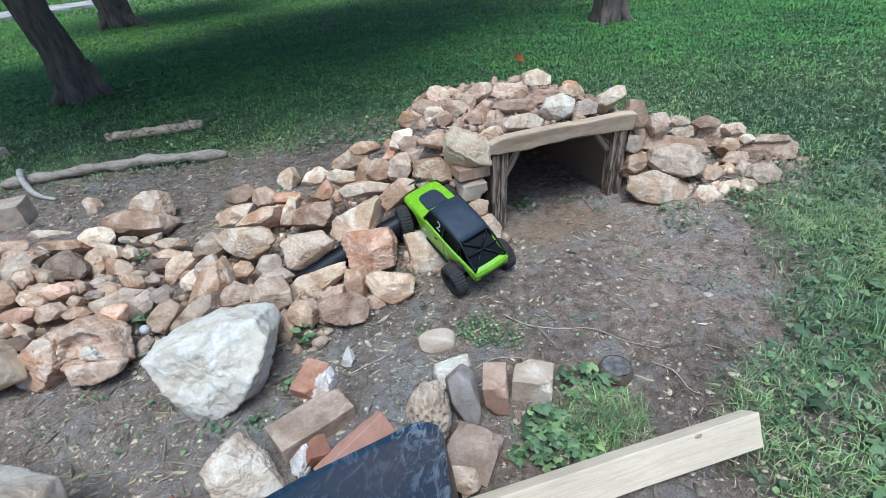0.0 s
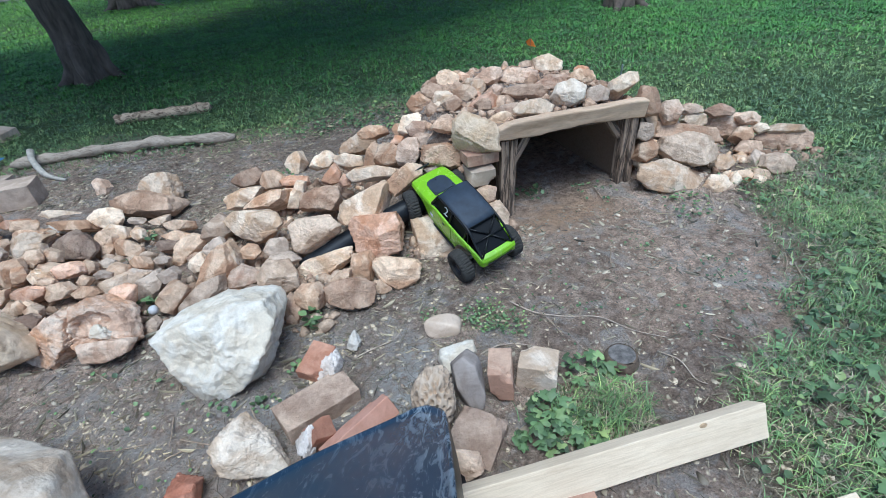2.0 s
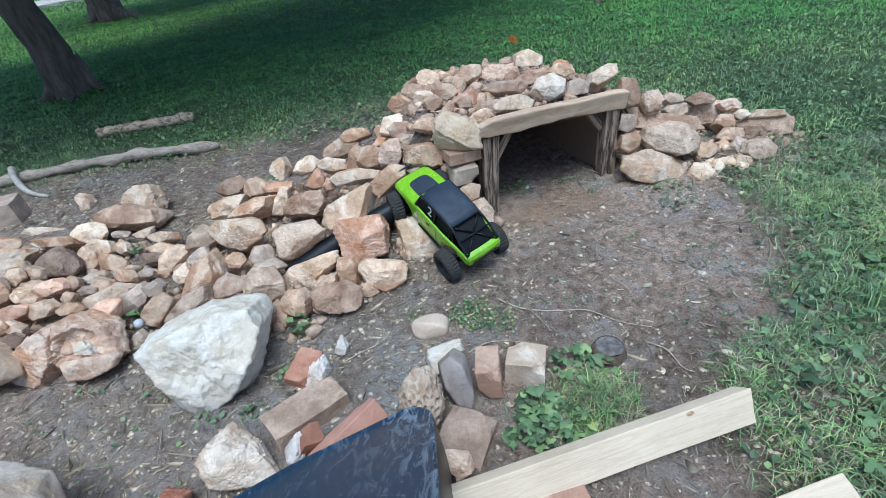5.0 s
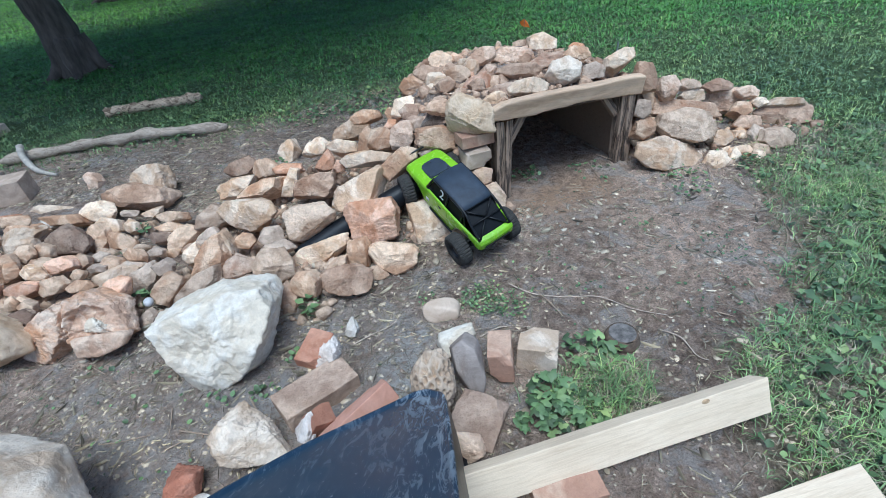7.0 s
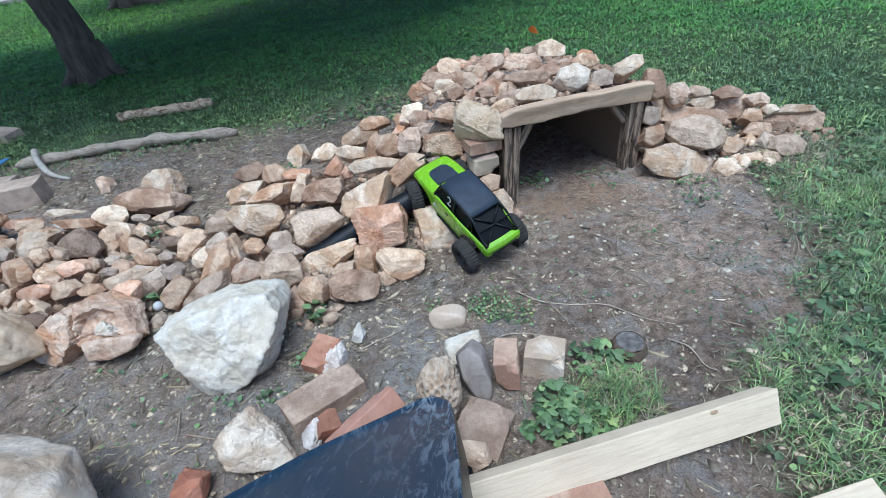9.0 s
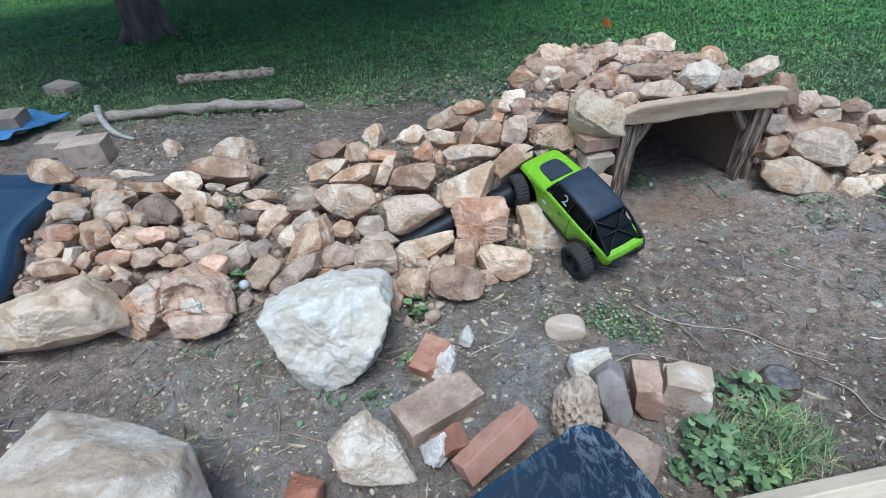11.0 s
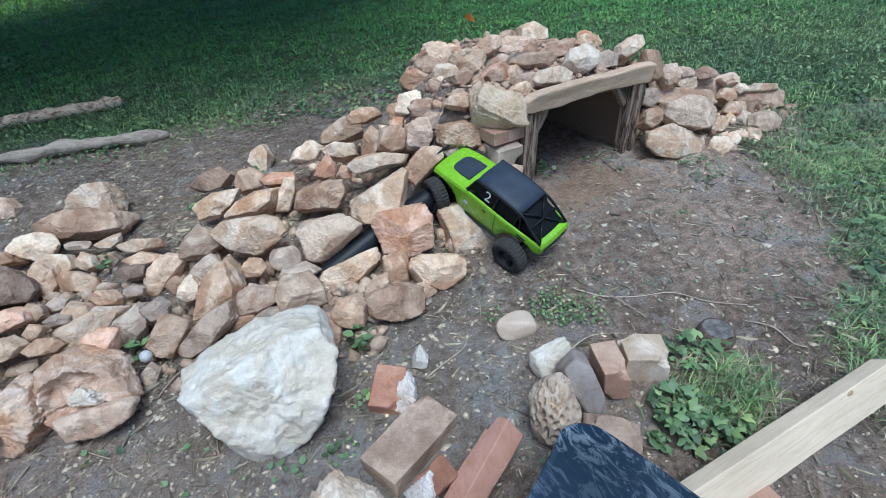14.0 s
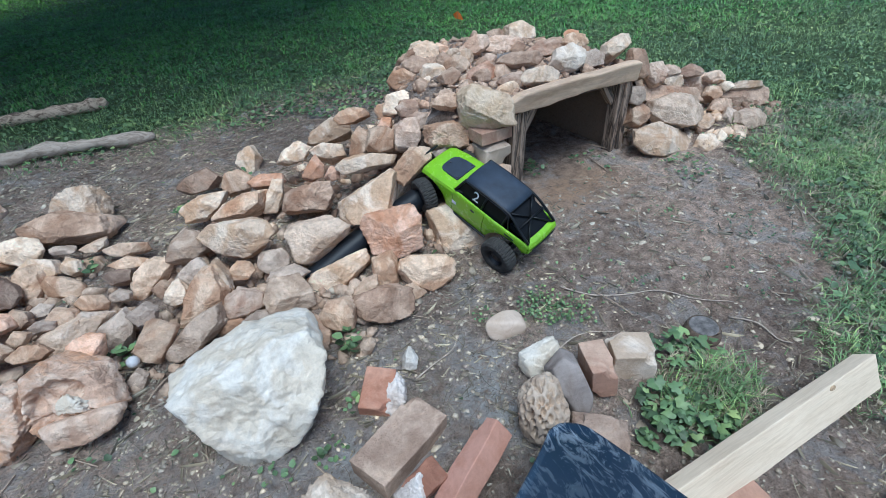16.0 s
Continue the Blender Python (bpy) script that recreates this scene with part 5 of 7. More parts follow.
# ---------------------------------------------------------------- black plastic
def build_tub():
    """An upturned tray with a rounded, tapering nose: a sloping bottom, deep walls and a rim on the soil."""
    ex, ey = Vector((1, 0, 0)), Vector((0, -0.83, 0.56))
    top = Vector((0, 0.56, 0.83))
    nose = Vector((-0.116, 0.752, 0.140))

    def loop(grow):
        """The outline in the plane of the bottom, as points across and along."""
        pts = [(-0.032, 0.022), (0.0, 0.004), (0.03, 0.018), (0.047, 0.055), (0.062, 0.16), (0.078, 0.30), (0.092, 0.44), (0.10, 0.58), (0.06, 0.63), (-0.1, 0.65), (-0.25, 0.645),
               (-0.308, 0.60), (-0.320, 0.53), (-0.298, 0.45), (-0.25, 0.35), (-0.182, 0.245), (-0.105, 0.135), (-0.055, 0.06)]
        cx, cy = -0.1, 0.38
        fine = [Vector(p) for p in bent([(x, y, 0) for x, y in pts + pts[:1]], 4)[:-1]]
        return [(cx + (p.x - cx) * grow, cy + (p.y - cy) * grow) for p in fine]

    def ring(grow, sink):
        return [nose + ex * x + ey * y - top * sink + top * 0.003 * noise.noise(Vector((x * 9, y * 9, 1))) for x, y in loop(grow)]

    def skin(rows, cap):
        bm = bmesh.new()
        made = [[bm.verts.new(p) for p in row] for row in rows]
        for a, b in zip(made, made[1:]):
            for k in range(len(a)):
                bm.faces.new((a[k], a[(k + 1) % len(a)], b[(k + 1) % len(a)], b[k]))
        if cap:
            bm.faces.new(made[-1])
        bmesh.ops.recalc_face_normals(bm, faces=bm.faces)
        return bm

    ob = thing("plastic_tray", Matrix(), "scuffed black plastic tray turned upside down on the soil", "tray")
    edge = ring(1.0, 0.058)
    foot = [Vector((p.x + (p.x + 0.2) * 0.05, p.y + (p.y - 0.45) * 0.04, 0.012)) for p in edge]
    part("wall", skin([foot, [a.lerp(b, 0.6) for a, b in zip(foot, edge)], edge], False), MAT_SHOULDER, ob, smooth=True)
    part("shoulder", skin([edge, ring(0.975, 0.034), ring(0.955, 0.016), ring(0.935, 0.004)], False), MAT_SHOULDER, ob, "black rounded shoulder, coloured darker than the top for its shade", True)
    rows = ((0.935, 0.004, 0.8), (0.915, 0.0, 1.0), (0.89, 0.001, 0.9), (0.87, 0.005, 0.55), (0.84, 0.006, 0.7), (0.75, 0.007, 0.6), (0.6, 0.007, 0.45), (0.3, 0.008, 0.3), (0.05, 0.008, 0.2))
    bottom = part("bottom", skin([ring(grow, sink) for grow, sink, _ in rows], True), MAT_TUB, ob, smooth=True)
    worn = []
    for grow, sink, wear in rows:  # chalky wear: strongest on the nose and down its ridge
        for x, y in loop(grow):
            worn.append(wear * min(1.0, math.exp(-math.hypot(x, y) / 0.17) * 1.25 + 0.75 * max(0.0, min(1.0, (x + 0.06) / 0.08)) * math.exp(-y / 0.6)))
    bottom.data.attributes.new("wear", "FLOAT", "POINT").data.foreach_set("value", np.array(worn, np.float32))
    lip = [Vector((p.x + (p.x + 0.2) * 0.05, p.y + (p.y - 0.45) * 0.05, 0.006)) for p in foot]
    low = [Vector((p.x, p.y, 0.0)) for p in lip]
    part("rim", skin([low, lip, foot], False), MAT_SHOULDER, ob, smooth=True)


build_tub()


def build_channel():
    """The rounded lip of a black plastic channel that runs down through the rocks."""
    line = bent([(-0.66, 1.475, 0.005), (-0.56, 1.523, 0.043), (-0.44, 1.580, 0.088), (-0.28, 1.66, 0.130), (-0.14, 1.73, 0.160), (-0.02, 1.80, 0.175)])
    bm = tube(line, 0.042, 16)
    for v in bm.verts:
        v.co.z += 0.003 * noise.noise(v.co * 8)
    ob = link_mesh("plastic_channel", bm, MAT_CHANNEL, smooth=True)
    tagged(ob, "black plastic channel running down between the rocks", "water channel")


build_channel()


def build_pond_liner():
    """A shallow black pond shell at the foot of the rubble."""
    n = 40
    u, v = np.meshgrid(np.linspace(0, 1, n), np.linspace(0, 1, n))
    x = -4.3 + (2.42 - 0.46 * v) * u + 0.03 * np.sin(v * 9)
    y = 1.02 + v * 0.90 - 0.02 * u
    rim = np.minimum(np.minimum(u, 1 - u) * 2.2, np.minimum(v, 1 - v))
    z = 0.078 - 0.03 * np.clip(rim / 0.06, 0, 1) ** 2 + 0.008 * fbm(x, y, 3, 8)
    i = (np.arange(n - 1)[:, None] * n + np.arange(n - 1)[None]).ravel()
    mesh = sheet_mesh("pond_shell", np.c_[x.ravel(), y.ravel(), z.ravel()], np.c_[i, i + 1, i + n + 1, i + n], MAT_TUB, True)
    ob = new("pond_shell", mesh)
    s = ob.modifiers.new("thickness", "SOLIDIFY")
    s.thickness, s.offset = 0.05, -1
    tagged(ob, "dusty black plastic pond shell beside the rubble", "pond liner")


build_pond_liner()


def build_tarp():
    n = 44
    u, v = np.meshgrid(np.linspace(0, 1, n), np.linspace(0, 1, n))
    x = -4.25 + 1.2 * u + 0.06 * v
    y = 2.22 + 0.42 * v + 0.16 * u + 0.03 * np.sin(u * 11)
    z = 0.035 + 0.03 * fbm(x, y, 3.5, 31) + 0.015 * fbm(x, y, 12, 33) + 0.02 * np.abs(np.sin(u * 7 + v * 3))
    i = (np.arange(n - 1)[:, None] * n + np.arange(n - 1)[None]).ravel()
    mesh = sheet_mesh("tarp", np.c_[x.ravel(), y.ravel(), z.ravel()], np.c_[i, i + 1, i + n + 1, i + n], plain("blue_tarp", (0.09, 0.21, 0.42), 0.45, 0, 0.3, 9, 0.5), True)
    ob = new("tarp", mesh)
    s = ob.modifiers.new("thickness", "SOLIDIFY")
    s.thickness = 0.004
    tagged(ob, "crumpled blue tarpaulin weighed down by a block", "tarp")


build_tarp()


# ---------------------------------------------------------------- log, branch, flag, stake
def build_log():
    line = bent([(-2.66, 3.43, 0.034), (-2.45, 3.475, 0.038), (-2.2, 3.525, 0.038), (-1.98, 3.58, 0.042)], 9)
    bm = tube(line, [(0.038 + 0.005 * math.sin(i * 1.7)) * (0.7 if i in (0, len(line) - 1) else 1) for i in range(len(line))], 18, True, 0.3)
    for v in bm.verts:  # splintered ends and torn bark
        v.co += noise.noise_vector(v.co * 28) * 0.006
        v.co.x += 0.02 * noise.noise(v.co * 30) if v.co.x < -2.6 or v.co.x > -2.02 else 0
    tagged(link_mesh("log", bm, MAT_LOG, smooth=True), "short rotten log with torn pale bark lying on the lawn", "log")


build_log()


def build_branch():
    ob = thing("branch", pose(-2.25, 2.83, 0), "long bare grey branch lying along the soil edge", "branch")
    main = bent([(-0.62, -0.16, 0.03), (-0.45, -0.11, 0.036), (-0.2, -0.04, 0.042), (-0.05, 0.012, 0.034), (0.08, 0.005, 0.046), (0.25, 0.05, 0.042), (0.45, 0.045, 0.045), (0.74, 0.075, 0.035)], 8)
    part("limb", tube(main, [(0.033 + 0.004 * math.sin(i * 0.23) + 0.002 * math.sin(i * 2.9)) * min(1.0, 0.35 + 0.2 * i, 0.35 + 0.2 * (len(main) - 1 - i)) for i in range(len(main))], 12, True, 0.6), MAT_BRANCH, ob, smooth=True)
    side = bent([(-0.48, -0.12, 0.10), (-0.42, -0.2, 0.07), (-0.27, -0.325, 0.035), (-0.17, -0.37, 0.02), (-0.10, -0.385, 0.012)], 5)
    part("side_limb", tube(side, [0.022 - 0.012 * i / len(side) for i in range(len(side))], 8, True, 0.2), plain("pale_barkless_wood", (0.46, 0.41, 0.35), 0.8), ob, "pale barkless side limb", True)


build_branch()


def build_flag():
    ob = thing("marker_flag", pose(0.60, 4.78, 0) @ Matrix.Scale(1.0, 4), "small orange marker flag on a wire in the lawn", "flag")
    part("wire", tube([(0, 0, 0), (0, 0, 0.06), (0.003, 0, 0.10)], 0.002, 6), plain("wire", (0.3, 0.3, 0.3), 0.4, 1.0), ob)
    bm = bmesh.new()
    vs = [bm.verts.new(p) for p in ((0, 0, 0.10), (-0.042, 0.0, 0.075), (-0.025, 0.012, 0.04), (0.0, 0, 0.03), (0.05, -0.012, 0.022), (0.028, 0.006, 0.07))]
    bm.faces.new((vs[0], vs[1], vs[2], vs[3]))
    bm.faces.new((vs[0], vs[3], vs[4], vs[5]))
    bmesh.ops.solidify(bm, geom=bm.faces, thickness=0.002)
    part("flag", bm, plain("orange_plastic", (1.0, 0.30, 0.06), 0.5, 0, 0.1), ob, "crumpled orange plastic")


build_flag()


def build_stake():
    ob = link_mesh("wire_stake", tube([(1.0, 3.25, 0), (1.0, 3.25, 0.13), (1.004, 3.25, 0.21)], 0.006, 8), plain("grey_metal", (0.35, 0.38, 0.38), 0.45, 0.7))
    tagged(ob, "thin grey metal stake in the grass behind the rocks", "stake")


build_stake()


def build_ball():
    dirs, faces = ball(5)
    dents = np.array([noise.voronoi(Vector(d) * 7)[0][0] for d in dirs])
    verts = dirs * (0.0165 * (1 - 0.03 * np.clip(0.35 - dents, 0, 1) / 0.35))[:, None]
    ob = new("golf_ball", sheet_mesh("golf_ball", verts, faces, plain("grey_white_plastic", (0.52, 0.52, 0.53), 0.5, 0, 0.2), True))
    ob.matrix_world = pose(-1.115, 1.222, 0.05)
    tagged(ob, "small dirty white ball wedged among the rocks", "ball")


build_ball()


# ---------------------------------------------------------------- porous stone
MAT_POROUS = stone("porous_rock", (0.40, 0.33, 0.26), (0.52, 0.45, 0.37), (0.3, 0.22, 0.16), 0.1, 0.95, 0.15)


def build_porous_stone():
    """An egg of stone eaten through by round holes with thin walls between them."""
    dirs, faces = ball(6)
    luck = np.random.default_rng(12)
    k = np.arange(210)
    up, turn = 1 - 2 * (k + 0.5) / 210, k * 2.39996
    holes = np.c_[np.sqrt(1 - up ** 2) * np.cos(turn), np.sqrt(1 - up ** 2) * np.sin(turn), up] + luck.normal(0, 0.05, (210, 3))
    holes /= np.linalg.norm(holes, axis=1)[:, None]
    wide = luck.uniform(0.06, 0.125, 210)
    away = np.arccos(np.clip(dirs @ holes.T, -1, 1))
    into = np.clip((wide[None] - away) / 0.022, 0, 1).max(1)
    verts = []
    for d, gap in zip(dirs, into):
        v = Vector(d)
        verts.append(Vector((v.x * 0.058, v.y * 0.052, v.z * 0.088)) * (1 + 0.14 * noise.noise(v * 1.6) + 0.03 * noise.noise(v * 9)) * (1 - 0.32 * gap))
    mesh = sheet_mesh("porous_stone", np.array([v[:] for v in verts]), faces, MAT_POROUS, True)
    ob = new("porous_stone", mesh)
    ob.matrix_world = pose(-0.118, 0.812, 0.070, -22, 8, 20)
    tagged(ob, "grey-brown porous stone full of holes, honeycombed", "rock", "loose stones on the soil")


build_porous_stone()


# ---------------------------------------------------------------- scraps beside the tray
def build_scrap():
    """A torn corner of white plastic sheet lying by the tray."""
    n = 14
    u, v = np.meshgrid(np.linspace(0, 1, n), np.linspace(0, 1, n))
    x = -0.775 + 0.15 * u + 0.02 * np.sin(v * 5)
    y = 0.425 + 0.10 * v * (0.55 + 0.45 * u)
    z = 0.02 + 0.02 * v * u + 0.006 * fbm(x, y, 14, 4)
    i = (np.arange(n - 1)[:, None] * n + np.arange(n - 1)[None]).ravel()
    mesh = sheet_mesh("plastic_scrap", np.c_[x.ravel(), y.ravel(), z.ravel()], np.c_[i, i + 1, i + n + 1, i + n], plain("white_plastic_sheet", (0.66, 0.72, 0.78), 0.4, 0, 0.1, 9, 0.3), True)
    ob = new("plastic_scrap", mesh)
    s = ob.modifiers.new("thickness", "SOLIDIFY")
    s.thickness = 0.003
    tagged(ob, "torn white plastic sheet lying beside the black tray", "plastic scrap")


build_scrap()


def build_driveway():
    """A pale gravel drive far across the lawn."""
    pts = [(-60, 14.0), (-15.5, 17.2), (-13.2, 21.0), (-9, 26.5), (-9.5, 29), (-15, 24.5), (-19, 20.5), (-60, 20)]
    bm = bmesh.new()
    top = [bm.verts.new((x, y, 0.09)) for x, y in pts]
    low = [bm.verts.new((x, y, -0.02)) for x, y in pts]
    bm.faces.new(top)
    for k in range(len(pts)):
        bm.faces.new((low[k], low[(k + 1) % len(pts)], top[(k + 1) % len(pts)], top[k]))
    ob = link_mesh("driveway", bm, plain("pale_gravel", (0.42, 0.37, 0.33), 0.9, 0, 0.6, 1.5, 0.5))
    tagged(ob, "pale gravel drive beyond the lawn", "driveway", kind="structure")


build_driveway()


def build_stump():
    """A short sawn stump with dark bark and a pale cut face."""
    ob = thing("stump", pose(0.395, 0.972, 0), "short sawn stump with dark bark and a grey top", "stump")
    bm = tube([(0, 0, -0.02), (0.002, 0, 0.012), (0.004, 0.002, 0.022), (0.004, 0.002, 0.028)], [0.052, 0.048, 0.045, 0.042], 22, True, 0.25)
    part("bark", bm, plain("stump_bark", (0.12, 0.085, 0.06), 0.95, 0, 0.5, 60, 0.6), ob, smooth=True)
    bm = tube([(0.004, 0.002, 0.026), (0.004, 0.002, 0.030)], [0.039, 0.036], 22, True, 0.25)
    part("cut_face", bm, plain("stump_cut_face", (0.15, 0.135, 0.125), 0.85, 0, 0.6, 45, 0.4), ob, "grey weathered cut face")


build_stump()


def long_twig(points, thick, label):
    """One long thin root or stem lying on the soil."""
    line = bent([(x, y, float(ground_height(np.array([x]), np.array([y]))[0]) + 0.004 + 0.004 * (k % 2)) for k, (x, y) in enumerate(points)], 5)
    ob = link_mesh("twig", tube(line, [thick * (1.0 - 0.6 * k / len(line)) for k in range(len(line))], 7, True, 0.3), plain("grey_twig_bark", (0.42, 0.34, 0.27), 0.9, 0, 0.3, 60, 0.3), smooth=True)
    tagged(ob, label, "twig", "long twigs on the soil")


long_twig([(0.109, 1.249), (0.183, 1.188), (0.282, 1.166), (0.382, 1.148), (0.47, 1.098), (0.557, 1.054)], 0.003, "long thin dry root lying across the soil")
long_twig([(0.003, 1.012), (0.062, 1.037), (0.127, 1.052), (0.182, 1.037)], 0.0026, "bent dry stem lying behind the upright bricks")
long_twig([(0.517, 1.013), (0.557, 0.962), (0.581, 0.908), (0.604, 0.886)], 0.003, "short dark dry twig near the grass edge")
long_twig([(-0.38, 1.02), (-0.33, 1.05), (-0.27, 1.09), (-0.24, 1.13)], 0.0026, "thin dry stem lying beside the half brick")


# ---------------------------------------------------------------- the toy truck
def build_truck():
    m = pose(-0.056, 1.603, 0.050, -10.8, -19.4, 125.6) @ Matrix.Scale(1.04, 4)
    ob = thing("toy_truck", m, "lime green and black toy rock-crawling truck climbing the rocks", "toy truck")
    green = Nodes("lime_green_paint", 0.3)
    film = green.ramp(green.noise(16, 6, 0.7), [(0.45, (0.245, 0.50, 0.014)), (0.75, (0.215, 0.42, 0.03))])
    dust = green.ramp(green.noise(45, 5, 0.7), [(0.58, (0, 0, 0)), (0.8, (0.3, 0.3, 0.3))])
    green = green.done(green.mix(dust, film, (0.33, 0.36, 0.16)), None, green.math("ADD", 0.26, green.math("MULTIPLY", dust, 1.2)))
    black = plain("satin_black_plastic", (0.008, 0.0085, 0.010), 0.38, 0, 0.3, 20, 0.05, None, 0.3)
    # dark panels with the bluish sky reflection painted into their base colour
    sky_sheen = plain("sky_blued_dark_roof", (0.026, 0.036, 0.055), 0.6, 0, 0.3, 24, 0.1, None, 0.4)
    glass = plain("dark_cab_netting", (0.007, 0.008, 0.010), 0.55, 0, 0.2, 60, 0.1, None, 0.15)
    grey = plain("dark_grey_fittings", (0.05, 0.052, 0.058), 0.5, 0, 0.4, 30, 0.1, None, 0.4)
    rubber = plain("dusty_tyre_rubber", (0.045, 0.042, 0.039), 0.9, 0, 0.45, 40, 0.3, None, 0.25)
    rim_mat = plain("black_rim", (0.02, 0.02, 0.022), 0.45, 0.3, 0.2)
    white = plain("white_decal", (0.75, 0.78, 0.8), 0.5, 0, 0.1)

    def loft(sections):
        """Closed cross-sections (lists of points of one length) joined along the body."""
        bm = bmesh.new()
        rows = [[bm.verts.new(p) for p in s] for s in sections]
        for a, b in zip(rows, rows[1:]):
            for k in range(len(a)):
                bm.faces.new((a[k], a[(k + 1) % len(a)], b[(k + 1) % len(a)], b[k]))
        bm.faces.new(list(reversed(rows[0])))
        bm.faces.new(rows[-1])
        bmesh.ops.recalc_face_normals(bm, faces=bm.faces)
        return bm

    def softened(bm, width=0.002, angle=35):
        """Small rounded edges on the sharp folds."""
        sharp = [e for e in bm.edges if len(e.link_faces) == 2 and e.calc_face_angle(0) > radians(angle)]
        bmesh.ops.bevel(bm, geom=sharp, offset=width, segments=2, affect="EDGES", clamp_overlap=True)
        return bm

    def between(x, table):
        xs, zs = zip(*sorted(table))
        return float(np.interp(x, xs, zs))

    def belt(x):
        """The top edge of the body along its length."""
        return between(x, [(-0.235, 0.166), (-0.22, 0.172), (-0.1, 0.175), (0.0626, 0.176), (0.12, 0.169), (0.19, 0.157), (0.208, 0.150), (0.216, 0.139)])

    def half(x):
        return between(x, [(-0.235, 0.068), (-0.2, 0.072), (-0.1, 0.079), (0.06, 0.080), (0.15, 0.079), (0.2, 0.074), (0.212, 0.069), (0.216, 0.064)])

    def hem(x):
        """The lower edge, which arches over the wheels."""
        low = between(x, [(-0.235, 0.132), (-0.21, 0.120), (-0.19, 0.095), (-0.1, 0.078), (0.06, 0.072), (0.19, 0.10), (0.205, 0.118), (0.216, 0.122)])
        for cx, r in ((0.163, 0.074), (-0.163, 0.079)):
            if abs(x - cx) < r:
                low = max(low, 0.064 + math.sqrt(r * r - (x - cx) ** 2))
        return min(low, belt(x) - 0.018)

    def steps(x0, x1, n):
        return [x0 + (x1 - x0) * k / n for k in range(n + 1)]

    # bonnet: a closed, crowned shell with arches cut over the wheels
    rows = []
    for x in steps(0.0626, 0.208, 24) + [0.212, 0.216]:
        w, top, low = half(x), belt(x), hem(x)
        side = [(w - 0.002, low), (w + 0.0015, low + 0.35 * (top - low)), (w, top - 0.012), (w - 0.004, top - 0.004), (w - 0.013, top), (w * 0.5, top + 0.003)]
        rows.append([(x, y, z) for y, z in side] + [(x, 0, top + 0.004)] + [(x, -y, z) for y, z in reversed(side)])
    part("bonnet", loft(rows), green, ob, smooth=False)

    # body sides: thin shells from the cowl to the tail
    for s in (1, -1):
        for name, x0, x1 in (("door", 0.0618, -0.0655), ("bed_side", -0.0665, -0.232)):
            rows = []
            for x in steps(x0, x1, 22):
                w, top, low = half(x), belt(x), hem(x)
                shape = [(w - 0.003, low), (w + 0.002, low + 0.4 * (top - low)), (w + 0.0005, top - 0.008), (w - 0.002, top), (w - 0.008, top + 0.0005), (w - 0.009, low)]
                rows.append([(x, s * y, z) for y, z in shape])
            part(name, softened(loft(rows), 0.0012, 50), green, ob, "lime green door" if name == "door" else "")
    rows = []
    for y in steps(-0.066, 0.066, 12):
        bow = 0.004 * (1 - (y / 0.066) ** 2)
        rows.append([(-0.212 - bow, y, 0.173), (-0.229 - bow, y, 0.171), (-0.236 - bow, y, 0.160), (-0.236 - bow, y, 0.134), (-0.226 - bow, y, 0.132)])
    part("tailgate", softened(loft(rows), 0.0015, 40), green, ob)
    part("tail_panel", softened(box(0.004, 0.10, 0.008, (-0.2405, 0, 0.143)), 0.001), black, ob, "black tail strip")
    rows = []
    for y in steps(-0.072, 0.072, 10):
        rows.append([(0.070, y, 0.176 + 0.004 * (1 - (y / 0.072) ** 2)), (0.062, y, 0.180), (0.056, y, 0.178), (0.056, y, 0.168), (0.070, y, 0.168)])
    part("cowl", loft(rows), green, ob)

    # bonnet panel: square behind, rounded in front
    plan = [(0.080, 0.043), (0.120, 0.0425), (0.148, 0.039), (0.159, 0.031), (0.164, 0.018)]
    plan = plan + [(x, -y) for x, y in reversed(plan)]
    bm = bmesh.new()
    top = [bm.verts.new((x, y, belt(x) + 0.0065)) for x, y in plan]
    low = [bm.verts.new((x, y, belt(x) - 0.004)) for x, y in plan]
    bm.faces.new(top)
    for k in range(len(plan)):
        bm.faces.new((low[k], low[(k + 1) % len(plan)], top[(k + 1) % len(plan)], top[k]))
    bmesh.ops.recalc_face_normals(bm, faces=bm.faces)
    part("bonnet_vent", softened(bm, 0.0015), sky_sheen, ob, "black bonnet panel with rounded front")
    for x, y in ((0.150, 0.0), (0.090, 0.036), (0.090, -0.036)):
        part("bonnet_pin", tube([(x, y, belt(x) + 0.004), (x, y, belt(x) + 0.011)], [0.003, 0.002], 8), grey, ob)

    # cab: dark netting inside the cage, the roof over it
    rows = []
    for x, w, top in ((0.056, 0.068, 0.182), (0.032, 0.055, 0.226), (-0.10, 0.053, 0.226), (-0.128, 0.053, 0.219)):
        rows.append([(x, -0.069, 0.150), (x, 0.069, 0.150), (x, w + 0.010, 0.178), (x, w, top), (x, -w, top), (x, -w - 0.010, 0.178)])
    part("cab", loft(rows), glass, ob, "black netting of the cab")
    part("bed_floor", box(0.152, 0.128, 0.006, (-0.148, 0, 0.136), 0.001), black, ob, "black bed well")
    part("battery_box", softened(box(0.055, 0.05, 0.026, (-0.165, 0.012, 0.150)), 0.003), grey, ob)
    part("fuel_cell", softened(box(0.03, 0.085, 0.03, (-0.205, 0, 0.150)), 0.003), black, ob)
    rows = []
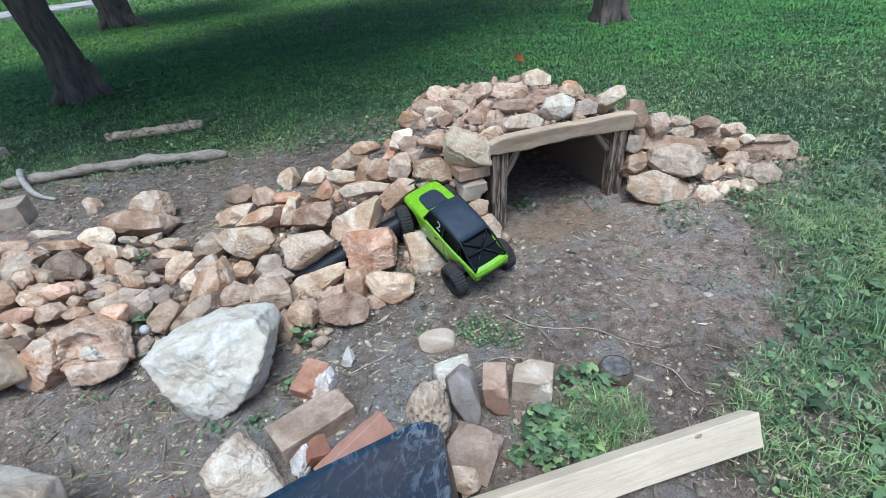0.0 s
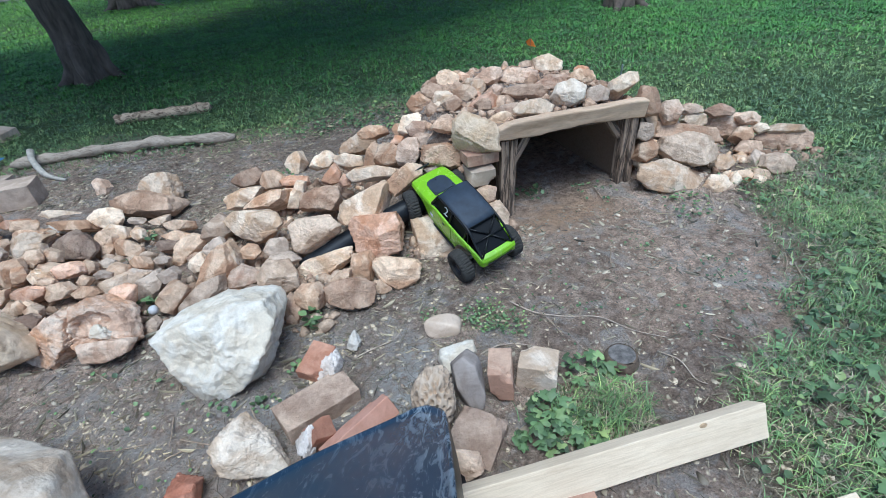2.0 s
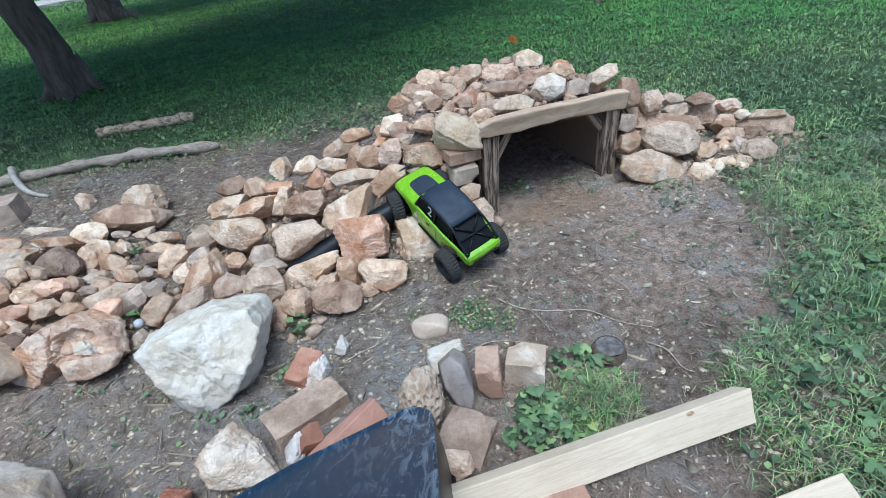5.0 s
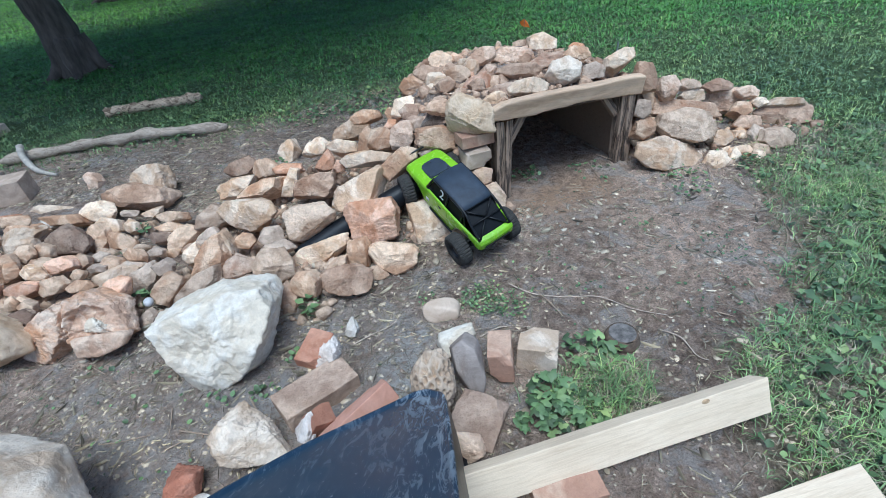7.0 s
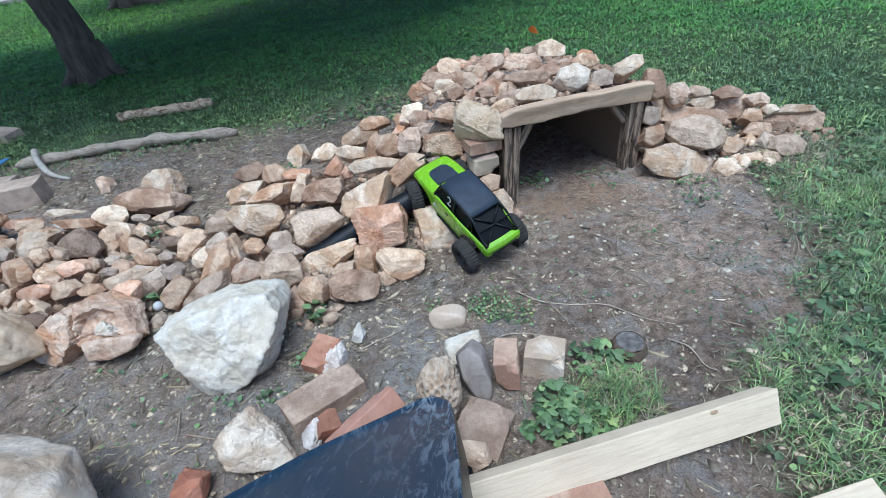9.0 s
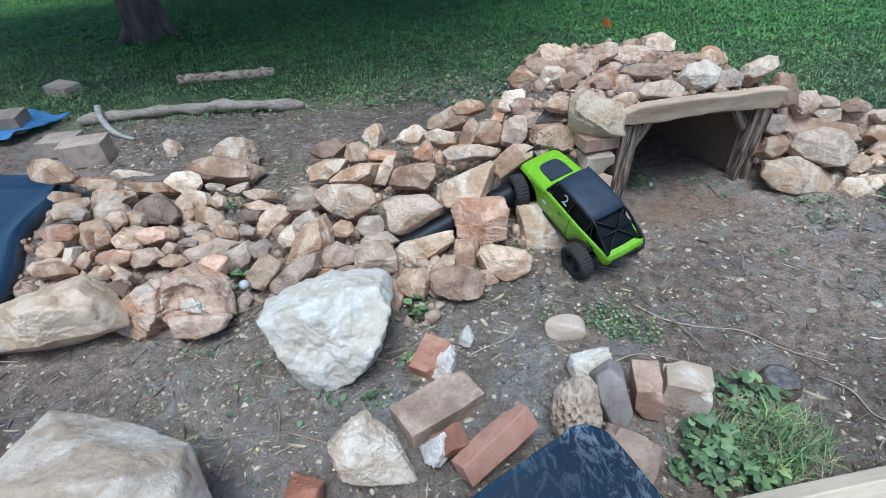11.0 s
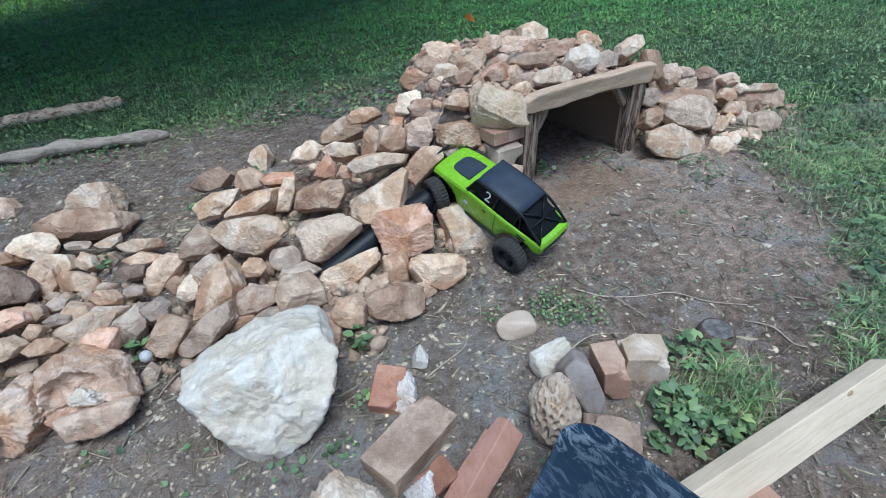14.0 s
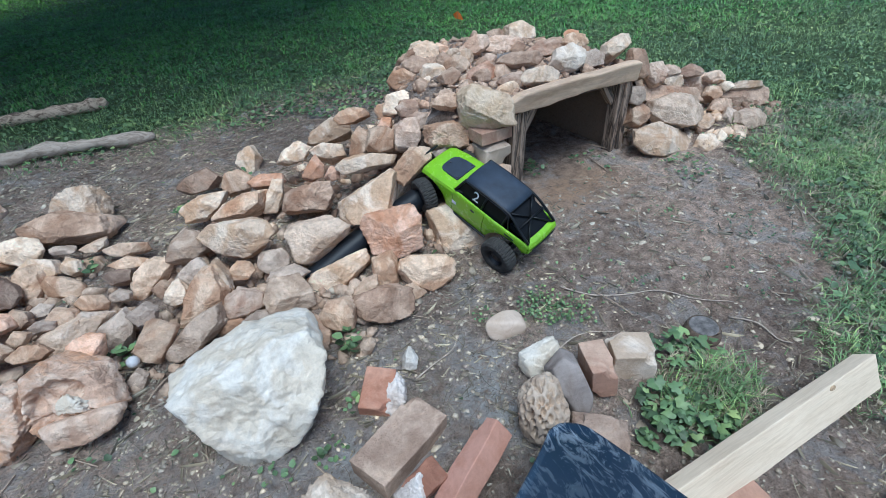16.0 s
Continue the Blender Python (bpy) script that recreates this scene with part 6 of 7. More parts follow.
    for y in steps(-0.061, 0.061, 18):
        u = abs(y) / 0.061
        fall = 0.007 * u ** 9 + 0.0015 * u * u
        rows.append([(0.040 - 0.006 * u ** 3, y, 0.2335 - fall), (0.034, y, 0.2385 - fall), (-0.03, y, 0.2415 - fall), (-0.11, y, 0.240 - fall), (-0.136 + 0.004 * u ** 3, y, 0.234 - fall),
                     (-0.136 + 0.004 * u ** 3, y, 0.2315 - fall), (-0.11, y, 0.236 - fall), (0.034, y, 0.2345 - fall), (0.039, y, 0.231 - fall)])
    part("roof", loft(rows), sky_sheen, ob, "dark matt roof panel", True)
    rows = []
    for x, w, top in ((-0.124, 0.050, 0.2215), (-0.176, 0.055, 0.198), (-0.214, 0.057, 0.172)):
        rows.append([(x, -w, top - 0.003), (x, w, top - 0.003), (x, w, top), (x, -w, top)])
    part("bed_net", loft(rows), glass, ob, "black netting over the bed")
    mid = (-0.176, 0.0, 0.204)
    bars = []
    for s in (1, -1):
        bars.append(tube([(0.060, 0.073 * s, 0.178), (0.036, 0.056 * s, 0.230)], 0.0042, 8))
        bars.append(tube(bent([(0.036, 0.057 * s, 0.228), (-0.05, 0.0575 * s, 0.232), (-0.134, 0.056 * s, 0.228), (-0.18, 0.061 * s, 0.203), (-0.226, 0.062 * s, 0.174)], 3), 0.0042, 8))
        bars.append(tube([(-0.132, 0.055 * s, 0.228), mid], 0.003, 6))
        bars.append(tube([mid, (-0.224, 0.058 * s, 0.173)], 0.003, 6))
        bars.append(tube([(-0.045, 0.071 * s, 0.172), (-0.052, 0.057 * s, 0.230)], 0.0038, 6))
        bars.append(tube([(-0.125, 0.066 * s, 0.168), (-0.134, 0.056 * s, 0.228)], 0.0036, 6))
        bars.append(tube([(-0.134, 0.056 * s, 0.226), (-0.150, 0.066 * s, 0.172)], 0.003, 6))
    bars.append(tube([(-0.134, 0.056, 0.228), (-0.134, -0.056, 0.228)], 0.0036, 6))
    bars.append(tube([(-0.18, 0.060, 0.203), (-0.18, -0.060, 0.203)], 0.003, 6))
    for b in bars:
        part("cage_bar", b, black, ob, smooth=True)
    part("chassis", box(0.30, 0.07, 0.03, (0, 0, 0.088), 0.006), black, ob)
    for s in (1, -1):
        part("sill", tube([(0.075, 0.079 * s, 0.070), (-0.085, 0.079 * s, 0.074)], 0.004, 8), black, ob)
    part("bumper", join(tube(bent([(0.205, 0.06, 0.118), (0.238, 0.05, 0.126), (0.246, 0.0, 0.128), (0.238, -0.05, 0.126), (0.205, -0.06, 0.118)], 4), 0.004, 8),
                        tube(bent([(0.240, 0.045, 0.126), (0.238, 0.040, 0.150), (0.238, 0.028, 0.160), (0.238, -0.028, 0.160), (0.238, -0.040, 0.150), (0.240, -0.045, 0.126)], 4), 0.0034, 8)), black, ob, "black tube bumper")
    for x in (0.163, -0.163):
        part("axle", tube([(x, 0.09, 0.074), (x, -0.09, 0.066)], 0.009, 10), black, ob)
    for s in (1, -1):
        for x in (0.163, -0.163):
            part("shock_absorber", tube([(x - 0.012, 0.052 * s, 0.085), (x - 0.03, 0.044 * s, 0.14)], 0.008, 8), grey, ob)
    # decals on the side that is seen
    part("decal", box(0.017, 0.001, 0.013, (0.052, 0.0828, 0.128), 0.0), white, ob, "small white sticker")
    part("door_handle", box(0.014, 0.003, 0.005, (-0.022, 0.0815, 0.152), 0.001), black, ob)
    part("decal", box(0.034, 0.0012, 0.006, (-0.165, 0.0765, 0.161), 0.0), black, ob, "black lettering bar")
    # number on the cab side
    curve = bpy.data.curves.new("number", "FONT")
    curve.body, curve.size, curve.extrude, curve.align_x = "2", 0.052, 0.0006, "CENTER"
    holder = bpy.data.objects.new("number", curve)
    mesh = bpy.data.meshes.new_from_object(holder)
    bpy.data.objects.remove(holder)
    mesh.materials.append(white)
    number = new("number", mesh)
    number.parent = ob
    number.matrix_local = pose(-0.014, 0.0650, 0.181, 79, 0, 180)
    number["label"] = "white number on the cab side"

    def wheel(x, s, steer, up):
        w = new("wheel")
        w.parent = ob
        w.matrix_local = pose(x, 0.104 * s, up, 0, 0, steer + (0 if s > 0 else 180)) @ Matrix.Scale(0.98, 4)
        # tyre: a fat rounded ring with blocky lugs; the axle runs along y
        bm = bmesh.new()
        prof = [(-0.018, 0.030), (-0.023, 0.038), (-0.023, 0.050), (-0.018, 0.056), (0.0, 0.058), (0.018, 0.056), (0.023, 0.050), (0.023, 0.038), (0.018, 0.030)]
        steps = 90
        rows = []
        for k in range(steps):
            a = 2 * math.pi * k / steps
            row = []
            for i, (y, r) in enumerate(prof):
                lug = 0.0028 if (2 <= i <= 6 and (k + (1 if i > 4 else 0)) % 3 != 0) else 0.0
                row.append(bm.verts.new(((r + lug) * math.cos(a), y, (r + lug) * math.sin(a))))
            rows.append(row)
        for k in range(steps):
            a, b = rows[k], rows[(k + 1) % steps]
            for i in range(len(prof) - 1):
                bm.faces.new((a[i], b[i], b[i + 1], a[i + 1]))
        bmesh.ops.recalc_face_normals(bm, faces=bm.faces)
        part("tyre", bm, rubber, w, "dusty knobbly black tyre")
        bm = bmesh.new()
        bmesh.ops.create_cone(bm, cap_ends=True, segments=28, radius1=0.031, radius2=0.031, depth=0.034)
        bmesh.ops.rotate(bm, cent=(0, 0, 0), matrix=Matrix.Rotation(radians(90), 3, "X"), verts=bm.verts)
        face = max(bm.faces, key=lambda f: f.calc_center_median().y)
        inner = bmesh.ops.inset_region(bm, faces=[face], thickness=0.006)
        bmesh.ops.translate(bm, vec=(0, -0.011, 0), verts=face.verts)
        hub = bmesh.ops.inset_region(bm, faces=[face], thickness=0.014)
        bmesh.ops.translate(bm, vec=(0, 0.008, 0), verts=face.verts)
        part("rim", bm, rim_mat, w)

    for x, s, steer, up in ((0.163, 1, -14, 0.078), (0.163, -1, -14, 0.064), (-0.163, 1, 0, 0.086), (-0.163, -1, 0, 0.060)):
        wheel(x, s, steer, up)


build_truck()


# ---------------------------------------------------------------- trees
def build_tree(name, at, line, radii, crown_at, crown_size, leaves, label, seed, flare=1.2, roots=()):
    """A trunk with a root flare, limbs and an unseen canopy of many small leaves, added to shade the lawn."""
    luck = random.Random(seed)
    ob = thing(name, pose(*at), label, "tree", "trees on the lawn")
    pts = bent(line, 6)
    rad = [radii[0] + (radii[1] - radii[0]) * (p.z / pts[-1].z) for p in pts]
    rad = [r * (1 + (flare - 1) * math.exp(-p.z / 0.16)) for r, p in zip(rad, pts)]
    part("trunk", tube(pts, rad, 18, True, 0.18), MAT_BARK, ob, smooth=True)
    for turn, far in roots:
        way = Vector((math.cos(turn), math.sin(turn), 0))
        line = bent([way * radii[0] * 0.55 + Vector((0, 0, 0.34)), way * radii[0] * 0.95 + Vector((0, 0, 0.14)), way * far + Vector((0, 0, 0.03)), way * far * 1.5 + Vector((0, 0, -0.04))], 5)
        part("root", tube(line, [radii[0] * (0.5 - 0.36 * i / len(line)) for i in range(len(line))], 12, True, 0.3), MAT_BARK, ob, smooth=True)
    for k in range(6):
        a = k * 1.05 + luck.random()
        reach = crown_size[0] * (0.5 + 0.35 * luck.random())
        end = Vector((crown_at[0] + math.cos(a) * reach, crown_at[1] + math.sin(a) * reach, crown_at[2] + luck.uniform(-0.3, 1.2)))
        start = pts[-1 - luck.randrange(4)]
        mid = start.lerp(end, 0.5) + Vector((0, 0, 0.4))
        limb = bent([start, mid, end], 5)
        part("limb", tube(limb, [rad[-1] * (0.75 - 0.62 * i / len(limb)) for i in range(len(limb))], 8, True, 0.2), MAT_BARK, ob, smooth=True)
    g = np.random.default_rng(seed)
    clumps = g.normal(0, 1, (90, 3))
    clumps /= np.linalg.norm(clumps, axis=1)[:, None]
    clumps = clumps * np.array(crown_size) * g.uniform(0.2, 0.95, (90, 1)) + np.array(crown_at)
    c = clumps[g.integers(0, 90, leaves)] + g.normal(0, 0.5, (leaves, 3)) * np.array([1, 1, 0.6])
    a, b = g.normal(0, 1, (leaves, 3)), g.normal(0, 1, (leaves, 3))
    a /= np.linalg.norm(a, axis=1)[:, None]
    b -= a * (a * b).sum(1)[:, None]
    b /= np.linalg.norm(b, axis=1)[:, None]
    s = g.uniform(0.08, 0.17, (leaves, 1))
    verts = np.stack([c - a * s, c + b * s * 0.5, c + a * s, c - b * s * 0.5], 1).reshape(-1, 3)
    mesh = sheet_mesh("shade_crown", verts, np.arange(leaves * 4).reshape(-1, 4), MAT_CROWN)
    shade_crown = new("shade_crown", mesh)
    shade_crown.parent = ob


# canopies stay out of view; their offsets follow where lawn shade is wanted
build_tree("tree", (-3.85, 4.95, 0), [(0, 0, -0.05), (-0.06, 0.0, 0.5), (-0.2, 0.02, 1.2), (-0.36, 0.0, 2.4)], (0.17, 0.14), (0.3, -0.3, 3.4), (4.0, 3.2, 0.8), 14000,
           "dark leaning tree trunk with flared roots on the lawn", 3, 1.15, ((-2.3, 0.26), (-1.25, 0.20), (0.2, 0.22), (2.6, 0.26)))
build_tree("tree", (-7.6, 11.8, 0), [(0, 0, -0.05), (-0.06, 0, 1.0), (-0.2, 0, 2.6)], (0.33, 0.27), (0.6, 0.3, 4.3), (3.0, 3.0, 1.0), 14000, "dark tree trunk farther back on the lawn", 5, 1.2, ((-0.3, 0.7), (-2.2, 0.4)))
build_tree("tree", (1.98, 6.75, 0), [(0, 0, -0.05), (0.02, 0, 0.8), (0.05, 0.1, 2.4)], (0.19, 0.15), (-3.0, 1.0, 4.1), (3.6, 3.4, 1.0), 16000, "grey-brown tree trunk behind the rock pile", 7, 1.2, ((-2.0, 0.3), (-0.8, 0.26)))


# ---------------------------------------------------------------- grass, weeds and litter
def blades(name, places, length, width, material, label, category, lean=0.55, seed=1):
    """Bent grass blades, three triangles each, joined into one mesh."""
    g = np.random.default_rng(seed)
    n = len(places)
    base = np.c_[places, ground_height(places[:, 0], places[:, 1])]
    a = g.uniform(0, 2 * np.pi, n)
    side = np.c_[np.cos(a), np.sin(a), np.zeros(n)]
    way = np.c_[-np.sin(a), np.cos(a), np.zeros(n)]
    clump = 1 + 0.85 * fbm(places[:, 0], places[:, 1], 0.35 / length, 17)
    ln = (length * g.uniform(0.5, 1.25, n) * np.clip(clump, 0.35, 1.9))[:, None]
    wd = (width * g.uniform(0.7, 1.3, n))[:, None]
    tip = (lean * g.uniform(0.3, 1.6, n))[:, None]
    up = np.array([0, 0, 1.0])
    mid = base + ln * 0.55 * (up + way * tip * 0.35)
    end = base + ln * (up * np.maximum(0.25, 1 - 0.3 * tip) + way * tip * 0.8)
    verts = np.stack([base - side * wd / 2, base + side * wd / 2, mid + side * wd * 0.4, mid - side * wd * 0.4, end], 1).reshape(-1, 3)
    k = np.arange(n)[:, None] * 5
    tris = np.concatenate([k + [0, 1, 2], k + [0, 2, 3], k + [3, 2, 4]], 1).reshape(-1, 3)
    ob = new(name, sheet_mesh(name, verts, tris, material))
    tagged(ob, label, category, kind="stuff")


def scatter(n, x0, x1, y0, y1, seed, keep):
    g = np.random.default_rng(seed)
    p = np.c_[g.uniform(x0, x1, n), g.uniform(y0, y1, n)]
    return p[keep(p[:, 0], p[:, 1], g.random(n))]


def lawn(x, y, r):
    fan = (x < 0.5 + y * 1.05) & (x > -1.2 - y * 1.15)
    return fan & (r < turf_amount(x, y) ** 1.3 * (0.72 + 0.4 * fbm(x, y, 1.3, 12))) & ~in_tunnel(x, y, 0.05)


blades("near_grass", np.concatenate([scatter(190000, -5.8, 4.4, 0.3, 5.0, 31, lambda x, y, r: lawn(x, y, r / np.clip((5.0 - y) / 1.6, 0.01, 1))), scatter(120000, 0.5, 2.6, 0.2, 2.4, 35, lambda x, y, r: r < turf_amount(x, y) * (0.55 + 0.7 * fbm(x, y, 6, 9)) * np.clip((2.5 - x + 0.4 * fbm(x, y, 2, 8)) / 0.9, 0, 1) * np.clip((2.3 - y + 0.3 * fbm(x, y, 2, 18)) / 0.7, 0, 1))]), 0.036, 0.0027, MAT_ROUGH, "short mown green lawn grass round the bare soil", "grass", 1.8, 1)
blades("lawn_grass", scatter(230000, -8, 7, 3.4, 8.5, 32, lambda x, y, r: lawn(x, y, r / np.clip(np.minimum(y - 3.4, 8.5 - y) / 1.6, 0.01, 1))), 0.038, 0.0085, MAT_GRASS, "mown green lawn beyond the rock pile", "grass", 2.2, 2)
blades("far_lawn_grass", scatter(190000, -18, 14, 6.9, 16, 33, lambda x, y, r: lawn(x, y, r / np.clip((y - 6.9) / 1.6, 0.01, 1))), 0.045, 0.015, MAT_FARGRASS, "mown green lawn under the trees", "grass", 2.2, 3)
blades("distant_lawn_grass", scatter(110000, -42, 20, 15.5, 40, 34, lambda x, y, r: lawn(x, y, r)), 0.07, 0.035, MAT_FARGRASS, "distant mown lawn", "grass", 1.0, 4)

blades("edge_grass", scatter(90000, -4.2, 2.4, 2.2, 4.6, 37, lambda x, y, r: (r < 0.9 * np.exp(-((bare_distance(x, y) - 0.12) / 0.28) ** 2) * (0.55 + 0.8 * fbm(x, y, 4, 19))) & ~in_tunnel(x, y, 0.05)), 0.034, 0.0042, MAT_ROUGH, "pale ragged grass along the edge of the bare soil", "grass", 1.6, 7)
blades("side_lawn_grass", scatter(110000, -14, 14, -7, 9, 36, lambda x, y, r: (r < turf_amount(x, y)) & ~((x < 0.4 + y * 1.05) & (x > -1.1 - y * 1.15))), 0.05, 0.016, MAT_GRASS, "mown lawn round the soil bed", "grass", 2.2, 6)


def bare_front(x, y, r):
    return bare(x, y, r * np.where(y > 2.15, 2.6, 1.0))


def bare(x, y, r):
    return (bare_distance(x, y) < 0.1) & (r < np.clip(0.5 + 1.3 * fbm(x, y, 1.6, 14), 0.3, 1)) & ~in_tunnel(x, y, 0.02) & ~((x < -1.8) & (y > 0.9) & (y < 2.1))


def weed_leaves(name, places, size, label, seed, lift=0.03, material=None):
    """Broad little leaves on the ground: pointed six-cornered blades folded along the rib."""
    g = np.random.default_rng(seed)
    n = len(places)
    base = np.c_[places, ground_height(places[:, 0], places[:, 1]) + g.uniform(0.004, lift, n)]
    a = g.uniform(0, 2 * np.pi, n)
    tilt = g.uniform(-0.2, 0.7, n)
    way = np.c_[np.cos(a) * np.cos(tilt), np.sin(a) * np.cos(tilt), np.sin(tilt)]
    side = np.c_[-np.sin(a), np.cos(a), g.uniform(-0.3, 0.3, n)]
    up = np.cross(way, side)
    s = (size * g.uniform(0.5, 1.4, n))[:, None]
    verts = np.stack([base, base + way * s * 0.35 + side * s * 0.42 + up * s * 0.1, base + way * s * 0.75 + side * s * 0.3 + up * s * 0.06, base + way * s,
                      base + way * s * 0.75 - side * s * 0.3 + up * s * 0.06, base + way * s * 0.35 - side * s * 0.42 + up * s * 0.1], 1).reshape(-1, 3)
    k = np.arange(n)[:, None] * 6
    faces = np.concatenate([k + [0, 1, 2, 3], k + [0, 3, 4, 5]], 1).reshape(-1, 4)
    ob = new(name, sheet_mesh(name, verts, faces, material or MAT_WEED))
    tagged(ob, label, "weeds" if material is None else "leaf litter", kind="stuff")


weed_leaves("clover_patch", scatter(60000, -4.4, 4.0, 0.4, 5.8, 41, lambda x, y, r: (r < 0.85 * turf_amount(x, y) * (0.28 + 0.2 * fbm(x, y, 1.5, 3) + np.exp(-np.clip(bare_distance(x, y), 0, 9) / 0.6))) & ~in_tunnel(x, y, 0.1)), 0.020, "low broad-leaved weeds along the lawn edge", 41)


def spot(cx, cy, r, n, seed):
    g = np.random.default_rng(seed)
    a, d = g.uniform(0, 2 * np.pi, n), r * np.sqrt(g.random(n))
    return np.c_[cx + np.cos(a) * d, cy + np.sin(a) * d]


def lobed_leaves(name, places, size, label, seed):
    """Ivy-like leaves: five pointed lobes round a cupped middle, each on a short stalk above the ground."""
    g = np.random.default_rng(seed)
    n = len(places)
    base = np.c_[places, ground_height(places[:, 0], places[:, 1]) + g.uniform(0.012, 0.05, n)]
    a, tilt = g.uniform(0, 2 * np.pi, n), g.uniform(-0.5, 0.5, n)
    way = np.c_[np.cos(a) * np.cos(tilt), np.sin(a) * np.cos(tilt), np.sin(tilt)]
    side = np.c_[-np.sin(a), np.cos(a), g.uniform(-0.4, 0.4, n)]
    up = np.cross(way, side)
    s = (size * g.uniform(0.45, 1.2, n))[:, None]
    ring = [base + up * s * 0.12]
    for k in range(11):
        t = radians(-140 + 28 * k)
        r = (1.0 if k == 5 else 0.85 if k % 4 == 1 else 0.64 if k % 2 == 0 else 0.78) * g.uniform(0.85, 1.15, (n, 1))
        ring.append(base + (way * math.cos(t) + side * math.sin(t)) * s * r - up * s * 0.1 * g.uniform(0, 2, (n, 1)))
    verts = np.stack(ring, 1).reshape(-1, 3)
    k = np.arange(n)[:, None] * 12
    tris = np.concatenate([k + [0, i, i + 1] for i in range(1, 11)], 1).reshape(-1, 3)
    tagged(new(name, sheet_mesh(name, verts, tris, MAT_WEED)), label, "weeds", kind="stuff")


weed_leaves("creeping_weed", np.concatenate([spot(0.02, 1.17, 0.075, 240, 1), spot(0.10, 1.14, 0.06, 120, 2), spot(-0.16, 1.18, 0.03, 25, 3), spot(0.2, 1.25, 0.2, 60, 4), spot(0.62, 1.52, 0.06, 34, 9), spot(0.85, 1.36, 0.09, 50, 10), spot(1.0, 1.2, 0.10, 60, 17), spot(0.72, 1.12, 0.12, 40, 18), spot(-1.0, 0.75, 0.3, 50, 19)]), 0.009, "small creeping weed on the bare soil", 51, 0.02)
weed_leaves("soil_sprouts", scatter(900, -2.4, 1.5, 0.5, 3.3, 57, lambda x, y, r: bare(x, y, r) & (r < 0.15 + 0.5 * (x > 0.3))), 0.011, "tiny green sprouts dotted over the soil", 57, 0.012)
weed_leaves("dry_leaves", scatter(420, -2.4, 1.5, 0.5, 3.3, 58, lambda x, y, r: bare_distance(x, y) < 0.1), 0.013, "curled dead leaves on the soil", 58, 0.012, MAT_DRYLEAF)
lobed_leaves("ivy_weed", np.concatenate([spot(0.17, 0.79, 0.06, 40, 5), spot(0.29, 0.93, 0.06, 30, 6), spot(0.13, 0.73, 0.05, 34, 7), spot(0.36, 0.90, 0.05, 18, 8), spot(0.22, 0.72, 0.08, 50, 9)]), 0.021, "lobed blue-green weed leaves beside the pine board", 52)
lobed_leaves("rough_weed", scatter(260, 0.8, 1.7, 0.35, 1.3, 55, lambda x, y, r: r < 0.9 * turf_amount(x, y)), 0.028, "lobed weeds in the rough grass", 50)
weed_leaves("pile_weeds", np.concatenate([spot(-1.14, 2.02, 0.07, 30, 11), spot(-1.42, 1.73, 0.04, 12, 12), spot(-1.17, 1.28, 0.03, 16, 13), spot(-0.53, 1.17, 0.03, 26, 14), spot(-0.24, 1.42, 0.03, 12, 15), spot(-0.98, 2.25, 0.05, 24, 16)]), 0.024, "small green weeds growing between the rocks", 53, 0.06)
weed_leaves("bank_weeds", np.concatenate([spot(-0.5, 3.2, 0.34, 620, 41), spot(-0.05, 3.4, 0.3, 460, 42), spot(-1.0, 3.1, 0.25, 260, 43), spot(-1.9, 2.95, 0.3, 160, 44)]), 0.023, "pale broad-leaved weeds on the bank behind the rocks", 61, 0.035)
weed_leaves("tree_weed", spot(-3.38, 4.95, 0.16, 34, 31), 0.05, "pale green weed sprouting at the tree foot", 59, 0.12)
weed_leaves("boulder_weeds", np.concatenate([spot(-0.53, 0.97, 0.03, 14, 32), spot(-0.60, 0.86, 0.035, 20, 33), spot(-0.72, 0.84, 0.04, 12, 34), spot(-1.15, 0.98, 0.06, 8, 35), spot(-0.695, 0.535, 0.012, 3, 36), spot(-0.95, 0.8, 0.25, 14, 37)]), 0.015, "dark green weeds at the foot of the white boulder", 60, 0.02)
weed_leaves("tunnel_weeds", np.concatenate([spot(0.28, 1.98, 0.08, 40, 21), spot(0.55, 1.95, 0.1, 30, 22), spot(0.9, 1.8, 0.1, 60, 23), spot(1.2, 1.85, 0.1, 80, 24)]), 0.017, "small green weeds at the tunnel mouth", 54, 0.03)
tall = np.concatenate([scatter(900, 0.9, 1.6, 0.7, 1.3, 61, lambda x, y, r: r < turf_amount(x, y) * 0.8), spot(1.25, 1.02, 0.12, 260, 63)])
blades("patch_grass", np.concatenate([spot(0.27, 0.79, 0.10, 420, 62), spot(0.38, 0.82, 0.07, 160, 68)]), 0.052, 0.0028, MAT_ROUGH, "small rough grass patch beside the pine board", "grass", 1.0, 67)
blades("tall_grass", tall, 0.09, 0.0038, MAT_ROUGH, "longer unmown grass tufts beside the bare soil", "grass", 0.9, 64)
blades("dry_grass", np.concatenate([scatter(34000, 0.5, 2.6, 0.2, 2.2, 65, lambda x, y, r: r < 0.12 * (y < 1) + 0.7 * turf_amount(x, y)), spot(0.3, 0.80, 0.12, 1300, 66)]), 0.036, 0.0022, MAT_STRAW, "dry straw in the grass", "straw", 1.5, 66)


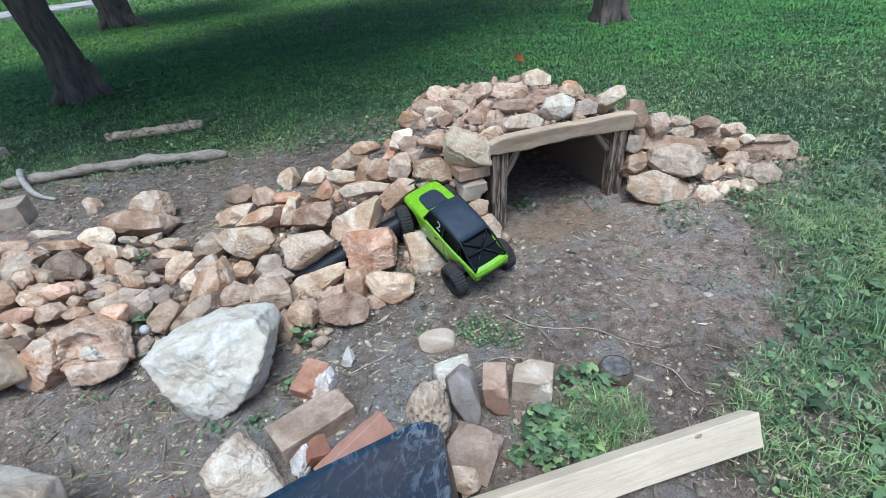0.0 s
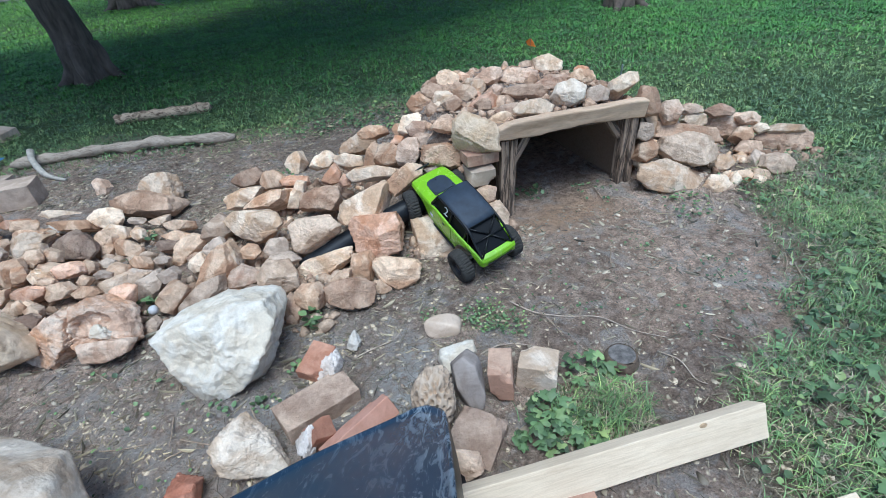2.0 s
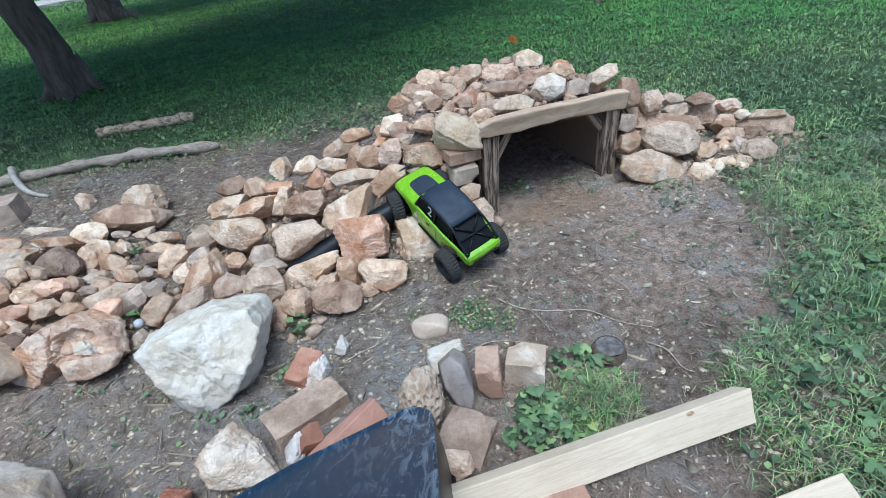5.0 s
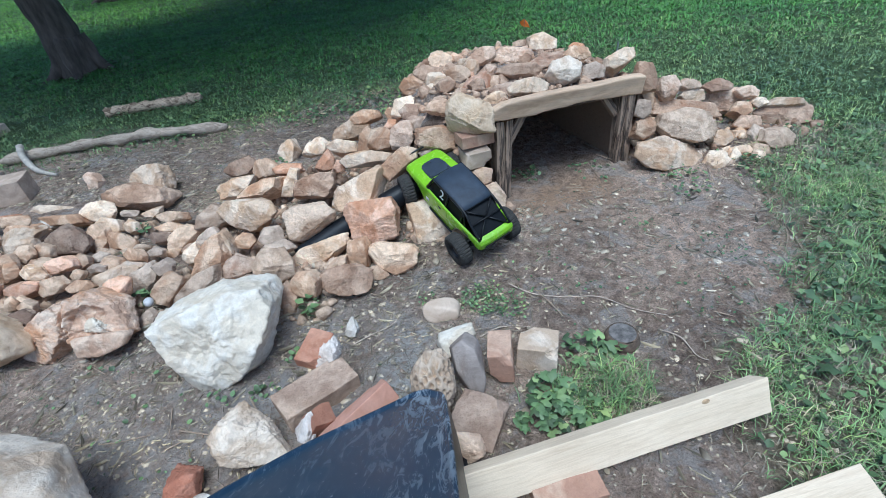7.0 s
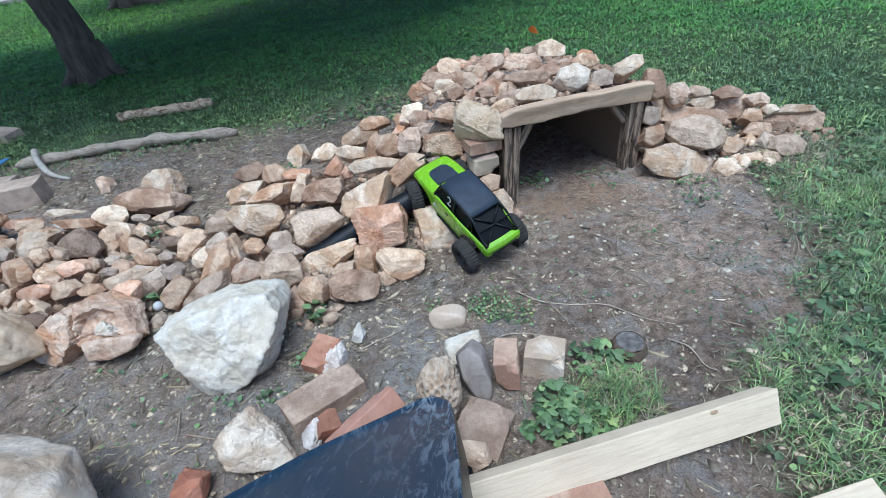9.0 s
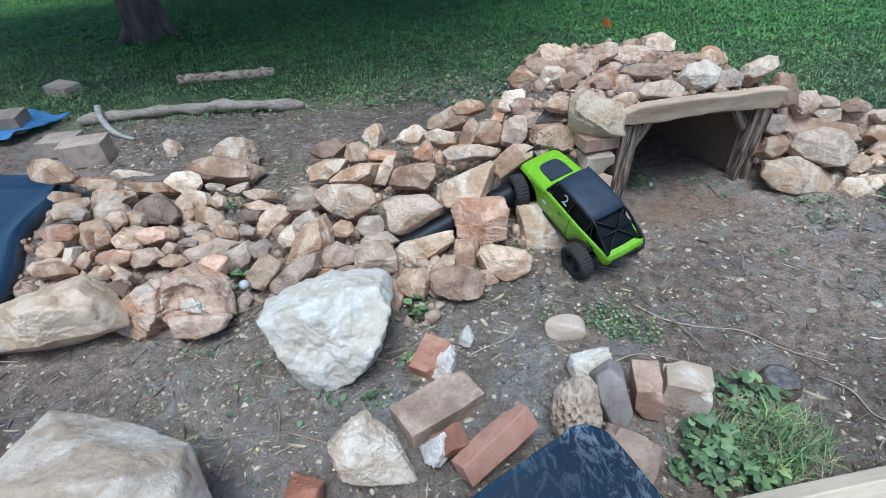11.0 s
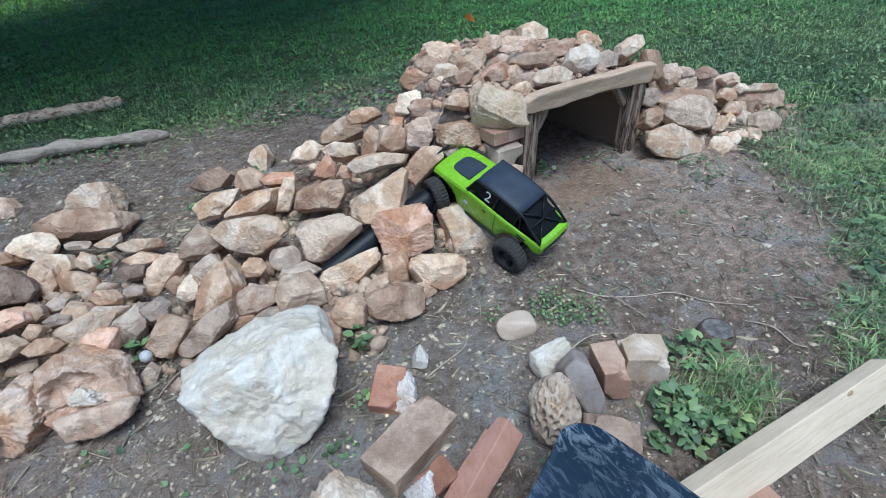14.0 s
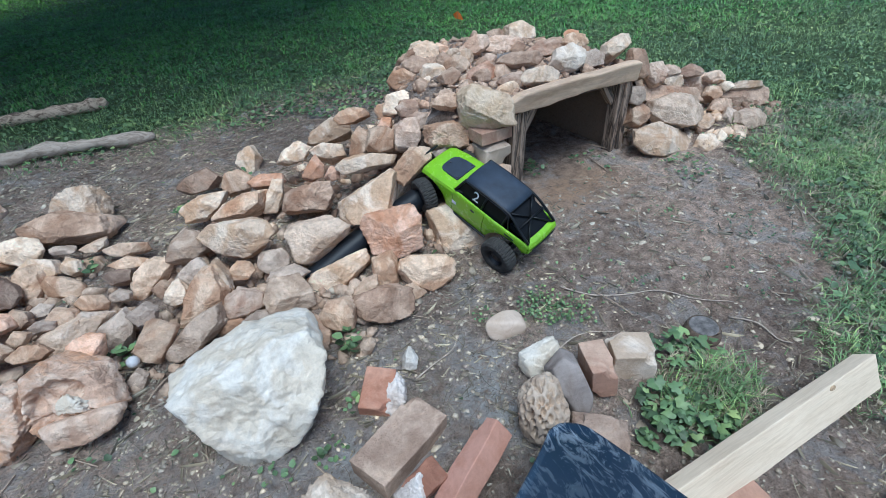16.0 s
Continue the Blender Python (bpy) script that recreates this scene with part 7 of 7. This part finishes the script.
def litter(name, places, length, width, material, label, seed):
    """Flat little flakes and straws lying on the soil."""
    g = np.random.default_rng(seed)
    n = len(places)
    base = np.c_[places, ground_height(places[:, 0], places[:, 1]) + g.uniform(0.001, 0.006, n)]
    a = g.uniform(0, 2 * np.pi, n)
    way = np.c_[np.cos(a), np.sin(a), g.normal(0, 0.12, n)]
    side = np.c_[-np.sin(a), np.cos(a), g.normal(0, 0.2, n)]
    ln, wd = (length * np.clip(g.gamma(1.9, 0.5, n), 0.25, 2.2))[:, None], (width * np.clip(g.gamma(2.0, 0.5, n), 0.3, 2.6))[:, None]
    curl = np.c_[np.zeros(n), np.zeros(n), g.uniform(0, 0.25, n)] * ln
    up = np.array([0, 0, 1.0])
    k = [g.uniform(0.55, 1.25, (n, 1)) for _ in range(6)]
    fold = ln * g.uniform(-0.1, 0.22, (n, 1))
    verts = np.stack([base - way * ln / 2 * k[0] + curl, base - way * ln * 0.2 + side * wd / 2 * k[1] + up * fold, base + way * ln * 0.24 + side * wd / 2 * k[2] + up * fold * 0.6,
                      base + way * ln / 2 * k[3] + curl * 0.6, base + way * ln * 0.18 - side * wd / 2 * k[4], base - way * ln * 0.26 - side * wd / 2 * k[5] + up * fold * 0.3], 1).reshape(-1, 3)
    first = np.arange(n)[:, None] * 6
    ob = new(name, sheet_mesh(name, verts, np.concatenate([first + [0, 1, 2, 3], first + [0, 3, 4, 5]], 1).reshape(-1, 4), material))
    tagged(ob, label, "litter", kind="stuff")


litter("leaf_litter", scatter(90000, -2.6, 1.5, 0.4, 3.6, 71, bare_front), 0.0075, 0.0030, MAT_CHIP, "bits of dead leaf and bark scattered on the soil", 71)
litter("pale_litter", scatter(1200, -2.6, 1.5, 0.4, 3.6, 73, bare_front), 0.012, 0.006, MAT_PALECHIP, "pale bits of dead leaf and wood on the soil", 73)
litter("curled_litter", scatter(700, 0.05, 1.75, 0.9, 2.4, 74, bare), 0.017, 0.009, MAT_PALECHIP, "curled pale dead leaves on the soil before the tunnel", 74)
litter("straw_litter", scatter(27000, -2.6, 1.5, 0.4, 3.6, 72, bare_front), 0.028, 0.0015, MAT_STRAW, "dry stems and straws scattered on the soil", 72)


def twigs():
    g = random.Random(8)
    bms = []
    for k in range(150):
        x, y = g.uniform(-2.4, 1.3), g.uniform(0.5, 3.2)
        if bare_distance(np.array([x]), np.array([y]))[0] > 0 or (x < -1.8 and 0.9 < y < 2.1):
            continue
        a, ln = g.uniform(0, 6.28), g.uniform(0.05, 0.22)
        z = float(ground_height(np.array([x]), np.array([y]))[0]) + 0.004
        bend = g.uniform(-0.3, 0.3)
        pts = [(x + math.cos(a + bend * t) * ln * t, y + math.sin(a + bend * t) * ln * t, z + 0.004 * math.sin(t * 3)) for t in (0, 0.35, 0.7, 1.0)]
        bms.append(tube(pts, [0.0022, 0.002, 0.0016, 0.001], 5))
    ob = link_mesh("twigs", join(*bms), plain("dry_twig", (0.33, 0.25, 0.18), 0.9))
    tagged(ob, "thin dry twigs scattered over the bare soil", "twigs", kind="stuff")


twigs()


def wiry_stems(name, count, region, seed, reach, thick, material, label):
    """Thin dead stems and roots that curl over the soil."""
    g = random.Random(seed)
    x0, x1, y0, y1 = region
    bms = []
    for k in range(count):
        x, y = g.uniform(x0, x1), g.uniform(y0, y1)
        if bare_distance(np.array([x]), np.array([y]))[0] > 0.05 or (x < -1.8 and 0.9 < y < 2.1):
            continue
        a, ln, curl = g.uniform(0, 6.28), reach * g.uniform(0.3, 1.3), g.uniform(-1.6, 1.6)
        pts, px, py = [], x, y
        for i in range(6):
            z = float(ground_height(np.array([px]), np.array([py]))[0])
            pts.append((px, py, z + 0.003 + thick * 6 * g.random()))
            a += curl / 5 + g.uniform(-0.25, 0.25)
            px, py = px + math.cos(a) * ln / 5, py + math.sin(a) * ln / 5
        bms.append(tube(pts, [thick * (1 - 0.12 * i) for i in range(6)], 4))
    ob = link_mesh(name, join(*bms), material)
    tagged(ob, label, "stems", kind="stuff")


MAT_STEM = plain("dead_stem", (0.26, 0.20, 0.15), 0.9, 0, 0.5, 25, 0.3)
wiry_stems("dead_stems", 620, (-2.4, 1.3, 0.5, 3.0), 21, 0.10, 0.0009, MAT_STRAW, "wiry pale dead stems on the soil")
wiry_stems("dead_roots", 520, (-1.7, 0.2, 0.5, 1.25), 22, 0.10, 0.0009, MAT_STEM, "wiry brown dead roots on the soil")
wiry_stems("brushwood", 620, (-1.9, -0.1, 2.0, 3.1), 23, 0.16, 0.0016, MAT_STEM, "tangled brown brush and dead stems behind the rock pile")


def grit(name, places, size, seed, material, label, lift=0.0, flat=1.0):
    """Small angular stones, joined."""
    verts, tris = bits(np.c_[places, ground_height(places[:, 0], places[:, 1]) + lift], size, seed, flat)
    tagged(new(name, sheet_mesh(name, verts, tris, material)), label, "gravel", kind="stuff")


grit("soil_clods", scatter(42000, -2.6, 1.6, 0.4, 3.5, 87, bare), 0.0056, 87, MAT_CLOD, "crumbs and clods of dry soil", -0.001, 0.55)
grit("soil_lumps", scatter(9000, -2.6, 1.6, 0.4, 3.5, 88, bare), 0.0115, 88, MAT_CLOD, "lumps of crusted dry soil", -0.005, 0.5)
grit("soil_grit", scatter(2600, -2.6, 1.5, 0.4, 3.5, 81, bare), 0.0048, 81, MAT_GRIT, "small stones and grit in the soil", 0.0, 0.7)


def on_pile(x, y, r):
    h = np.zeros_like(x)
    for cx, cy, k in RISE:
        h += k * np.exp(-((x - cx) ** 2 + (y - cy) ** 2) / (2 * 0.2 ** 2))
    return (h > 0.03) & ~in_tunnel(x, y, 0.0) & clear_of_truck(x, y)


def roof_stones(name, n, size, seed, tone, label):
    """Broken bits strewn over the soil of the roof and its back slope."""
    g = np.random.default_rng(seed)
    u, v = g.uniform(-0.34, 0.72, n), g.uniform(0.05, 0.98, n)
    c, k = math.cos(radians(24)), math.sin(radians(24))
    keep = clear_of_truck(0.117 + u * c - v * k, 1.768 + u * k + v * c) & (off_heap(u, v) < 0.02)
    u, v = u[keep], v[keep]
    verts, tris = bits(np.c_[u, v, roof_height(u, v)], size, seed, 0.8)
    ob = new(name, sheet_mesh(name, verts, tris, TONE[tone]))
    ob.matrix_world = TUNNEL
    tagged(ob, label, "rubble", kind="stuff")


roof_stones("roof_rubble", 210, 0.026, 91, "B", "brown soil-stained broken stones on the tunnel roof")
roof_stones("roof_clods", 1500, 0.012, 92, "T", "brown crumbled bits of stone and clods on the tunnel roof")
roof_stones("roof_chips", 40, 0.026, 93, "O", "rusty orange stone chips on the tunnel roof")
# tones B and T stand in for crevice shade between the rocks
grit("rubble", scatter(1500, -2.3, 1.7, 1.05, 2.6, 82, on_pile), 0.020, 82, TONE["B"], "small broken limestone rubble, toned dark to shade the gaps between the rocks", 0.004)
grit("pale_rubble", scatter(450, -2.2, 1.6, 1.05, 2.6, 85, on_pile), 0.022, 85, TONE["l"], "pale broken limestone rubble between the rocks", 0.006)
grit("brown_rubble", scatter(900, -2.2, 1.6, 1.05, 2.6, 86, on_pile), 0.018, 86, TONE["T"], "brown broken stone rubble, toned dark to shade the gaps between the rocks", 0.004)
grit("grey_rubble", scatter(700, -1.9, -0.45, 1.12, 1.75, 83, lambda x, y, r: r < 0.8), 0.019, 83, TONE["G"], "grey-tan rubble at the foot of the pile", 0.004)
